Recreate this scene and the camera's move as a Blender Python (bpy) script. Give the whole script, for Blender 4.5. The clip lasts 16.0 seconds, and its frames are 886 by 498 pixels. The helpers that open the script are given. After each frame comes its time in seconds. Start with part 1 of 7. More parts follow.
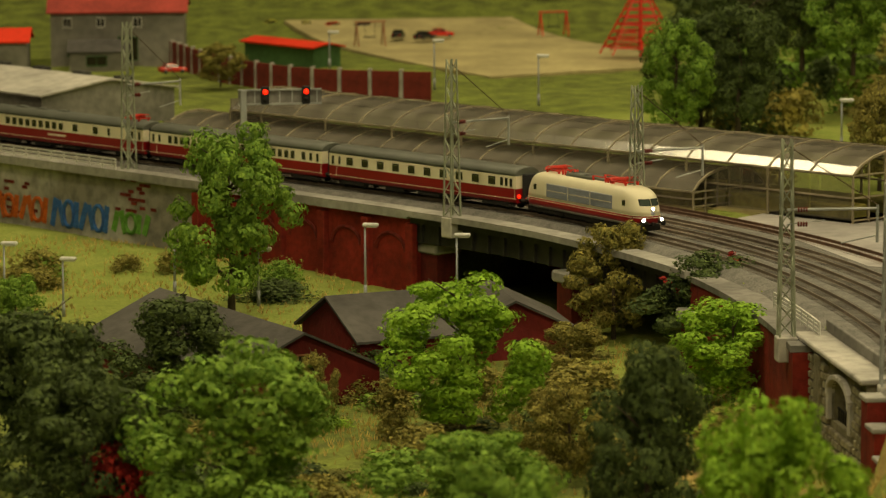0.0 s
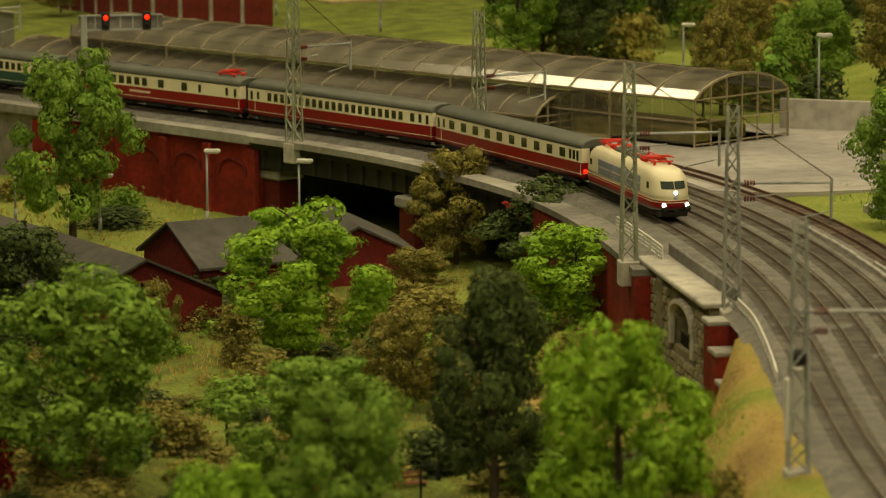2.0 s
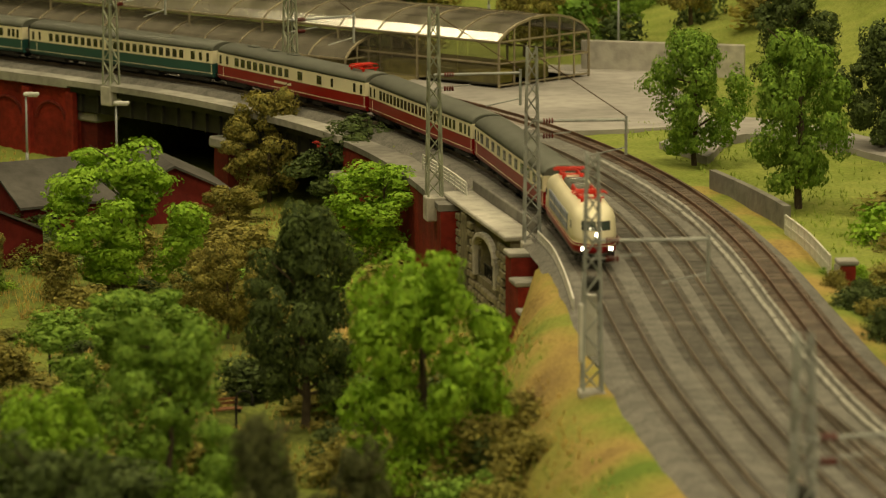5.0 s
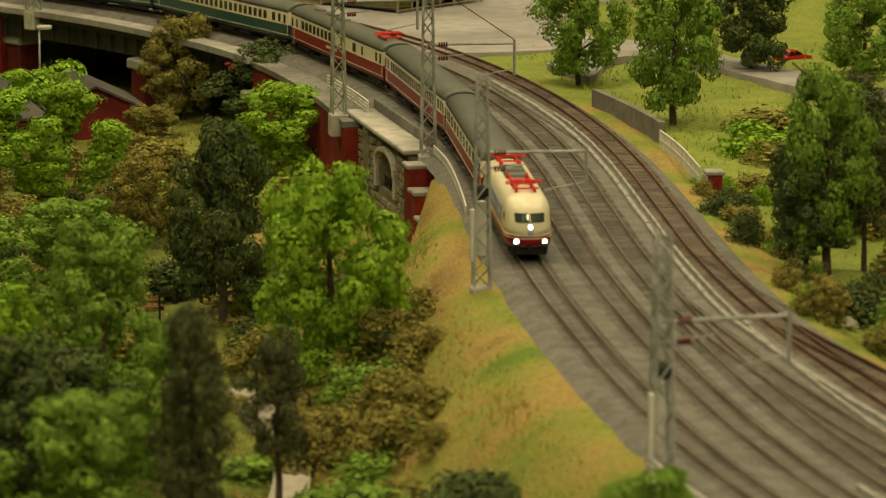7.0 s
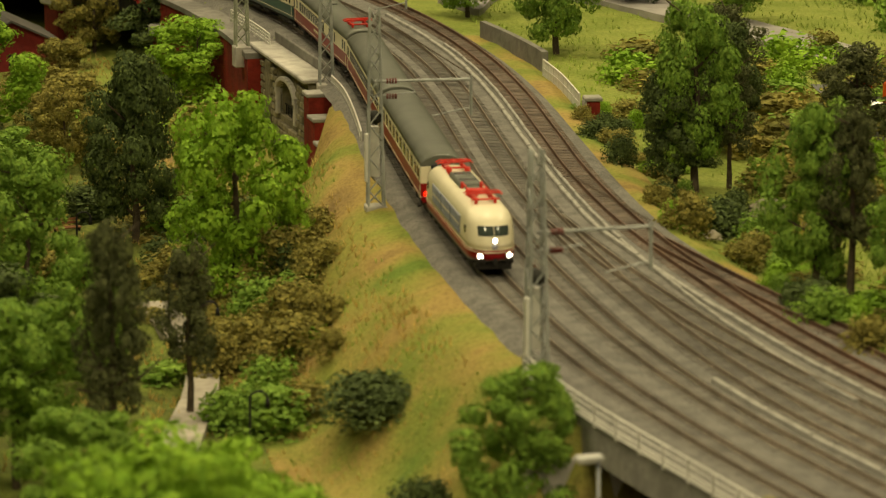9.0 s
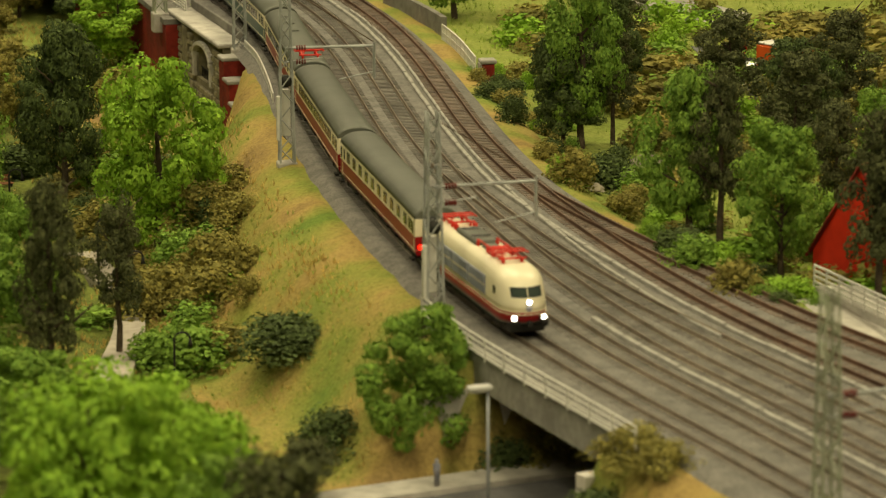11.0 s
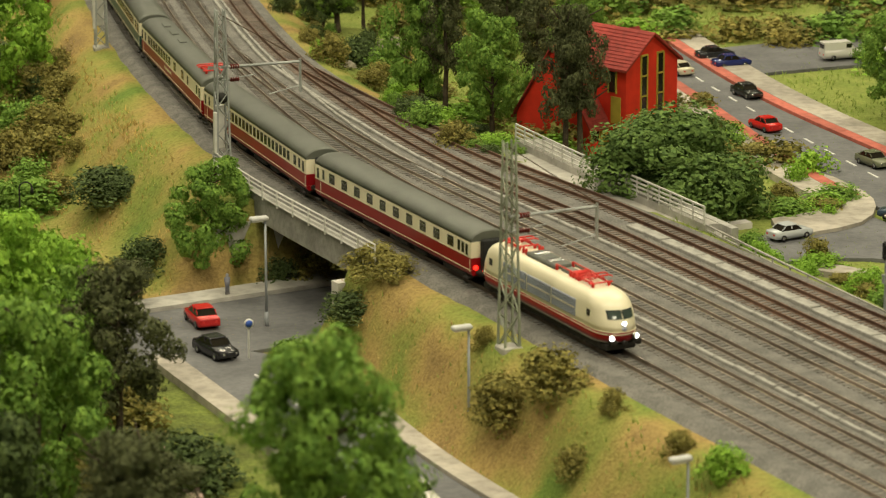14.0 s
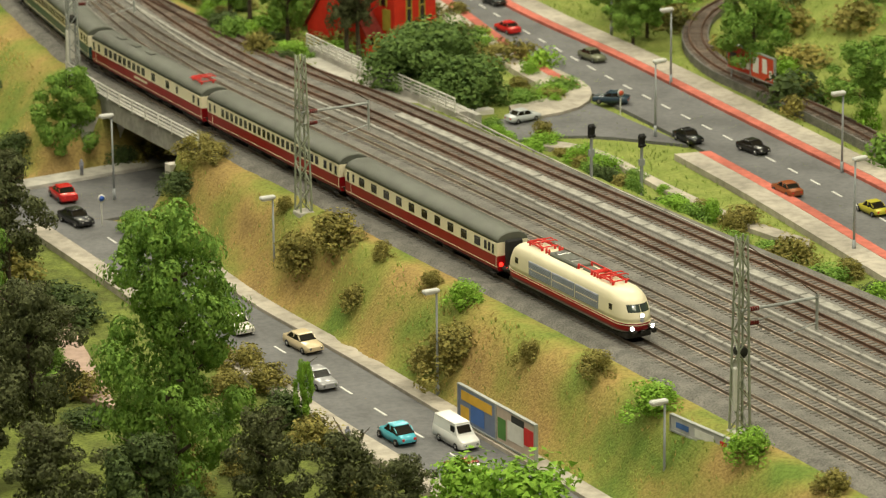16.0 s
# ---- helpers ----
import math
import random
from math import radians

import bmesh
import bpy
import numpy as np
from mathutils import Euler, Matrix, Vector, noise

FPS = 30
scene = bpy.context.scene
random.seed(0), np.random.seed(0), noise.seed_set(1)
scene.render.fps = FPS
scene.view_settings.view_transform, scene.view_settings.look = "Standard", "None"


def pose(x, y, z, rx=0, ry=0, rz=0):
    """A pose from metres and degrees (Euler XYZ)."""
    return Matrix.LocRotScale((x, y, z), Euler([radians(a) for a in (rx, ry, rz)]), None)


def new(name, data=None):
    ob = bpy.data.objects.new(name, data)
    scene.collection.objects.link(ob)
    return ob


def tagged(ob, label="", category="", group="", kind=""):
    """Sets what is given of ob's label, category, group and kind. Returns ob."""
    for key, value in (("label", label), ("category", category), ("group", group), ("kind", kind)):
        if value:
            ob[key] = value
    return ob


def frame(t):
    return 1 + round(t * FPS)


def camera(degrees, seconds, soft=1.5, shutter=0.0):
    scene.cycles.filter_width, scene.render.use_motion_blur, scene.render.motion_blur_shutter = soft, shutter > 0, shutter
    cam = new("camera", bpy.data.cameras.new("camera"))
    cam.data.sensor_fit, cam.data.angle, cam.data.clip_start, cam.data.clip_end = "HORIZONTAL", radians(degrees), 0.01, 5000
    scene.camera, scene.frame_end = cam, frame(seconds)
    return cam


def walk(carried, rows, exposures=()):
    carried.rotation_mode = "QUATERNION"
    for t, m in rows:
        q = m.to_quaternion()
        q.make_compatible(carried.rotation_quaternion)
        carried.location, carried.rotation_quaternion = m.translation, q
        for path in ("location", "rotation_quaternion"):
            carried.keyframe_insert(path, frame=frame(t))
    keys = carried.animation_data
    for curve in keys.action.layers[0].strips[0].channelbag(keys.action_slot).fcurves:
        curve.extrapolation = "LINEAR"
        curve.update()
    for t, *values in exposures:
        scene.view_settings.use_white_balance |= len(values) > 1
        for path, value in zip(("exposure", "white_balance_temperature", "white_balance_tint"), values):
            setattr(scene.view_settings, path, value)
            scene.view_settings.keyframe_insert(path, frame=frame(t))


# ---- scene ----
# A model railway in a hall, true model size (1:87): z = 0 is the top of the rails.
cam = camera(13.154, 16.0, soft=1.2, shutter=0.0)
cam.data.dof.use_dof, cam.data.dof.focus_distance, cam.data.dof.aperture_fstop = True, 3.5, 20.0


def aim(x, y, z, yaw, pitch, roll):
    return pose(x, y, z, 90 + pitch, 0, yaw) @ pose(0, 0, 0, 0, 0, roll)


walk(cam, [(t, aim(*r)) for t, *r in [
    (0.0, 0.0315, 0.8635, 0.4799, 0.441, -7.578, -0.319),
    (0.5, 0.0315, 0.8733, 0.4785, -0.144, -7.885, -0.292),
    (1.0, 0.0316, 0.8737, 0.4785, -0.785, -8.343, -0.278),
    (1.5, 0.0317, 0.8756, 0.4780, -1.341, -8.473, -0.141),
    (2.0, 0.0319, 0.8710, 0.4776, -1.919, -8.681, -0.225),
    (2.5, 0.0347, 0.8751, 0.4762, -2.491, -8.925, -0.232),
    (3.0, 0.0342, 0.8517, 0.4796, -3.160, -9.073, -0.243),
    (5.5, 0.0278, 0.7111, 0.4969, -5.003, -9.859, -0.226),
    (6.0, 0.0231, 0.6646, 0.5040, -5.396, -10.265, -0.197),
    (6.5, 0.0101, 0.5573, 0.5156, -5.854, -10.494, -0.041),
    (7.0, 0.0017, 0.4609, 0.5322, -6.234, -10.724, -0.038),
    (7.5, -0.0005, 0.4205, 0.5384, -6.693, -10.961, -0.102),
    (8.0, -0.0057, 0.3582, 0.5487, -7.104, -11.379, -0.142),
    (10.5, -0.0383, 0.0605, 0.6058, -8.622, -12.174, -0.292),
    (11.0, -0.0499, -0.0235, 0.6243, -9.072, -12.516, -0.265),
    (11.5, -0.0733, -0.1829, 0.6465, -9.464, -12.694, -0.135),
    (12.0, -0.0960, -0.3180, 0.6794, -9.943, -13.187, -0.181),
    (12.5, -0.1136, -0.4257, 0.7048, -10.467, -13.513, -0.016),
    (13.0, -0.1351, -0.5629, 0.7372, -11.104, -13.847, -0.161),
    (13.5, -0.1596, -0.7090, 0.7709, -11.677, -14.199, -0.111),
    (14.0, -0.1857, -0.8099, 0.8012, -12.496, -14.541, -0.153),
    (14.5, -0.2399, -1.0670, 0.8638, -13.087, -14.799, -0.173),
    (15.0, -0.2712, -1.2421, 0.9241, -13.811, -15.588, -0.386),
    (15.5, -0.3076, -1.3999, 0.9741, -14.548, -16.095, -0.456),
    (16.0, -0.3802, -1.6685, 1.0549, -15.489, -16.612, -0.692),
]], exposures=[(0.0, -0.40, 8300, 6), (3.0, -0.36, 8300, 6), (6.0, -0.30, 8300, 6), (11.0, -0.05, 7700, 6), (12.5, 0.03, 7100, 8.5), (14.0, 0.13, 6500, 10), (16.0, 0.27, 6200, 10)])

# ---- light: a hall with rows of ceiling lamps ----
world = bpy.data.worlds.new("hall_air")
scene.world = world
world.use_nodes = True
world.node_tree.nodes["Background"].inputs[0].default_value = (1.0, 0.86, 0.66, 1)
world.node_tree.nodes["Background"].inputs[1].default_value = 0.12
LAMP_POWER = 25.0
LAMPS = [(x, y) for x in (-0.97, 0.35, 1.7) for y in (-1.2, 1.3, 3.8, 6.32)]
CEILING = 2.3
for lx, ly in LAMPS:
    data = bpy.data.lights.new("hall_lamp", "AREA")
    data.shape, data.size, data.size_y, data.energy, data.color = "RECTANGLE", 0.55, 0.4, LAMP_POWER, (0.98, 0.89, 0.64)
    light = new("hall_lamp", data)
    light.matrix_world = pose(lx, ly, CEILING - 0.05)


# ---- materials ----
def mat(name, col, rough=0.7, metal=0.0, var=0.25, scale=120, bump=0.0, bscale=None, col2=None, spec=0.3, emit=0.0, each=0.0):
    """A procedural surface: two scales of colour variation, optional second colour, fine relief, change from piece to piece."""
    m = bpy.data.materials.new(name)
    m.use_nodes = True
    n, l = m.node_tree.nodes, m.node_tree.links
    b = n["Principled BSDF"]
    b.inputs["Roughness"].default_value, b.inputs["Metallic"].default_value = rough, metal
    b.inputs["Specular IOR Level"].default_value = spec
    co = n.new("ShaderNodeTexCoord")
    src = co.outputs["Object"]
    big, fine = n.new("ShaderNodeTexNoise"), n.new("ShaderNodeTexNoise")
    for node, k, det in ((big, scale * 0.12, 3), (fine, scale, 4)):
        node.inputs["Scale"].default_value, node.inputs["Detail"].default_value = k, det
        l.new(src, node.inputs["Vector"])
    c2 = col2 if col2 else tuple(c * (1 - var) for c in col)
    c1 = col if col2 else tuple(min(1, c * (1 + var * 0.6)) for c in col)
    ramp = n.new("ShaderNodeValToRGB")
    ramp.color_ramp.elements[0].position, ramp.color_ramp.elements[1].position = 0.36, 0.64
    ramp.color_ramp.elements[0].color, ramp.color_ramp.elements[1].color = (*c2, 1), (*c1, 1)
    l.new(big.outputs["Fac"], ramp.inputs["Fac"])
    mix = n.new("ShaderNodeMix")
    mix.data_type, mix.blend_type = "RGBA", "MULTIPLY"
    mix.inputs[0].default_value = min(1.0, var * 2)
    l.new(ramp.outputs["Color"], mix.inputs[6])
    r2 = n.new("ShaderNodeValToRGB")
    r2.color_ramp.elements[0].position, r2.color_ramp.elements[1].position = 0.3, 0.6
    r2.color_ramp.elements[0].color, r2.color_ramp.elements[1].color = (0.45, 0.45, 0.45, 1), (1, 1, 1, 1)
    l.new(fine.outputs["Fac"], r2.inputs["Fac"])
    l.new(r2.outputs["Color"], mix.inputs[7])
    out = mix.outputs[2]
    if each:
        info, hsv, mul = n.new("ShaderNodeObjectInfo"), n.new("ShaderNodeHueSaturation"), n.new("ShaderNodeMapRange")
        geo = n.new("ShaderNodeNewGeometry")
        add, fr = n.new("ShaderNodeMath"), n.new("ShaderNodeMath")
        add.operation, fr.operation = "ADD", "FRACT"
        l.new(info.outputs["Random"], add.inputs[0])
        l.new(geo.outputs["Random Per Island"], add.inputs[1])
        l.new(add.outputs[0], fr.inputs[0])
        mul.inputs["To Min"].default_value, mul.inputs["To Max"].default_value = 1 - each, 1 + each
        l.new(fr.outputs[0], mul.inputs["Value"])
        l.new(mul.outputs[0], hsv.inputs["Value"])
        l.new(out, hsv.inputs["Color"])
        out = hsv.outputs["Color"]
    l.new(out, b.inputs["Base Color"])
    if bump:
        bn, bt = n.new("ShaderNodeBump"), n.new("ShaderNodeTexNoise")
        bt.inputs["Scale"].default_value, bt.inputs["Detail"].default_value = bscale or scale * 2, 4
        l.new(src, bt.inputs["Vector"])
        bn.inputs["Strength"].default_value, bn.inputs["Distance"].default_value = bump, 0.002
        l.new(bt.outputs["Fac"], bn.inputs["Height"])
        l.new(bn.outputs["Normal"], b.inputs["Normal"])
    if emit:
        b.inputs["Emission Color"].default_value, b.inputs["Emission Strength"].default_value = (*col, 1), emit
    return m


M = {
    "ballast": mat("ballast", (0.225, 0.215, 0.197), 0.95, var=0.4, scale=520, bump=0.6, bscale=620, col2=(0.155, 0.15, 0.138)),
    "rail": mat("rail_steel", (0.33, 0.27, 0.215), 0.38, 0.8, var=0.3, scale=60),
    "rail_rust": mat("rusty_rail", (0.17, 0.10, 0.068), 0.6, 0.4, var=0.35, scale=90),
    "sleeper": mat("sleeper", (0.165, 0.152, 0.135), 0.9, var=0.3, scale=200, each=0.25),
    "sleeper_rust": mat("sleeper_rust", (0.185, 0.142, 0.115), 0.9, var=0.3, scale=200, each=0.25),
    "trough": mat("concrete_trough", (0.36, 0.35, 0.32), 0.85, var=0.25, scale=150, bump=0.3),
    "concrete": mat("concrete", (0.46, 0.44, 0.40), 0.85, var=0.25, scale=90, bump=0.3),
    "concrete_dark": mat("concrete_dark", (0.24, 0.23, 0.21), 0.85, var=0.3, scale=90, bump=0.3),
    "asphalt": mat("asphalt", (0.15, 0.15, 0.155), 0.85, var=0.18, scale=160, bump=0.2),
    "yard": mat("yard_paving", (0.36, 0.34, 0.33), 0.85, var=0.2, scale=60, bump=0.2),
    "paint_white": mat("road_paint", (0.72, 0.72, 0.7), 0.7, var=0.2, scale=200),
    "pavement": mat("pavement", (0.44, 0.40, 0.34), 0.9, var=0.25, scale=110, bump=0.3),
    "cycle": mat("red_cycle_path", (0.52, 0.15, 0.11), 0.9, var=0.25, scale=130, bump=0.2),
    "kerb": mat("kerb", (0.42, 0.40, 0.37), 0.85, var=0.2, scale=120),
    "brick": mat("red_wall", (0.24, 0.022, 0.014), 0.85, var=0.3, scale=150, bump=0.35, each=0.12),
    "brick_dark": mat("dark_red_brick", (0.17, 0.02, 0.014), 0.85, var=0.3, scale=150, bump=0.35, each=0.15),
    "stone": mat("grey_stone", (0.27, 0.245, 0.165), 0.9, var=0.4, scale=120, bump=0.6, each=0.25),
    "stained": mat("weathered_concrete", (0.58, 0.56, 0.51), 0.85, var=0.4, scale=75, bump=0.4, col2=(0.27, 0.25, 0.215)),
    "coping": mat("coping_stone", (0.34, 0.33, 0.30), 0.85, var=0.25, scale=90, bump=0.3),
    "girder": mat("girder_steel", (0.045, 0.045, 0.038), 0.6, 0.3, var=0.3, scale=90),
    "mast": mat("mast_paint", (0.36, 0.39, 0.30), 0.55, 0.2, var=0.25, scale=120),
    "mast_grey": mat("galvanised", (0.42, 0.44, 0.43), 0.5, 0.3, var=0.2, scale=120),
    "wire": mat("copper_wire", (0.12, 0.08, 0.05), 0.5, 0.6, var=0.2),
    "roof_felt": mat("roof_felt", (0.085, 0.08, 0.075), 0.9, var=0.25, scale=80, bump=0.3),
    "roof_tile": mat("red_roof_tile", (0.33, 0.045, 0.035), 0.75, var=0.25, scale=160, bump=0.2, each=0.15),
    "red_house": mat("red_render", (0.68, 0.035, 0.015), 0.75, var=0.12, scale=100, bump=0.1),
    "shed_red": mat("shed_red", (0.155, 0.014, 0.014), 0.8, var=0.25, scale=110, bump=0.25),
    "glass_roof": mat("dirty_glass", (0.26, 0.235, 0.19), 0.14, 0.0, var=0.4, scale=45, spec=0.6),
    "glaze_frame": mat("glazing_bar", (0.33, 0.28, 0.19), 0.6, 0.1, var=0.25, scale=120),
    "white_metal": mat("white_metal", (0.68, 0.67, 0.63), 0.5, 0.1, var=0.12, scale=100),
    # near-black: painted shade behind the portal arch, and signal lenses that are off
    "dark": mat("unlit_black", (0.015, 0.014, 0.013), 0.9, var=0.2),
    "cream": mat("cream_paint", (0.80, 0.735, 0.54), 0.35, var=0.05, scale=60, spec=0.45),
    "train_red": mat("train_red", (0.27, 0.007, 0.011), 0.35, var=0.08, scale=60, spec=0.35),
    "train_green": mat("train_green", (0.02, 0.085, 0.075), 0.35, var=0.1, scale=60, spec=0.5),
    "train_roof": mat("train_roof", (0.105, 0.112, 0.092), 0.5, var=0.18, scale=60, spec=0.4),
    "under": mat("underframe", (0.022, 0.02, 0.018), 0.7, var=0.3, scale=150),
    "window": mat("window_glass", (0.02, 0.017, 0.013), 0.12, var=0.2, scale=30, spec=0.6),
    "silver": mat("silver_louvre", (0.33, 0.36, 0.44), 0.5, 0.2, var=0.1, scale=150),
    "cab_glass": mat("cab_glass", (0.055, 0.075, 0.065), 0.08, var=0.2, scale=30, spec=0.6),
    "skirt": mat("grey_skirt", (0.20, 0.19, 0.165), 0.6, var=0.2, scale=120),
    "crest": mat("crest_plate", (0.42, 0.43, 0.52), 0.4, 0.2, var=0.1),
    "line": mat("white_line", (0.75, 0.68, 0.5), 0.4, var=0.05),
    "panto": mat("red_pantograph", (0.62, 0.03, 0.02), 0.45, var=0.1),
    "chrome": mat("chrome", (0.5, 0.5, 0.5), 0.25, 0.9, var=0.1),
    "rubber": mat("tyre_rubber", (0.02, 0.02, 0.02), 0.8, var=0.2),
    "headlight": mat("headlight_on", (1.0, 0.97, 0.9), 0.3, var=0.0, emit=14.0),
    "taillight": mat("red_light_on", (1.0, 0.02, 0.01), 0.3, var=0.0, emit=3.0),
    "lamp_pole": mat("lamp_pole", (0.34, 0.36, 0.38), 0.5, 0.3, var=0.12),
    "lamp_head": mat("lamp_head", (0.62, 0.62, 0.6), 0.5, var=0.12),
    "trunk": mat("bark", (0.10, 0.075, 0.05), 0.9, var=0.35, scale=180, bump=0.5),
    "black": mat("black_metal", (0.02, 0.02, 0.02), 0.6, 0.2, var=0.2),
    "rock": mat("rock", (0.30, 0.27, 0.2), 0.9, var=0.35, scale=90, bump=0.6),
    "wood": mat("wood", (0.32, 0.14, 0.07), 0.8, var=0.3, scale=150),
    "hall_wall": mat("hall_wall", (0.035, 0.033, 0.03), 0.95, var=0.2, scale=4),
    "hall_ceiling": mat("hall_ceiling", (0.30, 0.28, 0.25), 0.95, var=0.1, scale=4),
    "white_plaster": mat("pale_concrete", (0.62, 0.59, 0.55), 0.85, var=0.15, scale=60, bump=0.2),
    "pink_path": mat("pink_path", (0.50, 0.36, 0.30), 0.9, var=0.2, scale=110, bump=0.2),
    "sand": mat("play_sand", (0.40, 0.34, 0.17), 0.95, var=0.2, scale=80, bump=0.2),
    "noise_wall": mat("noise_barrier", (0.20, 0.028, 0.02), 0.85, var=0.25, scale=100, bump=0.2),
}
M["clear_glass"] = mat("clear_glass", (0.30, 0.27, 0.19), 0.1, var=0.3, scale=40, spec=0.5)
nt = M["clear_glass"].node_tree
clear, half_clear = nt.nodes.new("ShaderNodeBsdfTransparent"), nt.nodes.new("ShaderNodeMixShader")
half_clear.inputs[0].default_value = 0.82
nt.links.new(nt.nodes["Principled BSDF"].outputs[0], half_clear.inputs[1])
nt.links.new(clear.outputs[0], half_clear.inputs[2])
nt.links.new(half_clear.outputs[0], nt.nodes["Material Output"].inputs["Surface"])
nt = M["glass_roof"].node_tree
clear, half_clear = nt.nodes.new("ShaderNodeBsdfTransparent"), nt.nodes.new("ShaderNodeMixShader")
half_clear.inputs[0].default_value = 0.3
nt.links.new(nt.nodes["Principled BSDF"].outputs[0], half_clear.inputs[1])
nt.links.new(clear.outputs[0], half_clear.inputs[2])
nt.links.new(half_clear.outputs[0], nt.nodes["Material Output"].inputs["Surface"])
LEAF = {
    "b": mat("bright_leaf", (0.33, 0.54, 0.065), 0.8, var=0.3, scale=160, col2=(0.20, 0.38, 0.045), spec=0.15, each=0.22),
    "m": mat("mid_leaf", (0.27, 0.43, 0.075), 0.8, var=0.3, scale=160, col2=(0.145, 0.275, 0.05), spec=0.15, each=0.25),
    "d": mat("dark_leaf", (0.125, 0.175, 0.055), 0.8, var=0.35, scale=160, col2=(0.06, 0.09, 0.035), spec=0.15, each=0.3),
    "o": mat("olive_leaf", (0.39, 0.33, 0.09), 0.85, var=0.35, scale=160, col2=(0.17, 0.17, 0.05), spec=0.15, each=0.3),
    "p": mat("pine_needle", (0.15, 0.165, 0.07), 0.85, var=0.4, scale=160, col2=(0.075, 0.088, 0.04), spec=0.15, each=0.35),
    "g": mat("deep_green_leaf", (0.185, 0.285, 0.07), 0.8, var=0.3, scale=160, col2=(0.095, 0.165, 0.045), spec=0.15, each=0.25),
    "straw": mat("straw_fibre", (0.62, 0.46, 0.17), 0.9, var=0.25, scale=60, spec=0.1, each=0.3),
    "fresh": mat("green_fibre", (0.34, 0.44, 0.11), 0.9, var=0.25, scale=60, spec=0.1, each=0.3),
    "r": mat("red_leaf", (0.45, 0.03, 0.025), 0.8, var=0.3, scale=160, col2=(0.2, 0.02, 0.015), spec=0.2, each=0.4),
}


for leaf_mat in LEAF.values():
    nt = leaf_mat.node_tree
    bsdf, out = nt.nodes["Principled BSDF"], nt.nodes["Material Output"]
    thin, blend = nt.nodes.new("ShaderNodeBsdfTranslucent"), nt.nodes.new("ShaderNodeMixShader")
    blend.inputs[0].default_value = 0.16
    nt.links.new(bsdf.inputs["Base Color"].links[0].from_socket, thin.inputs["Color"])
    nt.links.new(bsdf.outputs[0], blend.inputs[1])
    nt.links.new(thin.outputs[0], blend.inputs[2])
    nt.links.new(blend.outputs[0], out.inputs["Surface"])


# ---- mesh builders ----
class Build:
    """Collects vertices and faces, then links them as one mesh object."""

    def __init__(self):
        self.v, self.f, self.smooth = [], [], []

    def add(self, verts, faces, m=None, smooth=False):
        o = len(self.v)
        self.v += [tuple(m @ Vector(p)) if m else tuple(p) for p in verts]
        self.f += [tuple(i + o for i in f) for f in faces]
        self.smooth += [smooth] * len(faces)
        return self

    def box(self, x0, y0, z0, x1, y1, z1, m=None, bev=0.0):
        if bev <= 0:
            v = [(x, y, z) for z in (z0, z1) for x, y in ((x0, y0), (x1, y0), (x1, y1), (x0, y1))]
            f = [(3, 2, 1, 0), (4, 5, 6, 7), (0, 1, 5, 4), (1, 2, 6, 5), (2, 3, 7, 6), (3, 0, 4, 7)]
            return self.add(v, f, m)
        b = bev
        rings = [(z0, b), (z0 + b, 0), (z1 - b, 0), (z1, b)]
        v, f = [], []
        for z, i in rings:
            v += [(x0 + i + (b - i), y0 + i, z), (x1 - b, y0 + i, z), (x1 - i, y0 + b, z), (x1 - i, y1 - b, z),
                  (x1 - b, y1 - i, z), (x0 + b, y1 - i, z), (x0 + i, y1 - b, z), (x0 + i, y0 + b, z)]
        for k in range(3):
            for j in range(8):
                f.append((k * 8 + j, k * 8 + (j + 1) % 8, k * 8 + 8 + (j + 1) % 8, k * 8 + 8 + j))
        f += [tuple(reversed(range(8))), tuple(range(24, 32))]
        return self.add(v, f, m)

    def tube(self, a, b, r0, r1=None, n=6, caps=True):
        a, b = Vector(a), Vector(b)
        r1 = r0 if r1 is None else r1
        q = (b - a).to_track_quat("Z", "Y").to_matrix()
        ring = [Vector((math.cos(2 * math.pi * k / n), math.sin(2 * math.pi * k / n), 0)) for k in range(n)]
        v = [a + q @ (p * r0) for p in ring] + [b + q @ (p * r1) for p in ring]
        f = [(k, (k + 1) % n, n + (k + 1) % n, n + k) for k in range(n)]
        if caps:
            f += [tuple(reversed(range(n))), tuple(range(n, 2 * n))]
        return self.add(v, f, smooth=n > 6)

    def loft(self, rings, close=True, caps=True, smooth=True):
        n = len(rings[0])
        v = [p for r in rings for p in r]
        f = []
        for k in range(len(rings) - 1):
            for j in range(n if close else n - 1):
                f.append((k * n + j, k * n + (j + 1) % n, (k + 1) * n + (j + 1) % n, (k + 1) * n + j))
        self.add(v, f, smooth=smooth)
        if caps and close:
            o = len(self.v) - len(v)
            self.f += [tuple(o + j for j in reversed(range(n))), tuple(o + (len(rings) - 1) * n + j for j in range(n))]
            self.smooth += [False, False]
        return self

    def mesh(self, name, material):
        me = bpy.data.meshes.new(name)
        me.from_pydata(self.v, [], self.f)
        me.polygons.foreach_set("use_smooth", self.smooth)
        me.materials.append(material)
        me.update()
        return me

    def part(self, name, material, parent=None, label="", m=None):
        ob = new(name, self.mesh(name, material))
        if parent is not None:
            ob.parent = parent
        if m is not None:
            ob.matrix_basis = m
        if label:
            ob["label"] = label
        return ob


def thing(name, label, category, m=None, group="", kind=""):
    ob = new(name)
    ob.empty_display_size = 0.01
    if m is not None:
        ob.matrix_basis = m
    return tagged(ob, label, category, group, kind)


def piece(name, mesh, parent, m):
    ob = new(name, mesh)
    ob.parent = parent
    ob.matrix_basis = m
    return ob


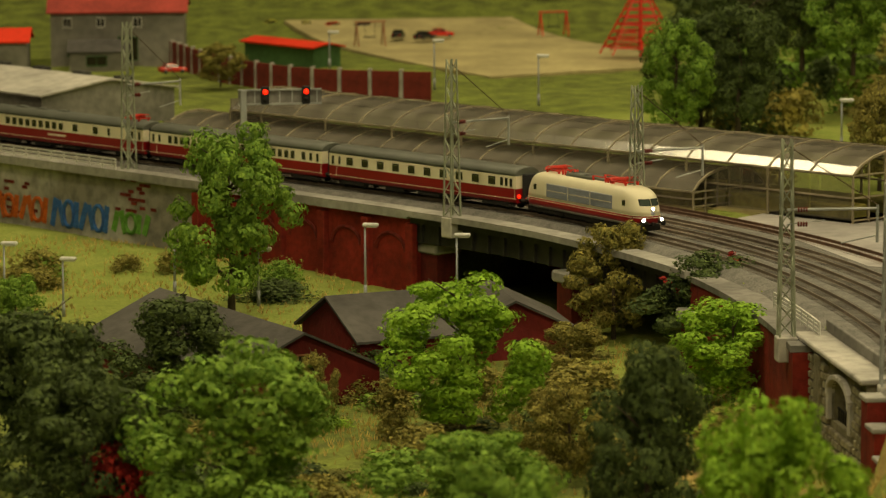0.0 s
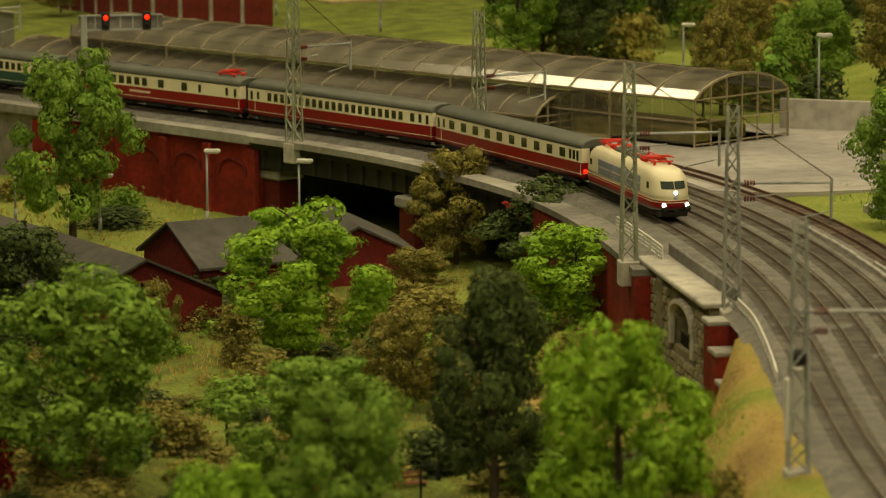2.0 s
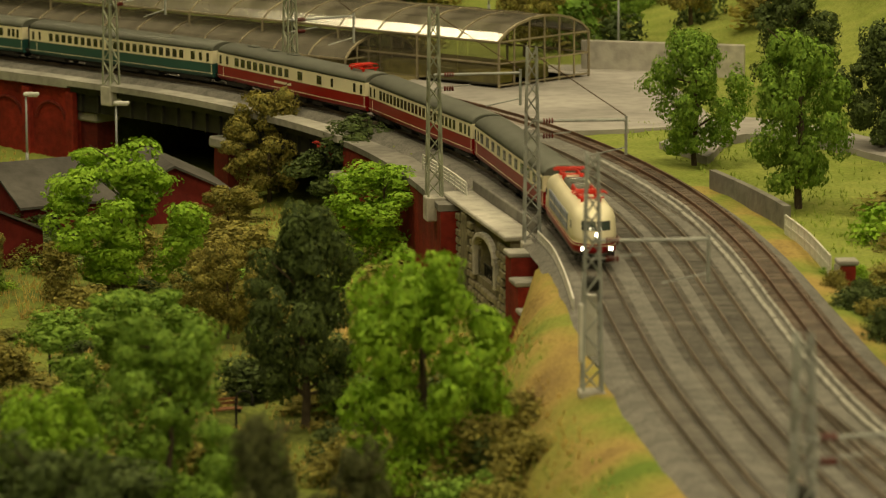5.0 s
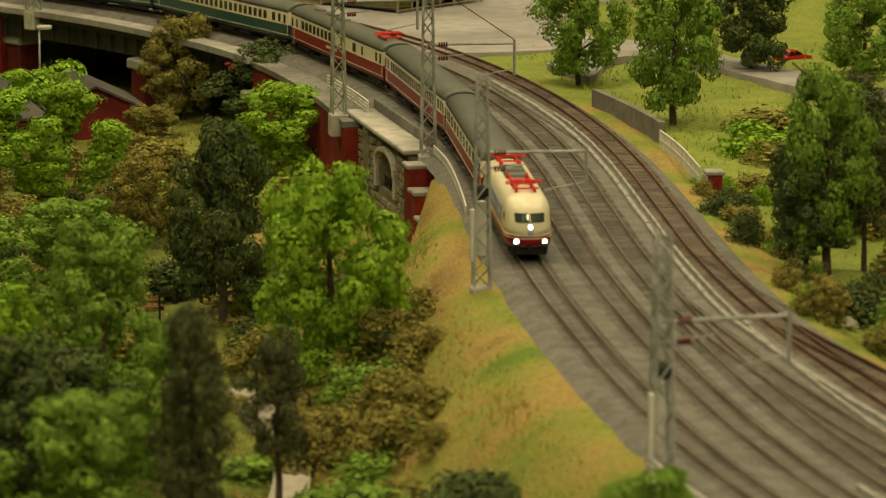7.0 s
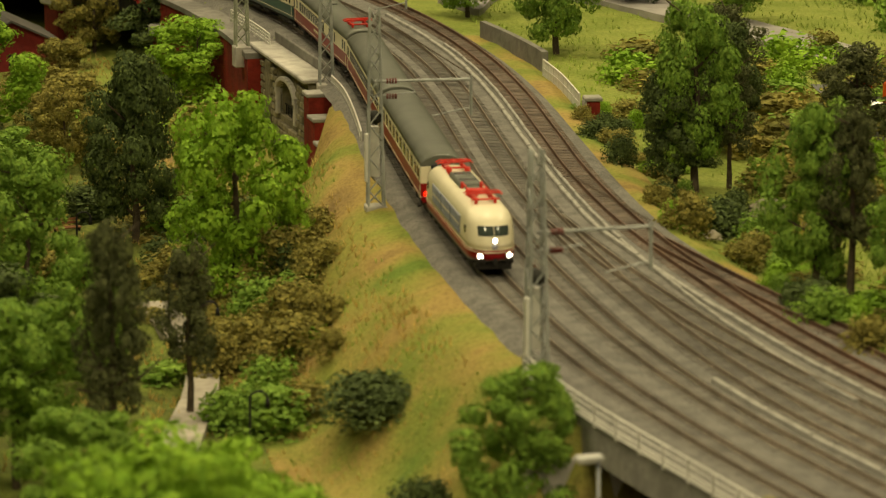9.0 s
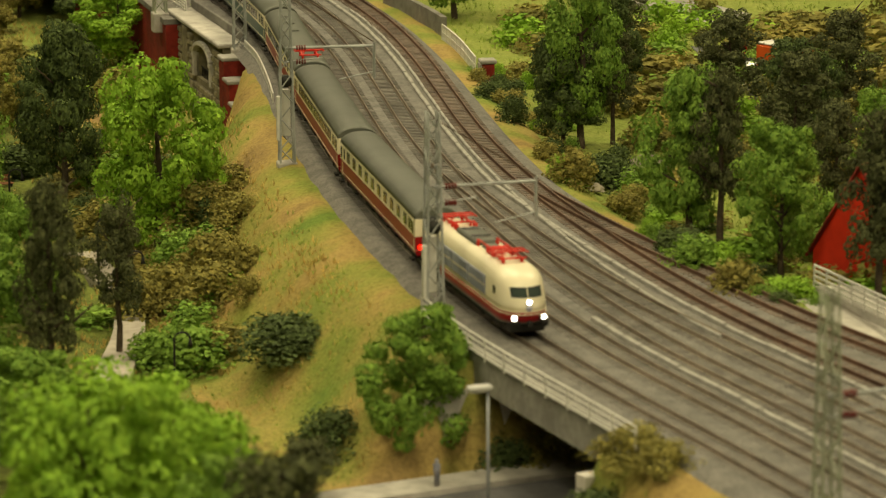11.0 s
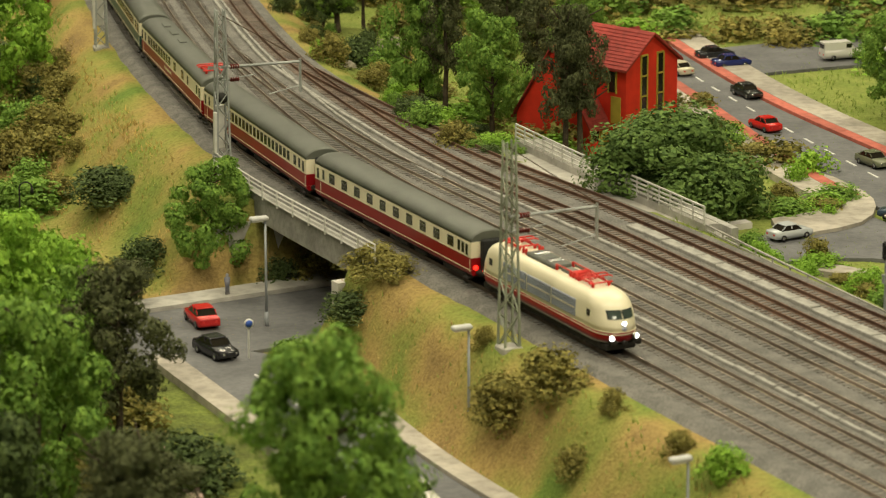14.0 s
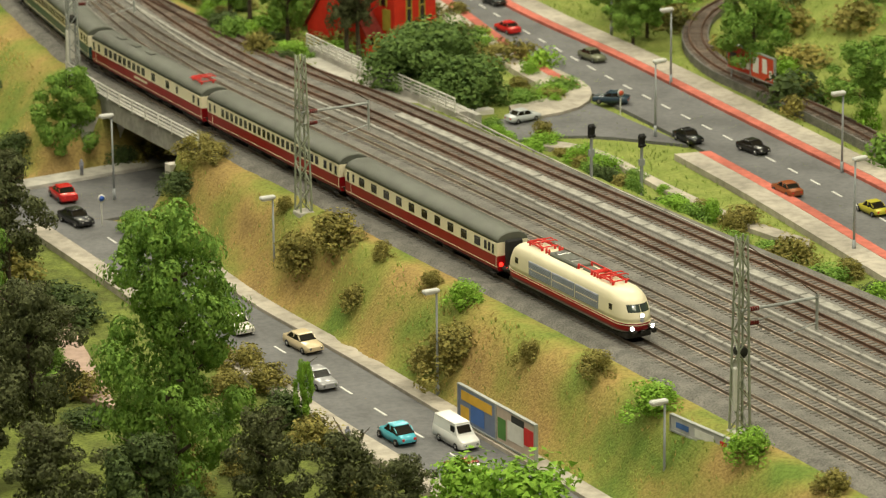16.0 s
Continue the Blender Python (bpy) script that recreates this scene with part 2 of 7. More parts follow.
# ---- the main line: centre of the front track, and offsets from it ----
LINE = [(-2.3, 7.1), (-1.5, 6.4), (-1.0, 5.96), (-0.75, 5.70), (-0.52, 5.46), (-0.33, 5.25), (-0.09, 4.98), (0.10, 4.75), (0.21, 4.56),
        (0.29, 4.36), (0.345, 4.12), (0.372, 3.88), (0.378, 3.65), (0.372, 3.42), (0.366, 3.2), (0.367, 3.0), (0.374, 2.8), (0.388, 2.62),
        (0.412, 2.45), (0.455, 2.26), (0.515, 2.0), (0.575, 1.74), (0.61, 1.59), (0.655, 1.4), (0.73, 1.06), (0.80, 0.72), (0.87, 0.38), (0.94, 0.04)]


def spline(points, n=40):
    p = np.array(points, float)
    q = np.vstack([2 * p[0] - p[1], p, 2 * p[-1] - p[-2]])
    out = []
    for i in range(1, len(q) - 2):
        a, b, c, d = q[i - 1:i + 3]
        for u in np.linspace(0, 1, n, endpoint=False):
            out.append(0.5 * (2 * b + (c - a) * u + (2 * a - 5 * b + 4 * c - d) * u * u + (3 * b - a - 3 * c + d) * u ** 3))
    return np.array(out + [p[-1]])


def resample(c, step):
    s = np.r_[0, np.cumsum(np.linalg.norm(np.diff(c, axis=0), axis=1))]
    t = np.arange(0, s[-1], step)
    return np.stack([np.interp(t, s, c[:, k]) for k in range(c.shape[1])], 1)


STEP = 0.01
AX = resample(spline(LINE), STEP)
for _ in range(6):
    AX[1:-1] = 0.25 * AX[:-2] + 0.5 * AX[1:-1] + 0.25 * AX[2:]
TAN = np.gradient(AX, axis=0)
TAN /= np.linalg.norm(TAN, axis=1)[:, None]
NOR = np.stack([-TAN[:, 1], TAN[:, 0]], 1)  # towards the layout's far side: positive offsets


def on(s, d=0.0):
    """Place and heading at s metres along the front track, d metres to its far side."""
    k = min(max(s / STEP, 0), len(AX) - 1.001)
    i, u = int(k), k - int(k)
    p = AX[i] * (1 - u) + AX[i + 1] * u
    t = TAN[i] * (1 - u) + TAN[i + 1] * u
    nrm = NOR[i] * (1 - u) + NOR[i + 1] * u
    return p + nrm * d, t


def s_at(y):
    return float(np.argmin(np.abs(AX[:, 1] - y))) * STEP


def near(x, y):
    """Offset from the front track (positive: far side) and the y where the line is met, for arrays."""
    x, y = np.asarray(x, float), np.asarray(y, float)
    ax, nr = AX[::4], NOR[::4]
    best, off, yy = np.full(x.shape, 1e9), np.zeros(x.shape), np.zeros(x.shape)
    for a, nn in zip(ax, nr):
        dx, dy = x - a[0], y - a[1]
        d2 = dx * dx + dy * dy
        m = d2 < best
        best = np.where(m, d2, best)
        off = np.where(m, dx * nn[0] + dy * nn[1], off)
        yy = np.where(m, a[1], yy)
    side = np.where(off >= 0, 1.0, -1.0)
    return np.where(best > 0.02, side * np.sqrt(best), off), yy
# ---- ground: one sheet ----
WIDTH_Y = [0.0, 1.0, 2.2, 2.5, 2.7, 3.0, 3.5, 4.0, 5.5, 9.0]
WIDTH_D = [0.30, 0.285, 0.25, 0.225, 0.19, 0.165, 0.16, 0.155, 0.15, 0.15]
RUN_Y = [0.0, 1.9, 2.15, 2.6, 3.1, 3.4, 3.62]
RUN_D = [0.062, 0.062, 0.058, 0.11, 0.15, 0.10, 0.03]
LOW, STREET, ROAD = -0.095, -0.082, -0.032
UNDER = (0.395, 2.345), Vector((0.955, 0.295)).normalized(), 0.105  # the street under the bridge: a point, its way, half its width


def hash_noise(x, y, k, seed):
    return np.array([noise.noise((a * k, b * k, seed)) for a, b in zip(x.ravel(), y.ravel())]).reshape(x.shape)


def smooth(t):
    t = np.clip(t, 0, 1)
    return t * t * (3 - 2 * t)


def ground_height(x, y, rough=True):
    x, y = np.asarray(x, float), np.asarray(y, float)
    d, yy = near(x, y)
    w = np.interp(yy, WIDTH_Y, WIDTH_D)
    run = np.interp(yy, RUN_Y, RUN_D)
    n1 = hash_noise(x, y, 9, 3.0) if rough else 0 * x
    n2 = hash_noise(x, y, 31, 7.0) if rough else 0 * x
    low = np.interp(yy, [2.0, 3.0], [STREET - 0.003, LOW])
    # front side
    start = np.interp(yy, [1.95, 2.2, 3.0], [0.056, 0.040, 0.036])
    u = (-d - start) / (run * (1 + 0.25 * n1))
    left = -0.008 + (low + 0.008) * smooth(u)
    n0 = hash_noise(x, y * 1.6, 15, 11.0) if rough else 0 * x
    left = left + smooth(u / 0.35) * (0.007 * n0 + 0.004 * n1 + 0.002 * n2) * np.where(yy > 2.2, 1, 0.6)
    wall = yy > 3.62
    left = np.where(wall & (d < -0.034), low + 0.003 * n1, np.where(wall, -0.012, left))
    # a grassy bank in front of the viaduct
    left = left + np.where(wall & (d < -0.045), 0.014 * np.exp(-((d + 0.13) / 0.09) ** 2) * smooth((y - 4.75) / 0.3), 0)
    # the flat street along the foot
    flat = (d < -0.116) & (d > -0.27) & (y < 2.30)
    left = np.where(flat, STREET - 0.004, left)
    # far side
    v = (d - w) / 0.05
    rbase = np.interp(yy, [2.0, 2.9, 3.4, 4.2], [ROAD - 0.004, -0.03, -0.022, -0.008])
    right = -0.008 + (rbase + 0.008) * smooth(v) + np.where(v > 0.2, 0.004 * n1 + 0.0015 * n2, 0)
    right = np.where((x > 0.86) & (y < 3.2) & (x < 1.15), ROAD - 0.004, right)
    hill = smooth((x - 1.2 - 0.03 * n1) / 0.5) * smooth((3.2 - y) / 0.5) * 0.26
    hill = hill + smooth((x - 0.62 - (5.4 - y) * 0.12) / 0.55) * smooth((y - 4.45) / 0.5) * 0.22
    hill = hill + smooth((y - 7.0) / 1.6) * 0.25
    right = right + hill
    # the street that passes under the bridge
    (px, py), way, half = UNDER
    across = (x - px) * -way.y + (y - py) * way.x
    along = (x - px) * way.x + (y - py) * way.y
    under = (np.abs(across) < half) & (along > -0.14) & (along < 0.30)
    z = np.where(d < 0, left, right)
    inside = (d >= -0.036) & (d <= w)
    z = np.where(inside, -0.008, z)
    z = np.where((yy > 4.38) & (yy < 4.85) & (d < 0.165) & (d > -0.06), LOW, z)
    return np.where(under, STREET - 0.004, z)


xs = np.r_[np.arange(-3.0, -0.9, 0.1), np.arange(-0.9, 1.35, 0.0125), np.arange(1.35, 4.0, 0.1)]
ys = np.r_[np.arange(-0.4, 0.9, 0.06), np.arange(0.9, 5.9, 0.0125), np.arange(5.9, 9.6, 0.05)]
gx, gy = np.meshgrid(xs, ys)
gz = ground_height(gx, gy)
nx = len(xs)
gverts = np.stack([gx, gy, gz], -1).reshape(-1, 3)
gi = np.arange(len(gverts)).reshape(gx.shape)
gfaces = np.stack([gi[:-1, :-1], gi[:-1, 1:], gi[1:, 1:], gi[1:, :-1]], -1).reshape(-1, 4)


def grass_material():
    """Short green scatter and straw-yellow flock in patches, with bare brown earth between."""
    m = mat("grass_flock", (0.20, 0.235, 0.06), 0.95, var=0.3, scale=300, bump=0.8, bscale=420, col2=(0.33, 0.25, 0.085), spec=0.1)
    n, l = m.node_tree.nodes, m.node_tree.links
    ramp = next(k for k in n if k.bl_idname == "ShaderNodeValToRGB")
    e = ramp.color_ramp.elements
    e[0].position, e[1].position = 0.33, 0.60
    e[0].color, e[1].color = (0.15, 0.225, 0.045, 1), (0.39, 0.28, 0.10, 1)
    dirt = e.new(0.74)
    dirt.color = (0.25, 0.17, 0.075, 1)
    mid = e.new(0.45)
    mid.color = (0.27, 0.28, 0.07, 1)
    big = next(k for k in n if k.bl_idname == "ShaderNodeTexNoise")
    big.inputs["Scale"].default_value, big.inputs["Detail"].default_value = 11, 5
    return m


M["grass"] = grass_material()
M["lawn"] = mat("lawn_flock", (0.275, 0.315, 0.082), 0.95, var=0.3, scale=260, bump=0.7, bscale=420, col2=(0.21, 0.265, 0.06), spec=0.1)
M["meadow"] = mat("meadow_flock", (0.205, 0.25, 0.058), 0.95, var=0.35, scale=260, bump=0.9, bscale=380, col2=(0.115, 0.135, 0.038), spec=0.1)
gme = bpy.data.meshes.new("ground")
gme.from_pydata(gverts.tolist(), [], gfaces.tolist())
gme.polygons.foreach_set("use_smooth", [True] * len(gfaces))
gme.materials.append(M["grass"])
gme.materials.append(M["lawn"])
gme.materials.append(M["meadow"])
cx, cy = gx[:-1, :-1].ravel(), gy[:-1, :-1].ravel()
cd, _ = near(cx, cy)
gme.polygons.foreach_set("material_index", np.where(((cd > 0.19) | ((cx > 0.55) & (cy > 3.2))) & ((cy < 5.85) | (cx > 0.45)), 1, np.where((cd < -0.19) & (cy < 4.45), 2, np.where(cy > 5.85, 2, np.where(cy > 4.0, 1, 0)))).tolist())
tagged(new("ground", gme), "model landscape of green and straw-coloured grass flock", "ground", kind="structure")


def drape(name, left, right, z, material, label, thick=0.004, kind="structure", step=0.03):
    """A slab between two lines of plan points, its top at height z (a number or a function of x, y)."""
    a, b = resample(spline(left, 12), step), resample(spline(right, 12), step)
    n = max(len(a), len(b))
    a = np.stack([np.interp(np.linspace(0, len(a) - 1, n), np.arange(len(a)), a[:, k]) for k in (0, 1)], 1)
    b = np.stack([np.interp(np.linspace(0, len(b) - 1, n), np.arange(len(b)), b[:, k]) for k in (0, 1)], 1)
    rings = []
    for p, q in zip(a, b):
        zz = z if not callable(z) else z((p[0] + q[0]) / 2, (p[1] + q[1]) / 2)
        rings.append([(p[0], p[1], zz), (q[0], q[1], zz), (q[0], q[1], zz - thick), (p[0], p[1], zz - thick)])
    ob = Build().loft(rings, smooth=False).part(name, material)
    return tagged(ob, label, name.split("_")[-1], kind=kind)


def along(y0, y1, d, n=24):
    s0, s1 = s_at(y0), s_at(y1)
    return [tuple(on(s0 + (s1 - s0) * k / n, d(k / n) if callable(d) else d)[0]) for k in range(n + 1)]


# ---- formation: ballast bed, troughs ----
rings = []
for k in range(0, len(AX), 3):
    w = float(np.interp(AX[k, 1], WIDTH_Y, WIDTH_D))
    row = []
    edge = float(np.interp(AX[k, 1], [0.5, 1.95, 2.2, 3.0], [-0.052, -0.048, -0.038, -0.038])) - 0.004 * noise.noise((AX[k, 0] * 40, AX[k, 1] * 40, 1.0))
    for d, z in [(edge, -0.019 if edge < -0.043 else -0.011), (max(edge * 0.62, -0.03), -0.0035)] + [(-0.02 + (w + 0.01) * j / 10, -0.0035) for j in range(11)] + [(w + 0.004, -0.012)]:
        p = AX[k] + NOR[k] * d
        row.append((p[0], p[1], z))
    rings.append(row)
tagged(Build().loft(rings, close=False).part("ballast", M["ballast"]), "grey-brown stone ballast bed under the tracks", "ballast", kind="structure")


SLEEPER = {}


def rail_track(label, path, rusty=False, single=None, z=0.0):
    """Two rails with foot, web and head, on sleepers."""
    c = resample(spline(path, 30), 0.012)
    t = np.gradient(c, axis=0)
    t /= np.linalg.norm(t, axis=1)[:, None]
    nr = np.stack([-t[:, 1], t[:, 0]], 1)
    tr = thing("railway_track", label, "track", Matrix.Translation((0, 0, z)), group="tracks of the layout")
    prof = [(-0.0011, -0.0032), (-0.0004, -0.0026), (-0.0006, -0.0002), (-0.0004, 0.0), (0.0004, 0.0), (0.0006, -0.0002), (0.0004, -0.0026), (0.0011, -0.0032)]
    for g in (-0.0078, 0.0078):
        rings = [[(p[0] + m[0] * (g + a), p[1] + m[1] * (g + a), b) for a, b in prof] for p, m in zip(c, nr)]
        Build().loft(rings, smooth=False).part("rail", M["rail_rust"] if rusty else M["rail"], tr)
    sl = Build()
    cs = resample(spline(path, 30), 0.0072)
    ts = np.gradient(cs, axis=0)
    for p, q in zip(cs, ts):
        m = Matrix.Translation((p[0], p[1], 0)) @ Matrix.Rotation(math.atan2(q[1], q[0]), 4, "Z")
        if single and single[0] < p[1] < single[1]:
            if rusty not in SLEEPER:
                SLEEPER[rusty] = Build().box(-0.0014, -0.0145, -0.0042, 0.0014, 0.0145, -0.0029, None, 0.0003).mesh("sleeper", M["sleeper_rust"] if rusty else M["sleeper"])
            piece("sleeper", SLEEPER[rusty], tr, m)
        else:
            sl.box(-0.0014, -0.0145, -0.0042, 0.0014, 0.0145, -0.0029, m)
    ob = sl.part("sleeper_bed", M["sleeper_rust"] if rusty else M["sleeper"], tr)
    ob["kind"] = "stuff"
    return tr


def offset_path(y0, y1, ys_, ds_, n=40):
    out = []
    s0, s1 = s_at(y0), s_at(y1)
    for k in range(n + 1):
        s = s0 + (s1 - s0) * k / n
        y = on(s)[0][1]
        out.append(tuple(on(s, float(np.interp(y, ys_, ds_)))[0]))
    return out


LABEL_T = "worn steel rails on dark sleepers in grey ballast"
rail_track(LABEL_T, [tuple(p) for p in AX[::20]], single=(1.15, 3.2))
rail_track(LABEL_T, offset_path(7.0, 0.1, [0.1, 9], [0.042, 0.042]), single=(1.15, 3.2))
rail_track(LABEL_T, offset_path(7.0, 0.1, [0.1, 2.2, 3.0, 9], [0.085, 0.083, 0.079, 0.079]))
rail_track("rusty rails on red-brown sleepers in grey ballast", offset_path(7.0, 0.1, [0.1, 2.2, 2.6, 3.1, 9], [0.185, 0.172, 0.155, 0.131, 0.131]), True)
rail_track(LABEL_T, offset_path(3.05, 0.1, [0.1, 2.0, 2.45, 2.8, 3.05], [0.130, 0.126, 0.118, 0.095, 0.080]))
rail_track("rusty rails on red-brown sleepers beside the fence", offset_path(2.95, 0.1, [0.1, 1.5, 2.3, 2.6, 2.95], [0.245, 0.235, 0.215, 0.19, 0.14]), True)


BACK_LINE = [(1.26, 2.80), (1.17, 2.70), (1.115, 2.58), (1.097, 2.45), (1.112, 2.32), (1.135, 2.18), (1.155, 1.96), (1.175, 1.7), (1.20, 1.4)]
rail_track("rusty curved branch track at the foot of the hill", BACK_LINE, True, None, -0.022)
drape("branch_bed", [(x - 0.017, y) for x, y in BACK_LINE], [(x + 0.017, y) for x, y in BACK_LINE], -0.0258, M["ballast"], "brown-grey ballast under the branch track", 0.03)


def trough(y0, y1, ys_, ds_, wide=0.009):
    """A line of concrete cable-trough lids, each a piece, with gaps between."""
    tr = thing("cable_trough", "pale concrete cable trough laid along the ballast", "trough", group="cable troughs")
    path = resample(spline(offset_path(y0, y1, ys_, ds_), 10), 0.030)
    b = Build().box(-0.0142, -wide / 2, -0.006, 0.0142, wide / 2, -0.0005, None, 0.0006)
    me = b.mesh("lid", M["trough"])
    for p, q in zip(path[:-1], path[1:]):
        t = q - p
        piece("lid", me, tr, Matrix.Translation((p[0], p[1], random.uniform(-0.0004, 0.0004))) @ Matrix.Rotation(math.atan2(t[1], t[0]) + random.uniform(-0.02, 0.02), 4, "Z"))


trough(4.1, 0.5, [0.5, 2.2, 2.6, 3.0, 4.1], [0.150, 0.150, 0.135, 0.107, 0.105], 0.0036)
trough(3.9, 2.4, [2.4, 3.0, 4.1], [0.125, 0.114, 0.113], 0.0026)
trough(2.2, 0.5, [0.5, 2.2], [0.213, 0.198], 0.011)
trough(2.5, 0.5, [0.5, 2.5], [0.064, 0.062], 0.004)

# ---- roads ----
SIDE = 0.003
KERB_FAR = [(0.345, 2.20), (0.372, 2.068), (0.402, 1.884), (0.450, 1.689), (0.494, 1.494), (0.532, 1.33), (0.605, 1.0), (0.69, 0.6)]
KERB_NEAR = [(0.235, 2.30), (0.259, 2.216), (0.305, 1.988), (0.345, 1.773), (0.378, 1.635), (0.405, 1.5), (0.445, 1.33), (0.515, 1.0), (0.60, 0.6)]
drape("street_front", KERB_FAR, KERB_NEAR, STREET, M["asphalt"], "grey asphalt street along the embankment's foot")
drape("pavement_front", [(x + 0.020, y) for x, y in KERB_FAR], [(x + 0.0006, y) for x, y in KERB_FAR], STREET + SIDE, M["pavement"], "pale paving slabs with a kerb", 0.007)
drape("pavement_near", [(x - 0.0006, y) for x, y in KERB_NEAR[1:]], [(x - 0.024, y) for x, y in KERB_NEAR[1:]], STREET + SIDE, M["pavement"], "pale paving slabs with a kerb", 0.007)
u0, uw, uh = Vector((*UNDER[0], 0)), Vector((*UNDER[1], 0)), UNDER[2]
un = Vector((-uw.y, uw.x, 0))


def cross(a, b):
    return tuple((u0 + uw * a + un * b).xy)


drape("street_under", [cross(-0.24, 0.055), cross(0.0, 0.055), cross(0.38, 0.055)], [cross(-0.24, -0.095), cross(0.0, -0.095), cross(0.38, -0.095)], STREET - 0.0006, M["asphalt"], "grey asphalt street that passes under the bridge")
drape("pavement_under", [cross(-0.24, 0.087), cross(0.0, 0.087), cross(0.38, 0.087)], [cross(-0.24, 0.056), cross(0.0, 0.056), cross(0.38, 0.056)], STREET + SIDE, M["concrete"], "grey pavement beside the street under the bridge", 0.007)
# the wide road behind the tracks: near kerb, far kerb
NEAR_K = [(0.875, 3.35), (0.897, 2.92), (0.907, 2.55), (0.922, 2.40), (0.955, 2.17), (0.985, 1.92), (1.003, 1.69), (1.04, 1.2), (1.07, 0.6)]
FAR_K = [(0.935, 3.35), (0.951, 2.88), (1.004, 2.52), (1.041, 2.23), (1.064, 2.05), (1.084, 1.89), (1.12, 1.5), (1.16, 1.0), (1.19, 0.6)]


def shift(line, d):
    return [(x + d, y) for x, y in line]


drape("road_back", NEAR_K, FAR_K, ROAD, M["asphalt"], "wide grey asphalt road with dashed white lines")
drape("cycle_path_far", shift(FAR_K, 0.001), shift(FAR_K, 0.014), ROAD + SIDE, M["cycle"], "red cycle path beside the road", 0.007)
drape("pavement_far", shift(FAR_K, 0.0145), shift(FAR_K, 0.045), ROAD + SIDE, M["pavement"], "pale pavement beside the road", 0.007)
near1, near2 = NEAR_K[:4], NEAR_K[5:]
near2 = [(0.965, 2.10)] + near2
for part_line in (near1, near2):
    drape("cycle_path_near", shift(part_line, -0.014), shift(part_line, -0.001), ROAD + SIDE, M["cycle"], "red cycle path beside the road", 0.007)
    drape("pavement_near", shift(part_line, -0.042), shift(part_line, -0.0145), ROAD + SIDE, M["pavement"], "pale pavement beside the road", 0.007)
drape("side_road", [(0.77, 2.30), (0.84, 2.335), (0.93, 2.37)], [(0.77, 2.22), (0.86, 2.215), (0.97, 2.13)], ROAD - 0.0006, M["asphalt"], "asphalt side road that ends at the tracks")
drape("road_cross", [(0.9, 3.06), (1.05, 3.12), (1.6, 3.18)], [(0.9, 2.93), (1.05, 2.98), (1.6, 3.04)], ROAD - 0.0006, M["asphalt"], "asphalt road that branches off")
drape("pavement_corner", [(0.890, 2.552), (0.895, 2.447), (0.881, 2.391), (0.843, 2.365), (0.799, 2.353)], [(0.918, 2.496), (0.927, 2.408), (0.894, 2.332), (0.830, 2.300), (0.785, 2.305)], ROAD + SIDE - 0.0004, M["pavement"], "pale pavement round the corner of the side road", 0.007)
drape("path_verge", [(0.809, 2.210), (0.854, 2.150), (0.880, 1.999), (0.908, 1.867), (0.950, 1.754)], [(0.800, 2.183), (0.845, 2.122), (0.870, 1.970), (0.897, 1.838), (0.939, 1.724)], ROAD + 0.001, M["pavement"], "narrow pale path in the verge beside the tracks", 0.008)
drape("path_garden", [(0.205, 1.976), (0.198, 1.843), (0.195, 1.735), (0.189, 1.617)], [(0.227, 1.969), (0.222, 1.836), (0.221, 1.727), (0.217, 1.608)], STREET + 0.001, M["pink_path"], "pinkish footpath through the grass", 0.008)
drape("path_park", [(0.55, 4.15), (0.62, 4.30), (0.75, 4.05), (0.86, 3.75)], [(0.52, 4.25), (0.62, 4.42), (0.78, 4.15), (0.90, 3.85)], lambda x, y: float(ground_height(x, y, False)) + 0.006, M["yard"], "grey path through the park", 0.012)
drape("path_front", [(0.135, 3.2), (0.16, 3.03), (0.155, 2.9), (0.12, 2.7), (0.09, 2.4), (0.06, 2.0)], [(0.165, 3.2), (0.185, 3.03), (0.18, 2.9), (0.15, 2.7), (0.12, 2.4), (0.10, 2.0)], lambda x, y: float(ground_height(x, y, False)) + 0.005, M["pavement"], "pale pinkish footpath through grass", 0.01)
drape("yard", [(0.30, 4.72), (0.42, 4.86), (0.62, 4.86)], [(0.395, 4.36), (0.46, 4.34), (0.60, 4.37)], -0.003, M["yard"], "grey paved yard beside the greenhouse", 0.012)


def dashes(line, z, gap, long, wide):
    path = resample(spline(line, 12), gap)
    me = Build().box(-long / 2, -wide / 2, 0, long / 2, wide / 2, 0.0006).mesh("road_marking", M["paint_white"])
    holder = thing("road_marking", "dashed white line painted on asphalt", "marking", kind="structure")
    for p, q in zip(path[:-1], path[1:]):
        piece("dash", me, holder, Matrix.Translation((p[0], p[1], z)) @ Matrix.Rotation(math.atan2(q[1] - p[1], q[0] - p[0]), 4, "Z"))


dashes([((a[0] + b[0]) / 2, (a[1] + b[1]) / 2) for a, b in zip(NEAR_K, FAR_K)], ROAD, 0.05, 0.022, 0.0022)
dashes([((a[0] + b[0]) / 2, (a[1] + b[1]) / 2) for a, b in zip(KERB_FAR, [(0.259, 2.216), (0.290, 2.06), (0.325, 1.88), (0.366, 1.685), (0.406, 1.494), (0.445, 1.33), (0.515, 1.0), (0.60, 0.6)])], STREET, 0.07, 0.024, 0.0022)


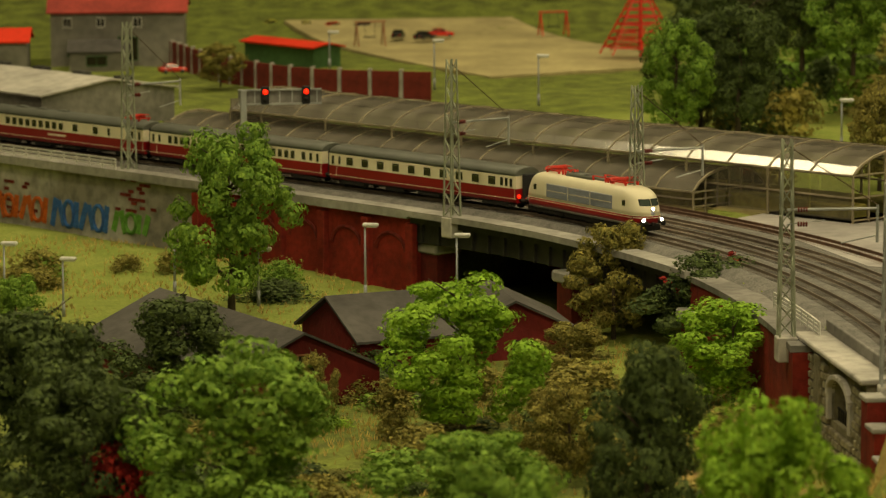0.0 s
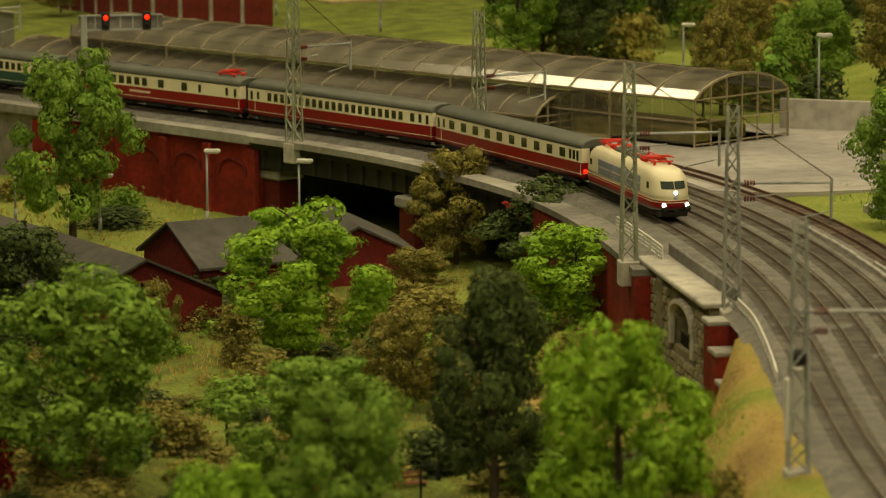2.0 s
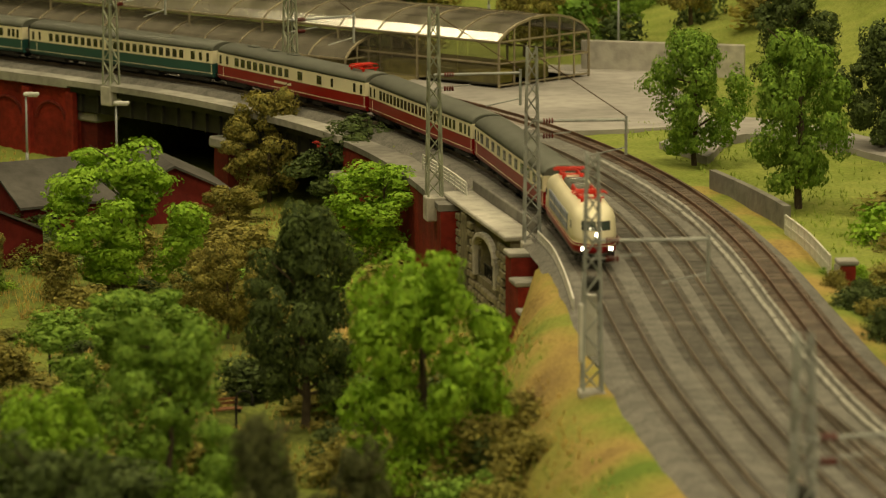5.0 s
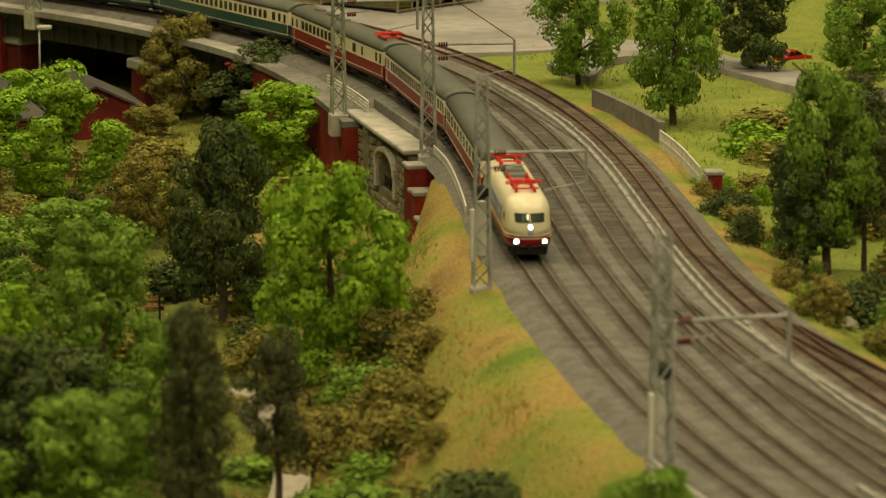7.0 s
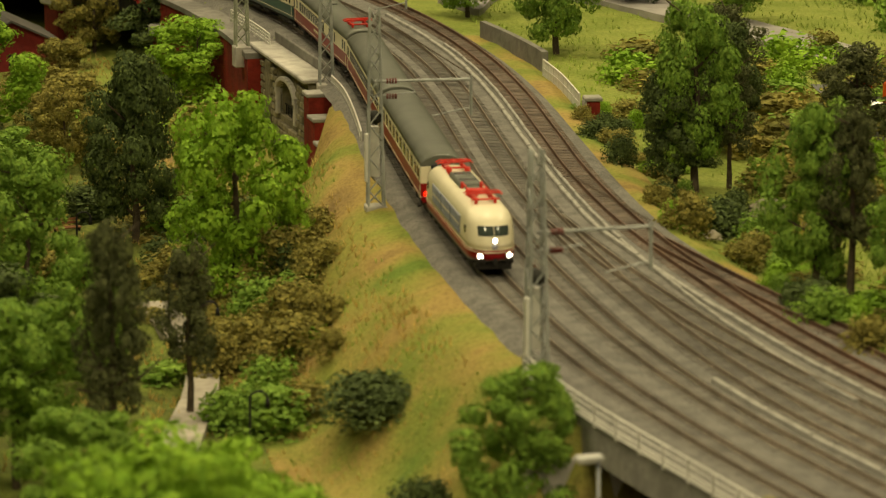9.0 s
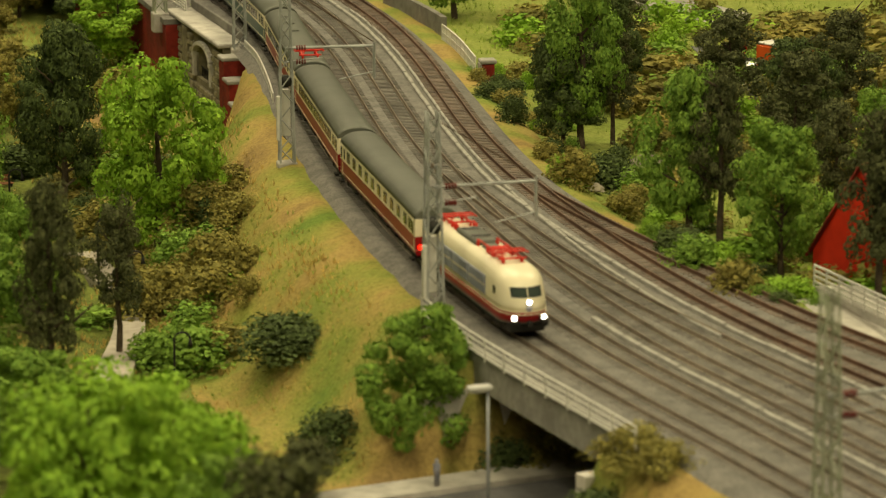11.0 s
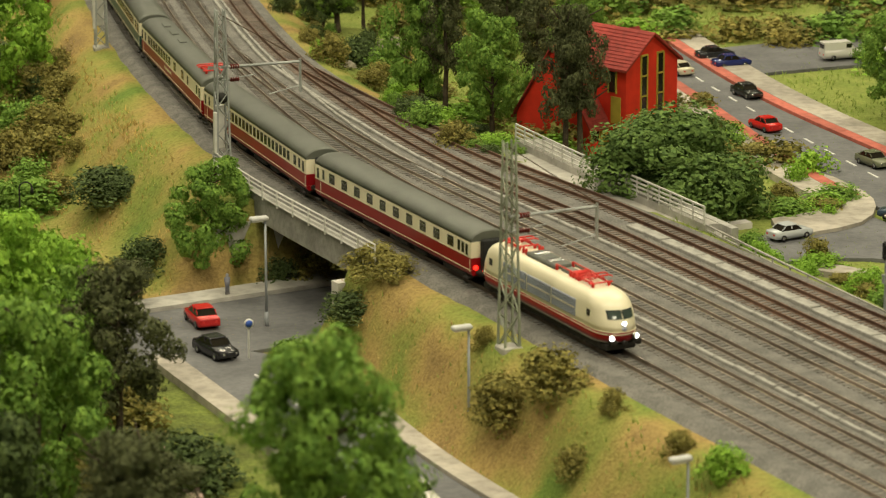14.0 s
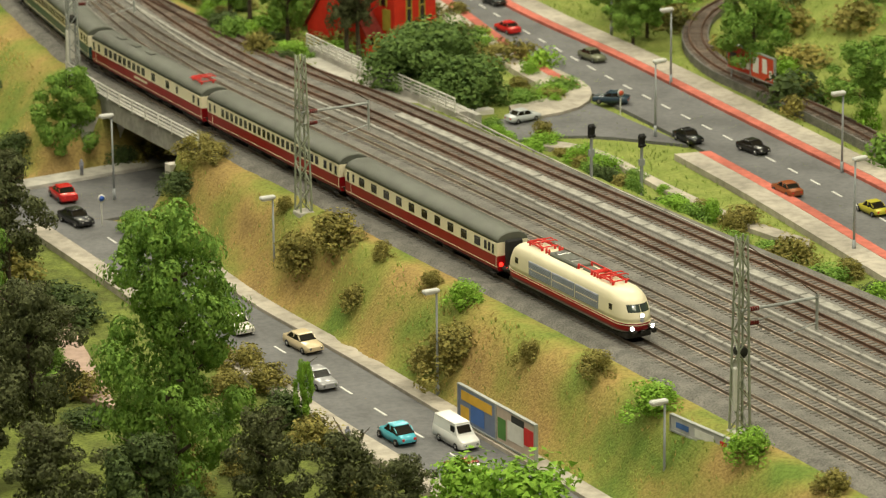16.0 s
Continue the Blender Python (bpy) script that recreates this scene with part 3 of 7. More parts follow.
# ---- viaduct: walls along the front ----
def wall_along(name, y0, y1, d, z0, z1, material, label, thick=0.03, parent=None):
    a, b = along(y0, y1, d), along(y0, y1, (lambda u: d(u) + thick) if callable(d) else d + thick)
    rings = [[(p[0], p[1], z1), (q[0], q[1], z1), (q[0], q[1], z0), (p[0], p[1], z0)] for p, q in zip(a, b)]
    ob = Build().loft(rings, smooth=False).part(name, material, parent)
    if parent is None:
        tagged(ob, label, "wall", kind="structure")
    return ob


def frame_at(s, d, z=0.0, flip=False):
    p, t = on(s, d)
    return Matrix.Translation((p[0], p[1], z)) @ Matrix.Rotation(math.atan2(t[1], t[0]), 4, "Z")


BR0, BR1 = s_at(4.86), s_at(4.37)   # girder bridge, from abutment to abutment
wall_c = wall_along("wall_concrete", 6.6, 5.14, -0.052, LOW - 0.02, -0.016, M["stained"], "stained pale concrete retaining wall with graffiti", 0.02)
wall_r = wall_along("wall_viaduct", 5.14, 4.86, -0.052, LOW - 0.02, -0.016, M["brick"], "dark red viaduct wall with blind arches", 0.02)
wall_along("wall_viaduct_south", 4.37, 3.95, lambda u: -0.058 - 0.018 * u, LOW - 0.02, -0.016, M["brick"], "dark red viaduct wall behind trees", 0.02)
wall_along("coping", 6.6, 4.86, -0.060, -0.0155, -0.006, M["coping"], "grey coping stones on the viaduct wall", 0.022)
wall_along("coping_south", 4.37, 3.95, lambda u: -0.060 - 0.018 * u, -0.0155, -0.010, M["concrete_dark"], "grey coping stones on the viaduct wall", 0.036)
# pilasters and blind arches on the red wall
s0, s1 = s_at(5.14), s_at(4.86)
for k in range(6):
    s = s0 + (s1 - s0) * k / 5
    Build().box(-0.006, -0.004, LOW - 0.02, 0.006, 0.004, -0.02, None, 0.001).part("pilaster", M["brick"], wall_r, m=frame_at(s, -0.055))
for k in range(5):
    s = s0 + (s1 - s0) * (k + 0.5) / 5
    arc = [(0.024 * math.cos(a), 0.0, -0.052 + 0.018 * math.sin(a)) for a in np.linspace(0, math.pi, 11)]
    b = Build()
    for p, q in zip(arc[:-1], arc[1:]):
        b.tube(p, q, 0.0022, n=5)
    b.part("arch_band", M["brick_dark"], wall_r, m=frame_at(s, -0.053))


def girder_bridge():
    br = thing("girder_bridge", "dark steel plate-girder bridge with grey edge", "bridge", kind="structure")
    p, q = on(BR0, -0.052)[0], on(BR1, -0.052)[0]
    n = 12
    a, b = along(4.86, 4.37, -0.056, n), along(4.86, 4.37, 0.16, n)
    rings = [[(u[0], u[1], -0.013), (v[0], v[1], -0.013), (v[0], v[1], -0.020), (u[0], u[1], -0.020)] for u, v in zip(a, b)]
    Build().loft(rings, smooth=False).part("deck", M["girder"], br)
    for d in (-0.050, 0.02, 0.09, 0.15):
        a, b = along(4.86, 4.37, d, n), along(4.86, 4.37, d + 0.004, n)
        rings = [[(u[0], u[1], -0.020), (v[0], v[1], -0.020), (v[0], v[1], -0.040), (u[0], u[1], -0.040)] for u, v in zip(a, b)]
        Build().loft(rings, smooth=False).part("girder", M["girder"], br)
    stiff = Build().box(-0.0012, -0.003, -0.040, 0.0012, 0.001, -0.019).mesh("stiffener", M["girder"])
    for k in range(20):
        piece("stiffener", stiff, br, frame_at(BR0 + (BR1 - BR0) * (k + 0.5) / 20, -0.0505))
    a, b = along(4.86, 4.37, -0.064, n), along(4.86, 4.37, -0.040, n)
    rings = [[(u[0], u[1], -0.006), (v[0], v[1], -0.006), (v[0], v[1], -0.0125), (u[0], u[1], -0.0125)] for u, v in zip(a, b)]
    Build().loft(rings, smooth=False).part("edge_beam", M["coping"], br)
    for s, front in ((BR0 + 0.012, -0.028), (BR0 + (BR1 - BR0) * 0.50, -0.046), (BR1 + 0.005, -0.05)):
        for d in (front, 0.15):
            Build().box(-0.014, -0.014, LOW - 0.02, 0.014, 0.014, -0.052, None, 0.001).part("brick_pier", M["brick_dark"], br, m=frame_at(s, d))
            Build().box(-0.018, -0.018, -0.052, 0.018, 0.018, -0.0405, None, 0.002).part("pier_cap", M["coping"], br, "grey stone cap", m=frame_at(s, d))
    for s in (BR0 - 0.012, BR1 + 0.012):
        Build().box(-0.008, -0.05, LOW - 0.02, 0.008, 0.16, -0.0205).part("abutment", M["brick_dark"], br, m=frame_at(s, 0.0))
    Build().box(-0.30, -0.006, LOW - 0.02, 0.30, 0.006, -0.0205).part("back_wall", M["brick_dark"], br, m=frame_at((BR0 + BR1) / 2, 0.17))


girder_bridge()


def portal():
    """Stone portal with a round arch under a slanted slab, and the stepped red pier beside it."""
    po = thing("stone_portal", "grey rubble stone portal with a round arch under a concrete slab", "portal")
    a, b = Vector((0.302, 3.985, 0)), Vector((0.331, 3.750, 0))
    t = (b - a).normalized()
    m = Matrix.Translation(a) @ Matrix.Rotation(math.atan2(t.y, t.x), 4, "Z")
    L = (b - a).length
    c, r, rise, zs, sill, base, top = L * 0.64, 0.036, 0.012, -0.034, -0.058, LOW - 0.01, -0.010
    # wall face with an arched opening: columns of quads round the arch
    for sy, name in ((0.0, "portal_wall"),):
        bl = Build()
        arc = [(c + r * math.cos(u), zs + rise * math.sin(u)) for u in np.linspace(math.pi, 0, 13)]
        prof = [(0, sill), (c - r, sill)] + arc + [(c + r, sill), (L, sill), (L, top), (0, top)]
        n = len(prof)
        v = [(x, 0.0, z) for x, z in prof] + [(x, 0.022, z) for x, z in prof]
        f = [tuple(range(n)), tuple(reversed(range(n, 2 * n)))] + [(k, (k + 1) % n, n + (k + 1) % n, n + k) for k in range(n)]
        bl.add(v, [], None)
        bl.f, bl.smooth = f, [False] * len(f)
        me = bl.mesh(name, M["stone"])
        bm = bmesh.new()
        bm.from_mesh(me)
        bmesh.ops.triangulate(bm, faces=[g for g in bm.faces if len(g.verts) > 4])
        bmesh.ops.recalc_face_normals(bm, faces=bm.faces)
        bm.to_mesh(me)
        bm.free()
        ob = new(name, me)
        ob.parent, ob.matrix_basis = po, m
    Build().box(0, 0, base, L, 0.022, sill - 0.0002).part("portal_base", M["stone"], po, m=m)
    me = Build().box(-0.0042, -0.004, -0.0022, 0.0042, 0.004, 0.0022, None, 0.0008).mesh("voussoir", M["concrete"])
    for u in np.linspace(0.0, math.pi, 13):
        tilt = math.atan2(rise * math.cos(u), r * math.sin(u) + 0.001)
        piece("voussoir", me, po, m @ Matrix.Translation((c + (r + 0.002) * math.cos(u), -0.001, zs + (rise + 0.0025) * math.sin(u))) @ Matrix.Rotation(tilt, 4, "Y"))
    for sx in (-1, 1):
        Build().box(c + sx * (r + 0.003) - 0.003, -0.004, sill, c + sx * (r + 0.003) + 0.003, 0.003, zs, None, 0.0008).part("jamb", M["concrete"], po, m=m)
    for x in (0.012, 0.078):
        Build().box(x - 0.010, -0.005, base, x + 0.010, 0.001, top - 0.001, None, 0.001).part("buttress", M["stone"], po, m=m)
    st = [Build().box(-w, -0.003, -0.0028, w, 0.002, 0.0028, None, 0.0008).mesh("stone", M["stone"]) for w in (0.004, 0.0055, 0.007)]
    z, row = base + 0.004, 0
    while z < top - 0.003:
        x = 0.004 + (row % 2) * 0.004
        while x < L - 0.004:
            if abs(x - c) > r + 0.011 or z > zs + rise + 0.008 or z < sill - 0.004:
                piece("stone", random.choice(st), po, m @ Matrix.Translation((x, random.uniform(-0.0012, 0.0005), z)))
            x += random.uniform(0.011, 0.015)
        z, row = z + 0.0068, row + 1
    # solid black panel, its colour stands in for the shade inside the arch
    Build().box(0, 0.022, base, L, 0.026, top).part("dark_recess", M["dark"], po, m=m)
    Build().box(-0.004, -0.006, -0.0098, L + 0.004, 0.024, -0.0055, None, 0.001).part("slab", M["concrete"], po, "pale concrete slab roof", m=m)
    Build().box(-0.002, 0.0205, -0.0054, L + 0.002, 0.0235, 0.0045, None, 0.0008).part("upstand", M["concrete_dark"], po, "grey concrete upstand behind the slab", m=m)
    gr = Build()
    for k in range(9):
        gr.box(c - 0.030 + k * 0.0075 - 0.0005, 0.004, sill, c - 0.030 + k * 0.0075 + 0.0005, 0.005, sill + 0.010)
    gr.box(c - 0.034, 0.004, sill + 0.0095, c + 0.034, 0.005, sill + 0.0105)
    gr.part("grille", M["black"], po, "dark metal grille", m=m)
    pi_ = thing("stepped_pier", "dark red stepped brick pier with pale stone caps", "pier", m=Matrix.Translation((0.336, 3.722, 0)) @ Matrix.Rotation(radians(-84), 4, "Z"))
    for k, (x0, x1, zt) in enumerate([(0.0, 0.022, -0.011), (0.0225, 0.048, -0.030), (0.0485, 0.066, -0.050), (0.0665, 0.080, -0.072)]):
        Build().box(x0, -0.012, LOW - 0.02, x1, 0.016, zt - 0.004).part("brick_step", M["brick"], pi_)
        Build().box(x0 - 0.001, -0.014, zt - 0.0038, x1 + 0.001, 0.018, zt, None, 0.0008).part("cap", M["coping"], pi_, "pale stone cap")
    return po


portal()


def railing(label, pts, z0, high, rails=4, mesh_fill=False, posts=0.025, mat_="white_metal"):
    r = thing("railing", label, "railing", group="railings")
    c = resample(spline(pts, 20), posts)
    pm = Build().tube((0, 0, 0), (0, 0, high), 0.0009, n=5).mesh("post", M[mat_])
    for p in c:
        piece("post", pm, r, Matrix.Translation((p[0], p[1], z0)))
    for k in range(rails):
        z = z0 + high * (k + 1) / rails
        t = np.gradient(c, axis=0)
        t /= np.linalg.norm(t, axis=1)[:, None]
        rings = [[(p[0] - u[1] * a, p[1] + u[0] * a, z + e) for a, e in ((-0.0007, -0.0007), (0.0007, -0.0007), (0.0007, 0.0007), (-0.0007, 0.0007))] for p, u in zip(c, t)]
        Build().loft(rings, smooth=False).part("bar", M[mat_], r)
    if mesh_fill:
        b = Build()
        for p, q in zip(c[:-1], c[1:]):
            for k in range(6):
                u, v = p + (q - p) * k / 6, p + (q - p) * (k + 1) / 6
                b.tube((u[0], u[1], z0), (v[0], v[1], z0 + high), 0.0004, n=3, caps=False)
                b.tube((v[0], v[1], z0), (u[0], u[1], z0 + high), 0.0004, n=3, caps=False)
        b.part("lattice", M[mat_], r)


railing("white metal railing on the viaduct's edge", along(6.0, 5.25, -0.056), -0.006, 0.012, 3)
railing("white metal railing beside the track", along(4.15, 3.95, -0.05), -0.008, 0.013, 4)
railing("white lattice railing at the embankment's edge", [(0.350, 3.72), (0.353, 3.64), (0.349, 3.52), (0.342, 3.40)], -0.010, 0.012, 2, True)
railing("white lattice railing behind the tracks", [(0.556, 3.77), (0.559, 3.68), (0.556, 3.56)], -0.012, 0.016, 2, True)
FENCE = [(0.640, 2.60), (0.665, 2.48), (0.695, 2.36), (0.722, 2.245)]
railing("white four-bar metal fence on a concrete edge", FENCE, -0.004, 0.016, 4, False, 0.02)
drape("concrete_edge", FENCE, shift(FENCE, 0.02), -0.0035, M["concrete"], "pale concrete edge beam along the tracks", 0.03)
EDGE = [(0.722, 2.245), (0.757, 2.06), (0.80, 1.86), (0.86, 1.60), (0.92, 1.33), (0.99, 1.0), (1.05, 0.7)]
railing("low grey guard rail along the tracks", EDGE, -0.012, 0.009, 2, False, 0.03, "concrete")


def back_wall():
    w = thing("parapet", "grey concrete parapet behind the tracks", "wall")
    pts = [(0.531, 4.00), (0.545, 3.92), (0.556, 3.84), (0.561, 3.785)]
    c = resample(spline(pts, 20), 0.01)
    rings = [[(p[0] - 0.002, p[1], 0.008), (p[0] + 0.004, p[1], 0.008), (p[0] + 0.004, p[1], -0.03), (p[0] - 0.002, p[1], -0.03)] for p in c]
    Build().loft(rings, smooth=False).part("parapet_wall", M["concrete_dark"], w)
    pr = thing("brick_post", "red brick post with pale stone faces", "post", m=Matrix.Translation((0.562, 3.535, -0.02)))
    Build().box(-0.009, -0.008, -0.01, 0.009, 0.008, 0.008, None, 0.001).part("base_block", M["trough"], pr)
    Build().box(-0.006, -0.006, 0.008, 0.006, 0.006, 0.024, None, 0.0006).part("brick_shaft", M["brick"], pr)
    Build().box(-0.0085, -0.0065, 0.008, -0.0062, 0.0065, 0.0238).part("stone_face", M["trough"], pr)
    Build().box(-0.008, -0.008, 0.024, 0.008, 0.008, 0.028, None, 0.001).part("cap", M["trough"], pr)


back_wall()


def street_bridge():
    """The concrete bridge that carries the tracks over the street."""
    br = thing("street_bridge", "pale concrete railway bridge over the street", "bridge", kind="structure")
    y0, y1 = 2.56, 2.17
    for d in (-0.046, 0.27):
        a, b = along(y0, y1, d, 14), along(y0, y1, d + 0.007, 14)
        rings = [[(u[0], u[1], -0.003), (v[0], v[1], -0.003), (v[0], v[1], -0.026), (u[0], u[1], -0.026)] for u, v in zip(a, b)]
        Build().loft(rings, smooth=False).part("edge_beam", M["trough"], br)
    a, b = along(y0, y1, -0.038, 14), along(y0, y1, 0.27, 14)
    rings = [[(u[0], u[1], -0.010), (v[0], v[1], -0.010), (v[0], v[1], -0.028), (u[0], u[1], -0.028)] for u, v in zip(a, b)]
    Build().loft(rings, smooth=False).part("deck", M["concrete"], br)
    ang = math.atan2(uw.y, uw.x)
    for b0, sgn in ((uh + 0.002, 1), (-uh - 0.002, -1)):
        m = Matrix.Translation(u0 + un * b0) @ Matrix.Rotation(ang, 4, "Z")
        Build().box(-0.035, 0 if sgn > 0 else -0.012, STREET - 0.02, 0.38, 0.012 if sgn > 0 else 0, -0.0285).part("abutment", M["white_plaster"], br, "pale concrete abutment", m=m)
    c = resample(spline(along(y0, y1, -0.049, 14), 6), 0.034)
    pm = Build().box(-0.0007, -0.0007, -0.003, 0.0007, 0.0007, 0.012).mesh("railing_post", M["white_metal"])
    for p in c:
        piece("railing_post", pm, br, Matrix.Translation((p[0], p[1], 0)))
    for z in (0.0, 0.004, 0.008, 0.012):
        bl = Build()
        for p, q in zip(c[:-1], c[1:]):
            bl.tube((p[0], p[1], z), (q[0], q[1], z), 0.0008, n=4, caps=False)
        bl.part("railing_bar", M["white_metal"], br)


street_bridge()


# ---- catenary masts ----
def lattice_mast(m, high=0.15, w0=0.0062, w1=0.0036, arm=0.075, arm_z=0.075, side=1, weights=False, label="grey-green lattice catenary mast beside the track", material="mast", wire=True):
    t = thing("catenary_mast", label, "mast", m, "catenary masts")
    mt = M[material]
    Build().box(-w0 * 1.35, -w0 * 1.35, -0.02, w0 * 1.35, w0 * 1.35, 0.001, None, 0.001).part("foot", M["concrete"], t, "concrete foot")
    cor = [(-1, -1), (1, -1), (1, 1), (-1, 1)]

    def at(c, z):
        w = w0 + (w1 - w0) * z / high
        return Vector((c[0] * w, c[1] * w, z))

    for c in cor:
        Build().tube(at(c, 0), at(c, high), 0.0012, 0.0009, n=4).part("leg", mt, t)
    b = Build()
    n = 12
    for k in range(n):
        z0, z1 = high * k / n, high * (k + 1) / n
        for i in range(4):
            c, e = cor[i], cor[(i + 1) % 4]
            if (k + i) % 2:
                c, e = e, c
            b.tube(at(c, z0), at(e, z1), 0.0007, n=3, caps=False)
    b.part("lattice", mt, t)
    a = Build()
    a.tube((0, 0, arm_z), (0, side * arm, arm_z), 0.0013, n=6)
    a.tube((0, 0, arm_z - 0.012), (0, side * arm * 0.42, arm_z - 0.009), 0.0006, n=5)
    a.part("cantilever", M["mast_grey"], t)
    h = Build()
    h.tube((0, side * arm, arm_z + 0.003), (0, side * arm, arm_z - 0.028), 0.0013, n=6)
    h.tube((0, side * arm, arm_z - 0.022), (0, side * arm * 0.6, arm_z - 0.028), 0.0006, n=5)
    h.part("drop_post", M["mast_grey"], t)
    Build().tube((0, 0, high * 0.97), (0, side * arm, arm_z + 0.003), 0.00045, n=4).part("stay_wire", M["wire"], t)
    for z in (arm_z, arm_z - 0.012):
        b = Build()
        for k in range(4):
            b.tube((0, side * (0.009 + k * 0.0022), z), (0, side * (0.0102 + k * 0.0022), z), 0.0021, n=8)
        b.part("insulator", M["brick_dark"], t)
    if weights:
        Build().box(-0.0085, -0.004, 0.022, -0.004, 0.004, 0.062, None, 0.0006).part("weight_box", M["white_metal"], t, "white balance weights")
        Build().box(0.002, -0.009, 0.02, 0.006, -0.0055, 0.058, None, 0.0006).part("weight_box", M["white_metal"], t, "white balance weights")
        Build().tube((-0.004, 0, 0.070), (0.004, 0, 0.070), 0.005, n=10).part("pulley", M["girder"], t)
    return t


def mast_pose(x, y, z=-0.008):
    d = np.hypot(AX[:, 0] - x, AX[:, 1] - y)
    k = int(np.argmin(d))
    return Matrix.Translation((x, y, z)) @ Matrix.Rotation(math.atan2(TAN[k, 1], TAN[k, 0]), 4, "Z")


for x, y, hi, az, wt, mm in [(-0.36, 5.221, 0.17, 0.098, False, "mast"), (0.011, 4.773, 0.163, 0.098, False, "mast"), (0.193, 4.61, 0.15, 0.085, False, "mast"),
                             (0.288, 3.974, 0.163, 0.105, False, "mast"), (0.346, 3.73, 0.156, 0.097, False, "mast_grey"), (0.323, 3.146, 0.155, 0.098, True, "mast_grey"),
                             (0.354, 2.55, 0.151, 0.098, True, "mast_grey"), (0.474, 1.935, 0.161, 0.102, False, "mast"), (0.663, 1.178, 0.17, 0.105, True, "mast"), (0.86, 0.45, 0.16, 0.1, False, "mast")]:
    lattice_mast(mast_pose(x, y), hi, arm_z=az, weights=wt, material=mm)


# ---- the train ----
def outline(hl, hw, r, n=7):
    """Rounded rectangle in plan, from hl half length and hw half width."""
    r = min(r, hw * 0.98, hl)
    pts = []
    for cx_, cy_, a0 in ((hl - r * 1.35, hw - r, 0), (-hl + r * 1.35, hw - r, 90), (-hl + r * 1.35, -hw + r, 180), (hl - r * 1.35, -hw + r, 270)):
        for k in range(n + 1):
            a = radians(a0 + 90 * k / n)
            pts.append((cx_ + r * 1.35 * math.cos(a), cy_ + r * math.sin(a)))
    return pts


def slices(levels):
    return [[(x, y, z) for x, y in outline(hl, hw, r)] for z, hl, hw, r in levels]


def wheelset_mesh():
    b = Build()
    b.tube((0, -0.0075, 0), (0, 0.0075, 0), 0.0014, n=6)
    for y in (-0.0078, 0.0078):
        b.tube((0, y - 0.0012, 0), (0, y + 0.0012, 0), 0.0060, n=16)
    return b.mesh("wheelset", M["girder"])


WHEEL = wheelset_mesh()


def bogie(parent, x, axles, half):
    b = Build()
    for y in (-0.0125, 0.0125):
        b.box(-half, y - 0.0015, 0.0035, half, y + 0.0015, 0.0085, None, 0.0008)
        for a in axles:
            b.box(a - 0.003, y - 0.002, 0.003, a + 0.003, y + 0.002, 0.0075, None, 0.0008)
    b.box(-0.006, -0.012, 0.005, 0.006, 0.012, 0.0095)
    bg = b.part("bogie", M["under"], parent, m=Matrix.Translation((x, 0, 0)))
    for a in axles:
        piece("wheelset", WHEEL, bg, Matrix.Translation((a, 0, 0.0061)))
    return bg


def pantograph(parent, x, z, red="panto"):
    b = Build()
    b.box(-0.013, -0.0075, 0, 0.013, -0.006, 0.0012)
    b.box(-0.013, 0.006, 0, 0.013, 0.0075, 0.0012)
    for x0 in (-0.011, 0.011):
        b.tube((x0, -0.010, 0.001), (x0, 0.010, 0.001), 0.0007, n=5)
    pa = b.part("pantograph", M[red], parent, "red folded pantograph", m=Matrix.Translation((x, 0, z)))
    for x0 in (-0.011, 0.011):
        for y in (-0.006, 0.006):
            Build().tube((x0, y, 0.001), (-x0 * 0.7, y * 0.8, 0.0032), 0.0006, n=5).part("arm", M[red], pa)
    for x0 in (-0.004, 0.004):
        b = Build().tube((x0, -0.011, 0.0042), (x0, 0.011, 0.0042), 0.0007, n=5)
        b.tube((x0, -0.011, 0.0042), (x0, -0.0135, 0.003), 0.0006, n=5)
        b.tube((x0, 0.011, 0.0042), (x0, 0.0135, 0.003), 0.0006, n=5)
        b.part("contact_strip", M[red], pa)
    Build().tube((-0.010, 0, 0.0032), (0.006, 0, 0.0042), 0.0007, n=5).part("arm", M[red], pa)
    for sx in (-0.011, 0.011):
        for y in (-0.0068, 0.0068):
            Build().tube((sx, y, -0.003), (sx, y, 0.0003), 0.0012, n=6).part("insulator", M[red], pa)



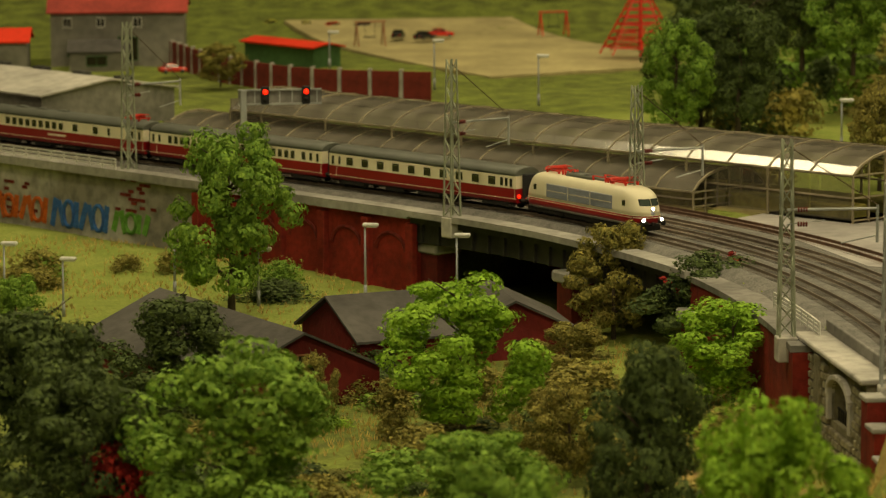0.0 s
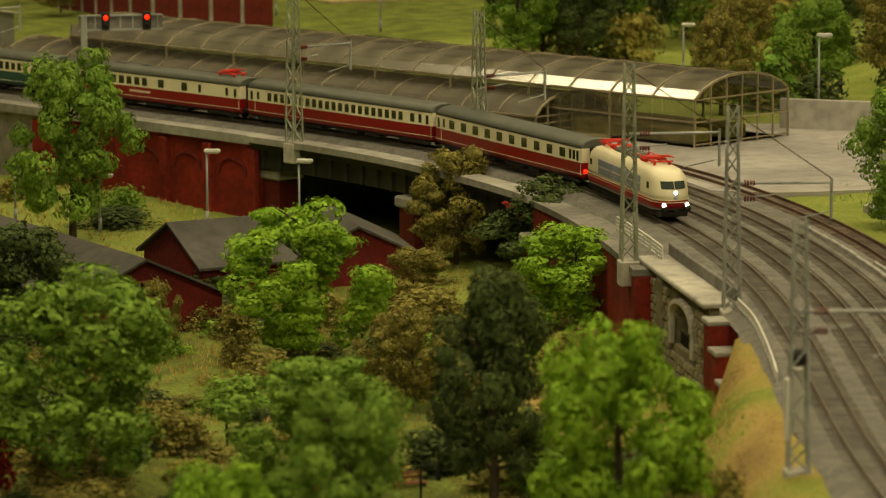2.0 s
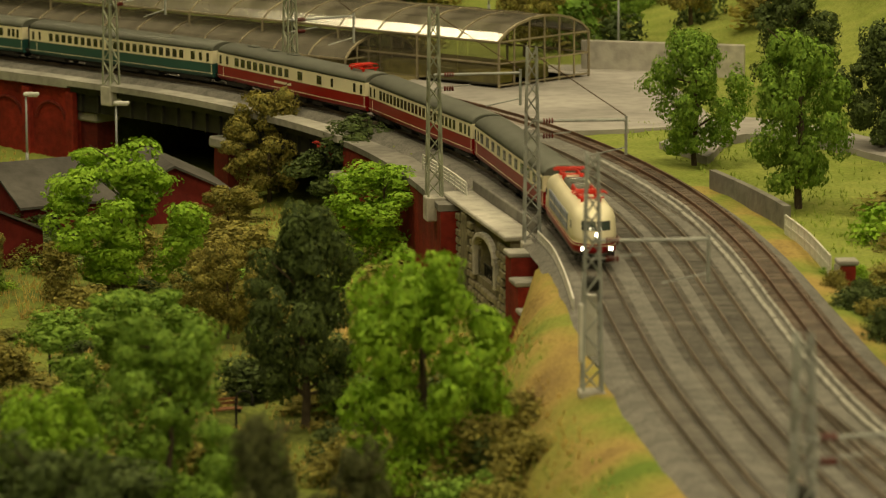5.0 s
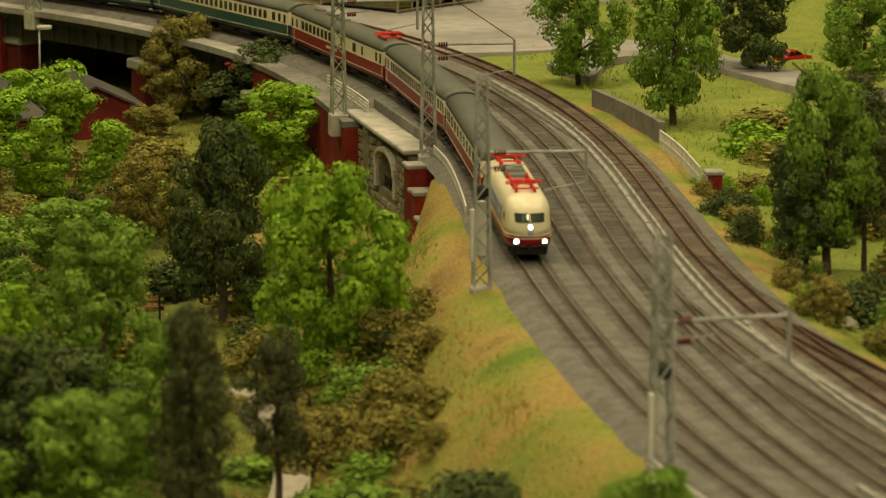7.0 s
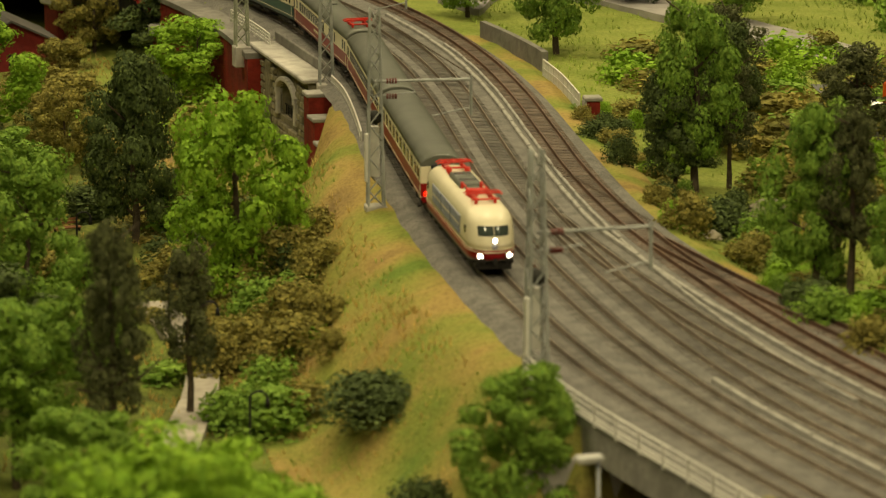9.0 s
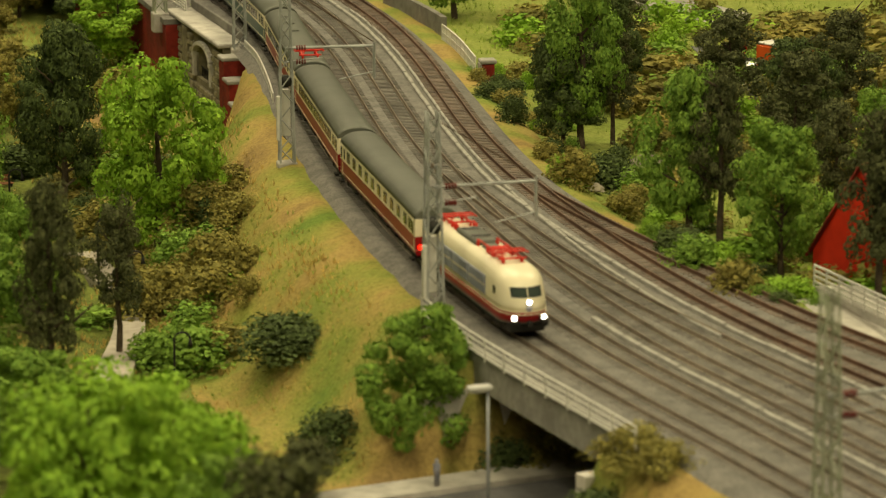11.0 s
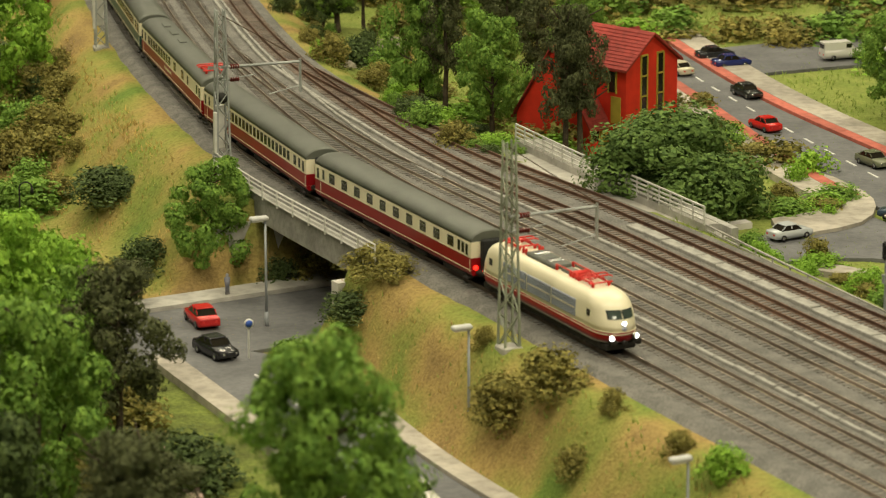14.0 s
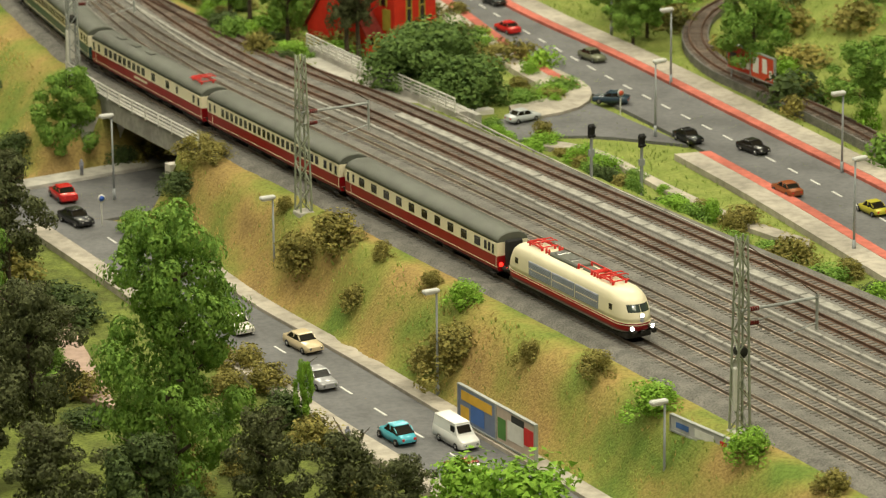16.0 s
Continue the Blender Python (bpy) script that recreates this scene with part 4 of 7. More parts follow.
def locomotive():
    lo = thing("electric_locomotive", "cream and red streamlined electric locomotive with red pantographs", "locomotive")
    H = 0.1085
    skirt = slices([(0.0080, H - 0.010, 0.0148, 0.0125), (0.0090, H - 0.004, 0.0163, 0.0140), (0.0106, H - 0.001, 0.0167, 0.0145)])
    Build().loft(skirt).part("skirt", M["skirt"], lo, "dull grey skirt")
    red = slices([(0.0106, H - 0.0006, 0.0168, 0.0150), (0.0130, H, 0.0169, 0.0152), (0.0178, H + 0.001, 0.0170, 0.0155)])
    Build().loft(red).part("body_lower", M["train_red"], lo, "dark red lower body")
    for z in (0.0158, 0.0178):
        Build().loft(slices([(z, H + 0.0012, 0.0172, 0.0155), (z + 0.0006, H + 0.0012, 0.0172, 0.0155)])).part("stripe", M["line"], lo)
    levels = [(0.0184, H + 0.0008, 0.0170, 0.0155), (0.0225, H + 0.0002, 0.0170, 0.0155), (0.0258, H - 0.0008, 0.0170, 0.0155), (0.0292, H - 0.0024, 0.0169, 0.0154), (0.0330, H - 0.0046, 0.0168, 0.0153),
              (0.0355, H - 0.0062, 0.0166, 0.0150), (0.0378, H - 0.0084, 0.0160, 0.0146), (0.0400, H - 0.0116, 0.0150, 0.0138), (0.0420, H - 0.0162, 0.0134, 0.0124), (0.0434, H - 0.0230, 0.0110, 0.0104), (0.0442, H - 0.032, 0.0075, 0.0072)]
    Build().loft(slices(levels)).part("body_upper", M["cream"], lo, "cream upper body")

    def nose_x(y, z):
        """How far forward the rounded nose reaches at y and z."""
        zs_ = [q[0] for q in levels]
        hl, hw, r = (float(np.interp(z, zs_, [q[k] for q in levels])) for k in (1, 2, 3))
        u = min(0.999, max(0.0, (abs(y) - (hw - r)) / r))
        return hl - r * 1.35 * (1 - math.sqrt(1 - u * u))

    def screen(y0, y1, z0, z1, out, deep):
        """A pane bent to the nose."""
        ny, nz = 6, 3
        grid = [(y0 + (y1 - y0) * i / ny, z0 + (z1 - z0) * j / nz) for j in range(nz + 1) for i in range(ny + 1)]
        v = [(nose_x(y, z) + out, y, z) for y, z in grid] + [(nose_x(y, z) - deep, y, z) for y, z in grid]
        n, w = len(grid), ny + 1
        f = []
        for j in range(nz):
            for i in range(ny):
                q = (j * w + i, j * w + i + 1, j * w + w + i + 1, j * w + w + i)
                f += [q, tuple(n + k for k in reversed(q))]
        rim = [i for i in range(ny)] + [j * w + ny for j in range(nz)] + [nz * w + i for i in range(ny, 0, -1)] + [j * w for j in range(nz, 0, -1)]
        f += [(rim[(k + 1) % len(rim)], rim[k], n + rim[k], n + rim[(k + 1) % len(rim)]) for k in range(len(rim))]
        return Build().add(v, f)

    # louvre panels on both sides
    for sy in (-1, 1):
        for k in range(3):
            x0 = -0.062 + k * 0.0415
            b = Build().box(x0, 0.0160, 0.0205, x0 + 0.040, 0.0174, 0.0345, None, 0.0005)
            p = b.part("louvre_panel", M["silver"], lo, "silver-grey louvre panel", m=Matrix.Diagonal((1, sy, 1, 1)) if sy > 0 else Matrix.Rotation(math.pi, 4, "Z") @ Matrix.Translation((-0.0003, 0, 0)))
            for j in range(9):
                z = 0.0215 + j * 0.0014
                Build().box(x0 + 0.001, 0.0173, z, x0 + 0.038, 0.0177, z + 0.0006).part("slat", M["silver"], p)
            Build().box(x0 + 0.001, 0.0173, 0.0272, x0 + 0.038, 0.01785, 0.0280).part("rail_bar", M["line"], p)
        Build().box(0.0800, 0.0158, 0.0262, 0.0855, 0.0173, 0.0318, None, 0.0004).part("cab_side_window", M["window"], lo, m=Matrix.Identity(4) if sy > 0 else Matrix.Diagonal((1, -1, 1, 1)))
        Build().box(-0.0855, 0.0158, 0.0262, -0.0800, 0.0173, 0.0318, None, 0.0004).part("cab_side_window", M["window"], lo, m=Matrix.Identity(4) if sy > 0 else Matrix.Diagonal((1, -1, 1, 1)))
    # both ends: windscreens, lamps, buffers
    for e in (0, 1):
        rot_ = Matrix.Rotation(math.pi * e, 4, "Z")
        for sy in (-1, 1):
            ya, yb = sorted((sy * 0.0008, sy * 0.0104))
            screen(ya - 0.0005, yb + 0.0005, 0.0275, 0.0340, 0.0002, 0.001).part("screen_seal", M["rubber"], lo, m=rot_)
            screen(ya, yb, 0.0280, 0.0335, 0.0005, 0.001).part("windscreen", M["cab_glass"], lo, m=rot_)
            lamp = Matrix.Translation((0.1072, sy * 0.0096, 0.0140)) @ Matrix.Rotation(radians(sy * 22), 4, "Z")
            Build().tube((-0.003, 0, 0), (0.0022, 0, 0), 0.0023, n=14).part("lamp_ring", M["chrome"], lo, m=rot_ @ lamp)
            Build().tube((0.0022, 0, 0), (0.0030, 0, 0), 0.0019, 0.0015, n=14).part("headlight", M["headlight"] if e == 0 else M["taillight"], lo, "lit white headlight" if e == 0 else "lit red tail light", m=rot_ @ lamp)
            bf = Build().tube((0.104, sy * 0.0100, 0.0110), (0.1125, sy * 0.0100, 0.0110), 0.0013, n=8).tube((0.1122, sy * 0.0100, 0.0110), (0.1130, sy * 0.0100, 0.0110), 0.0027, n=12)
            bf.part("buffer", M["under"], lo, m=rot_)
        top = Matrix.Translation((0.1078, 0, 0.0243)) @ Matrix.Rotation(radians(-14), 4, "Y")
        Build().tube((-0.003, 0, 0), (0.0016, 0, 0), 0.0022, n=14).part("lamp_ring", M["chrome"], lo, m=rot_ @ top)
        if e == 0:
            Build().tube((0.0016, 0, 0), (0.0024, 0, 0), 0.0017, 0.0014, n=14).part("headlight", M["headlight"], lo, "lit white headlight", m=rot_ @ top)
        Build().tube((0.1070, 0, 0.0204), (0.1096, 0, 0.0204), 0.0021, n=14).part("crest", M["crest"], lo, "pale blue-grey crest plate", m=rot_)
        Build().box(0.1085, -0.0014, 0.0085, 0.1120, 0.0014, 0.0115).part("coupling_hook", M["under"], lo, m=rot_)
        Build().box(0.095, -0.013, 0.0030, 0.104, 0.013, 0.0084, None, 0.001).part("plough", M["under"], lo, m=rot_)
    Build().box(-0.035, -0.0135, 0.003, 0.035, 0.0135, 0.0088, None, 0.001).part("battery_box", M["under"], lo)
    for x in (-0.066, 0.066):
        bogie(lo, x, (-0.022, 0.0, 0.022), 0.03)
    # roof
    pantograph(lo, 0.060, 0.0462)
    pantograph(lo, -0.064, 0.0462)
    Build().box(-0.038, -0.0085, 0.0425, 0.012, 0.0085, 0.0472, None, 0.0012).part("roof_hood", M["train_roof"], lo, "dark grey roof hood")
    Build().box(0.015, -0.0055, 0.0430, 0.030, 0.0055, 0.0462, None, 0.0012).part("roof_hood", M["train_roof"], lo)
    for x in (-0.028, -0.004):
        Build().box(x - 0.003, -0.0065, 0.0471, x + 0.003, 0.0065, 0.0479, None, 0.0003).part("roof_grille", M["chrome"], lo)
    b = Build()
    b.tube((0.012, 0.007, 0.0485), (0.045, 0.007, 0.0485), 0.0006, n=5)
    b.tube((0.012, -0.007, 0.0485), (0.045, -0.007, 0.0485), 0.0006, n=5)
    b.part("roof_line", M["panto"], lo)
    for x in (-0.045, -0.04, 0.012, 0.035, 0.04, 0.045):
        for y in (-0.007, 0.007):
            Build().tube((x, y, 0.0435), (x, y, 0.0488), 0.0014, 0.001, n=7).part("insulator", M["panto"], lo, "red insulator")
    for x in (0.036, 0.040):
        Build().tube((x, -0.007, 0.0475), (x, 0.007, 0.0475), 0.0012, n=8).part("roof_switch", M["panto"], lo)
    return lo


CL = 0.1485  # half length of a coach body, before its stretch
STRETCH = 1.04


def coach(label, lower, windows, seed=0, extra=None):
    co = thing("passenger_coach", label, "coach", group="coaches of the train")
    lo_mat = M[lower]
    hw = 0.0163
    # side profile, from skirt to roof, as full-width rings along the body
    def body(name, prof, material, lab=""):
        ring = lambda x: [(x, y, z) for y, z in prof] + [(x, -y, z) for y, z in reversed(prof)]
        Build().loft([ring(-CL), ring(CL)], smooth=False).part(name, material, co, lab)
    body("body_lower", [(hw - 0.0016, 0.0085), (hw - 0.0004, 0.0105), (hw, 0.0140), (hw, 0.0230)], lo_mat, ("dark red" if lower == "train_red" else "dark green") + " lower body side")
    body("window_band", [(hw, 0.0230), (hw, 0.0350), (hw - 0.0004, 0.0362)], M["cream"], "cream window band")
    roof = [(hw + 0.0002, 0.0362), (hw - 0.0008, 0.0390), (hw - 0.0038, 0.0420), (hw - 0.0085, 0.0442), (hw - 0.013, 0.0450)]
    half = roof + [(-y, z) for y, z in reversed(roof)]
    rings = []
    for x, k in ((-CL + 0.0002, 0.90), (-CL + 0.004, 0.99), (-CL + 0.009, 1.0), (CL - 0.009, 1.0), (CL - 0.004, 0.99), (CL - 0.0002, 0.90)):
        rings.append([(x, y * (0.97 + 0.03 * k), 0.0362 + (z - 0.0362) * k) for y, z in half])
    Build().loft(rings).part("roof", M["train_roof"], co, "dark grey-green roof")
    for z in (0.0125, 0.0229):
        Build().box(-CL, -hw - 0.0002, z, CL, hw + 0.0002, z + 0.0005).part("line", M["line"], co)
    wm = {}
    for x, w in windows:
        if w not in wm:
            wm[w] = (Build().box(-w / 2, -0.0004, 0.0250, w / 2, 0.0004, 0.0335, None, 0.0002).mesh("window", M["window"]),
                     Build().box(-w / 2 + 0.0004, -0.0006, 0.0316, w / 2 - 0.0004, 0.0006, 0.0320).mesh("sash", M["chrome"]))
        for sy in (-1, 1):
            wi = piece("window", wm[w][0], co, Matrix.Translation((x, sy * (hw + 0.0001), 0)))
            if w > 0.005:
                piece("sash", wm[w][1], wi, Matrix.Translation((0, sy * 0.0001, 0)))
    dw = Build().box(-0.0018, -0.0006, 0.0245, 0.0018, 0.0006, 0.0335, None, 0.0002).mesh("door_window", M["window"])
    for x in (-CL + 0.007, CL - 0.007):
        for sy in (-1, 1):
            do = Build().box(-0.0045, -0.0003, 0.0235, 0.0045, 0.0003, 0.0348, None, 0.0002).part("door", M["cream"], co, m=Matrix.Translation((x, sy * (hw + 0.0001), 0)))
            piece("door_window", dw, do, Matrix.Translation((0, sy * 0.0002, 0)))
            Build().tube((x + 0.006, sy * (hw + 0.0008), 0.012), (x + 0.006, sy * (hw + 0.0008), 0.022), 0.0003, n=4).part("handrail", M["line"], co)
            Build().box(x - 0.004, sy * hw - 0.002, 0.0045, x + 0.004, sy * hw + 0.001, 0.0062).part("step", M["under"], co)
    Build().box(-CL + 0.002, -0.0135, 0.0065, CL - 0.002, 0.0135, 0.0086).part("underframe", M["under"], co)
    for x, l in ((-0.045, 0.03), (0.01, 0.035), (0.05, 0.02)):
        Build().box(x - l / 2, -0.0135, 0.0028, x + l / 2, 0.0135, 0.0066, None, 0.001).part("equipment_box", M["under"], co)
    for x in (-CL + 0.034, CL - 0.034):
        bogie(co, x, (-0.0145, 0.0145), 0.021)
    for sx in (-1, 1):
        Build().box(CL, -0.0085, 0.0085, CL + 0.0055, 0.0085, 0.038, None, 0.001).part("gangway", M["rubber"], co, "black rubber gangway", m=Matrix.Identity(4) if sx > 0 else Matrix.Rotation(math.pi, 4, "Z"))
        for sy in (-1, 1):
            Build().tube((sx * CL, sy * 0.010, 0.0110), (sx * (CL + 0.005), sy * 0.010, 0.0110), 0.0022, n=10).part("buffer", M["under"], co)
    if extra:
        extra(co)
    co.scale = (STRETCH, 1, 1)
    return co


def even(n, a, b, w):
    return [(a + (b - a) * k / (n - 1), w) for k in range(n)]


def tail_lamps(co):
    for sy in (-1, 1):
        Build().tube((CL - 0.001, sy * 0.0125, 0.0150), (CL + 0.0012, sy * 0.0125, 0.0150), 0.0019, n=12).part("tail_lamp", M["taillight"], co, "lit red lamp")


def destination_bars(co):
    for sy in (-1, 1):
        Build().box(-0.03, sy * (hw_c) - 0.0002, 0.0172, 0.004, sy * (hw_c) + 0.0002, 0.0196).part("lettering_bar", M["line"], co, "cream lettering, too small to read")


hw_c = 0.0164


def dining_extra(co):
    pantograph(co, 0.118, 0.0462)
    destination_bars(co)
    for x in (-0.1, -0.06, -0.02):
        Build().box(x - 0.008, -0.004, 0.0448, x + 0.008, 0.004, 0.0464, None, 0.0008).part("roof_vent", M["train_roof"], co)


RED = "dark red and cream express coach with a dark grey roof"
GREEN = "dark green and cream express coach with a dark grey roof"
COMPART = [(-0.131, 0.0032)] + even(10, -0.114, 0.112, 0.0105) + [(0.127, 0.0042), (0.134, 0.0042)]
SALOON = [(-0.131, 0.0032)] + even(21, -0.112, 0.100, 0.0062) + [(0.118, 0.006), (0.13, 0.0042)]
DINING = [(-0.128, 0.0042)] + even(9, -0.108, -0.005, 0.0080) + [(0.022, 0.009), (0.06, 0.009), (0.085, 0.0042), (0.128, 0.0042)]
TRAIN = [(locomotive(), 0.066, 0.1135)]
ROLL = ((CL - 0.034) * STRETCH, (CL + 0.006) * STRETCH)
TRAIN.append((coach(RED, "train_red", COMPART, extra=tail_lamps), *ROLL))
TRAIN.append((coach(RED, "train_red", SALOON), *ROLL))
TRAIN.append((coach("dark red and cream dining coach with a red pantograph", "train_red", DINING, extra=dining_extra), *ROLL))
for k in range(4):
    TRAIN.append((coach(GREEN, "train_green", SALOON if k % 2 == 0 else COMPART), *ROLL))


# ---- vehicles on the roads ----
CARMAT = {}


def car_paint(c):
    if c not in CARMAT:
        CARMAT[c] = mat("car_paint", c, 0.25, 0.1, var=0.06, scale=40, spec=0.6)
    return CARMAT[c]


def car(x, y, z, yaw, col, label, style="saloon", k=1.0):
    t = thing("car", label, "car", Matrix.Translation((x, y, z)) @ Matrix.Rotation(radians(yaw), 4, "Z") @ Matrix.Scale(k, 4), "vehicles on the roads")
    W = 0.0098
    # lower body: a loft of cross sections from tail to nose (x, bottom, top, half width)
    sec = {"saloon": [(-0.0245, 0.0045, 0.0095, 0.85), (-0.0235, 0.0030, 0.0108, 0.96), (-0.012, 0.0026, 0.0112, 1.0), (0.008, 0.0026, 0.0108, 1.0), (0.0215, 0.0028, 0.0094, 0.97), (0.0245, 0.0042, 0.0080, 0.84)],
           "van": [(-0.0265, 0.0045, 0.0125, 0.95), (-0.0260, 0.0030, 0.0135, 1.0), (0.0, 0.0026, 0.0135, 1.0), (0.017, 0.0026, 0.0130, 1.0), (0.0245, 0.0028, 0.0105, 0.97), (0.0268, 0.0042, 0.0090, 0.88)],
           "beetle": [(-0.023, 0.0045, 0.0070, 0.6), (-0.020, 0.0035, 0.0105, 0.85), (-0.010, 0.0028, 0.0115, 0.98), (0.006, 0.0028, 0.0110, 0.98), (0.017, 0.0032, 0.0098, 0.85), (0.0225, 0.0042, 0.0065, 0.55)]}[style]
    rings = []
    for sx, b, tp, w in sec:
        hw = W * w
        rings.append([(sx, -hw, b), (sx, -hw * 1.02, (b + tp) / 2), (sx, -hw * 0.96, tp - 0.0008), (sx, -hw * 0.86, tp), (sx, hw * 0.86, tp), (sx, hw * 0.96, tp - 0.0008), (sx, hw * 1.02, (b + tp) / 2), (sx, hw, b)])
    Build().loft(rings).part("body", car_paint(col), t)
    cab = {"saloon": (-0.0165, -0.0105, 0.0035, 0.0095, 0.0108, 0.0160), "van": (-0.0262, -0.0255, 0.0100, 0.0165, 0.0132, 0.0225), "beetle": (-0.017, -0.0085, 0.0020, 0.0075, 0.0108, 0.0168)}[style]
    xa, xb, xc, xd, z0, z1 = cab
    w0, w1 = W * 0.92, W * 0.76
    g = Build().add([(xa, -w0, z0), (xd, -w0, z0), (xd, w0, z0), (xa, w0, z0), (xb, -w1, z1 - 0.0006), (xc, -w1, z1 - 0.0006), (xc, w1, z1 - 0.0006), (xb, w1, z1 - 0.0006)],
                    [(3, 2, 1, 0), (4, 5, 6, 7), (0, 1, 5, 4), (1, 2, 6, 5), (2, 3, 7, 6), (3, 0, 4, 7)])
    if style == "van":
        g.part("cab_body", car_paint(col), t)
        for sy in (-1, 1):
            Build().box(0.004, -0.0003, 0.0148, 0.0115, 0.0003, 0.0205, None, 0.0002).part("side_window", M["window"], t, m=Matrix.Translation((0, sy * W * 0.855, 0)))
        Build().box(-0.0004, -0.0065, -0.0036, 0.0004, 0.0065, 0.0036, None, 0.0002).part("windscreen", M["window"], t, m=Matrix.Translation((0.0134, 0, 0.0178)) @ Matrix.Rotation(radians(-34), 4, "Y"))
        Build().box(-0.0266, -0.0065, 0.0150, -0.0258, 0.0065, 0.0205, None, 0.0002).part("rear_window", M["window"], t)
    else:
        g.part("glass_cabin", M["window"], t, "dark glass cabin")
    Build().box(xb - 0.0006, -w1 - 0.0004, z1 - 0.0008, xc + 0.0006, w1 + 0.0004, z1 + 0.0006, None, 0.0006).part("roof", car_paint(col), t)
    for sy in (-1, 1):
        if style != "van":
            for px, lean in (((xa + xb) / 2, math.atan2(xb - xa, z1 - z0)), ((xc + xd) / 2, -math.atan2(xd - xc, z1 - z0)), ((xb + xc) / 2, 0)):
                Build().box(-0.0006, -0.0003, -(z1 - z0) / 2, 0.0006, 0.0003, (z1 - z0) / 2).part("pillar", car_paint(col), t, m=Matrix.Translation((px, sy * (w0 + w1) / 2 * 1.0, (z0 + z1) / 2)) @ Matrix.Rotation(lean, 4, "Y"))
        for wx in (-0.0145, 0.0150):
            wh = Build().tube((0, -0.0012, 0), (0, 0.0012, 0), 0.0035, n=12).part("wheel", M["rubber"], t, m=Matrix.Translation((wx, sy * (W - 0.0008), 0.0035)))
            Build().tube((0, -0.0014, 0), (0, 0.0014, 0), 0.0019, n=10).part("rim", M["chrome"], wh)
        nose, tail = sec[-1], sec[0]
        Build().tube((nose[0] - 0.001, sy * W * 0.60, 0.0068), (nose[0] + 0.0004, sy * W * 0.60, 0.0068), 0.0012, n=8).part("headlight", M["chrome"], t)
        Build().box(tail[0] - 0.0002, sy * W * 0.58 - 0.0012, 0.0065, tail[0] + 0.0006, sy * W * 0.58 + 0.0012, 0.0085).part("tail_light", M["panto"], t)
    return t


for row in [
    (0.296, 2.315, STREET, 98, (0.55, 0.02, 0.02), "red coupe at the street junction"),
    (0.292, 2.215, STREET, -70, (0.02, 0.02, 0.022), "black open car on the street"),
    (0.372, 1.80, STREET, -76, (0.72, 0.70, 0.62), "white saloon car on the street"),
    (0.421, 1.725, STREET, -74, (0.68, 0.56, 0.36), "cream taxi on the street"),
    (0.408, 1.615, STREET, -76, (0.36, 0.36, 0.38), "silver-grey saloon car on the street"),
    (0.438, 1.445, STREET, 104, (0.10, 0.48, 0.62), "light blue rounded small car on the street", "beetle"),
    (0.486, 1.42, STREET, -76, (0.78, 0.78, 0.76), "white panel van on the street", "van"),
    (0.470, 1.335, STREET, 104, (0.26, 0.02, 0.02), "dark red saloon car on the street"),
    (0.958, 2.155, ROAD, -76, (0.012, 0.013, 0.015), "black saloon car on the wide road"),
    (1.010, 2.092, ROAD, -70, (0.02, 0.018, 0.018), "dark brown saloon car on the wide road"),
    (0.986, 1.925, ROAD, 100, (0.30, 0.09, 0.03), "rust-brown car on the wide road"),
    (1.042, 1.83, ROAD, 102, (0.55, 0.50, 0.05), "yellow-green small car on the wide road", "beetle"),
    (0.930, 2.34, ROAD, 150, (0.03, 0.055, 0.085), "dark blue car that turns into the side road"),
    (0.812, 2.295, ROAD, 20, (0.55, 0.58, 0.60), "silver estate car in the side road", "saloon"),
    (0.972, 2.54, ROAD, -74, (0.16, 0.17, 0.11), "olive-grey saloon car on the wide road"),
    (0.918, 2.71, ROAD, 104, (0.60, 0.02, 0.015), "bright red sports car on the wide road"),
    (0.945, 2.86, ROAD, -76, (0.02, 0.022, 0.02), "black saloon car on the wide road"),
    (0.908, 2.985, ROAD, 106, (0.66, 0.60, 0.45), "cream saloon car on the wide road"),
    (0.967, 3.05, ROAD, 8, (0.02, 0.022, 0.025), "black car at the road junction"),
    (0.972, 3.005, ROAD, 8, (0.02, 0.03, 0.16), "dark blue saloon car at the road junction"),
    (1.098, 3.02, ROAD, 6, (0.72, 0.70, 0.66), "white minibus on the branch road", "van"),
    (0.829, 3.625, -0.016, 80, (0.60, 0.02, 0.015), "red car parked on the park road"),
    (0.821, 3.55, -0.016, 95, (0.02, 0.02, 0.022), "black car parked on the park road"),
    (0.880, 3.46, -0.016, 70, (0.70, 0.70, 0.68), "white car parked on the park road"),
    (0.779, 4.29, -0.012, 30, (0.45, 0.02, 0.015), "red car on the park road"),
    (-0.402, 6.42, 0.0, 20, (0.55, 0.03, 0.02), "red car parked beside the workshop"),
    (-0.30, 7.27, 0.001, 30, (0.50, 0.50, 0.10), "yellow-green car parked by the playground", "beetle"),
    (-0.24, 7.23, 0.001, 30, (0.55, 0.52, 0.12), "yellow car parked by the playground", "beetle"),
    (-0.195, 7.22, 0.001, 30, (0.60, 0.05, 0.02), "red car parked by the playground"),
    (-0.145, 7.22, 0.001, 30, (0.05, 0.04, 0.035), "dark brown car parked by the playground"),
    (-0.086, 7.04, 0.001, 80, (0.02, 0.02, 0.02), "black car with a bright roof by the playground"),
    (-0.045, 7.01, 0.001, 60, (0.02, 0.02, 0.022), "black car parked by the playground"),
    (-0.018, 7.06, 0.001, 20, (0.62, 0.02, 0.015), "red car parked by the playground"),
]:
    car(*row, **({"k": 0.84} if row[2] == ROAD or row[1] > 3 else {}))


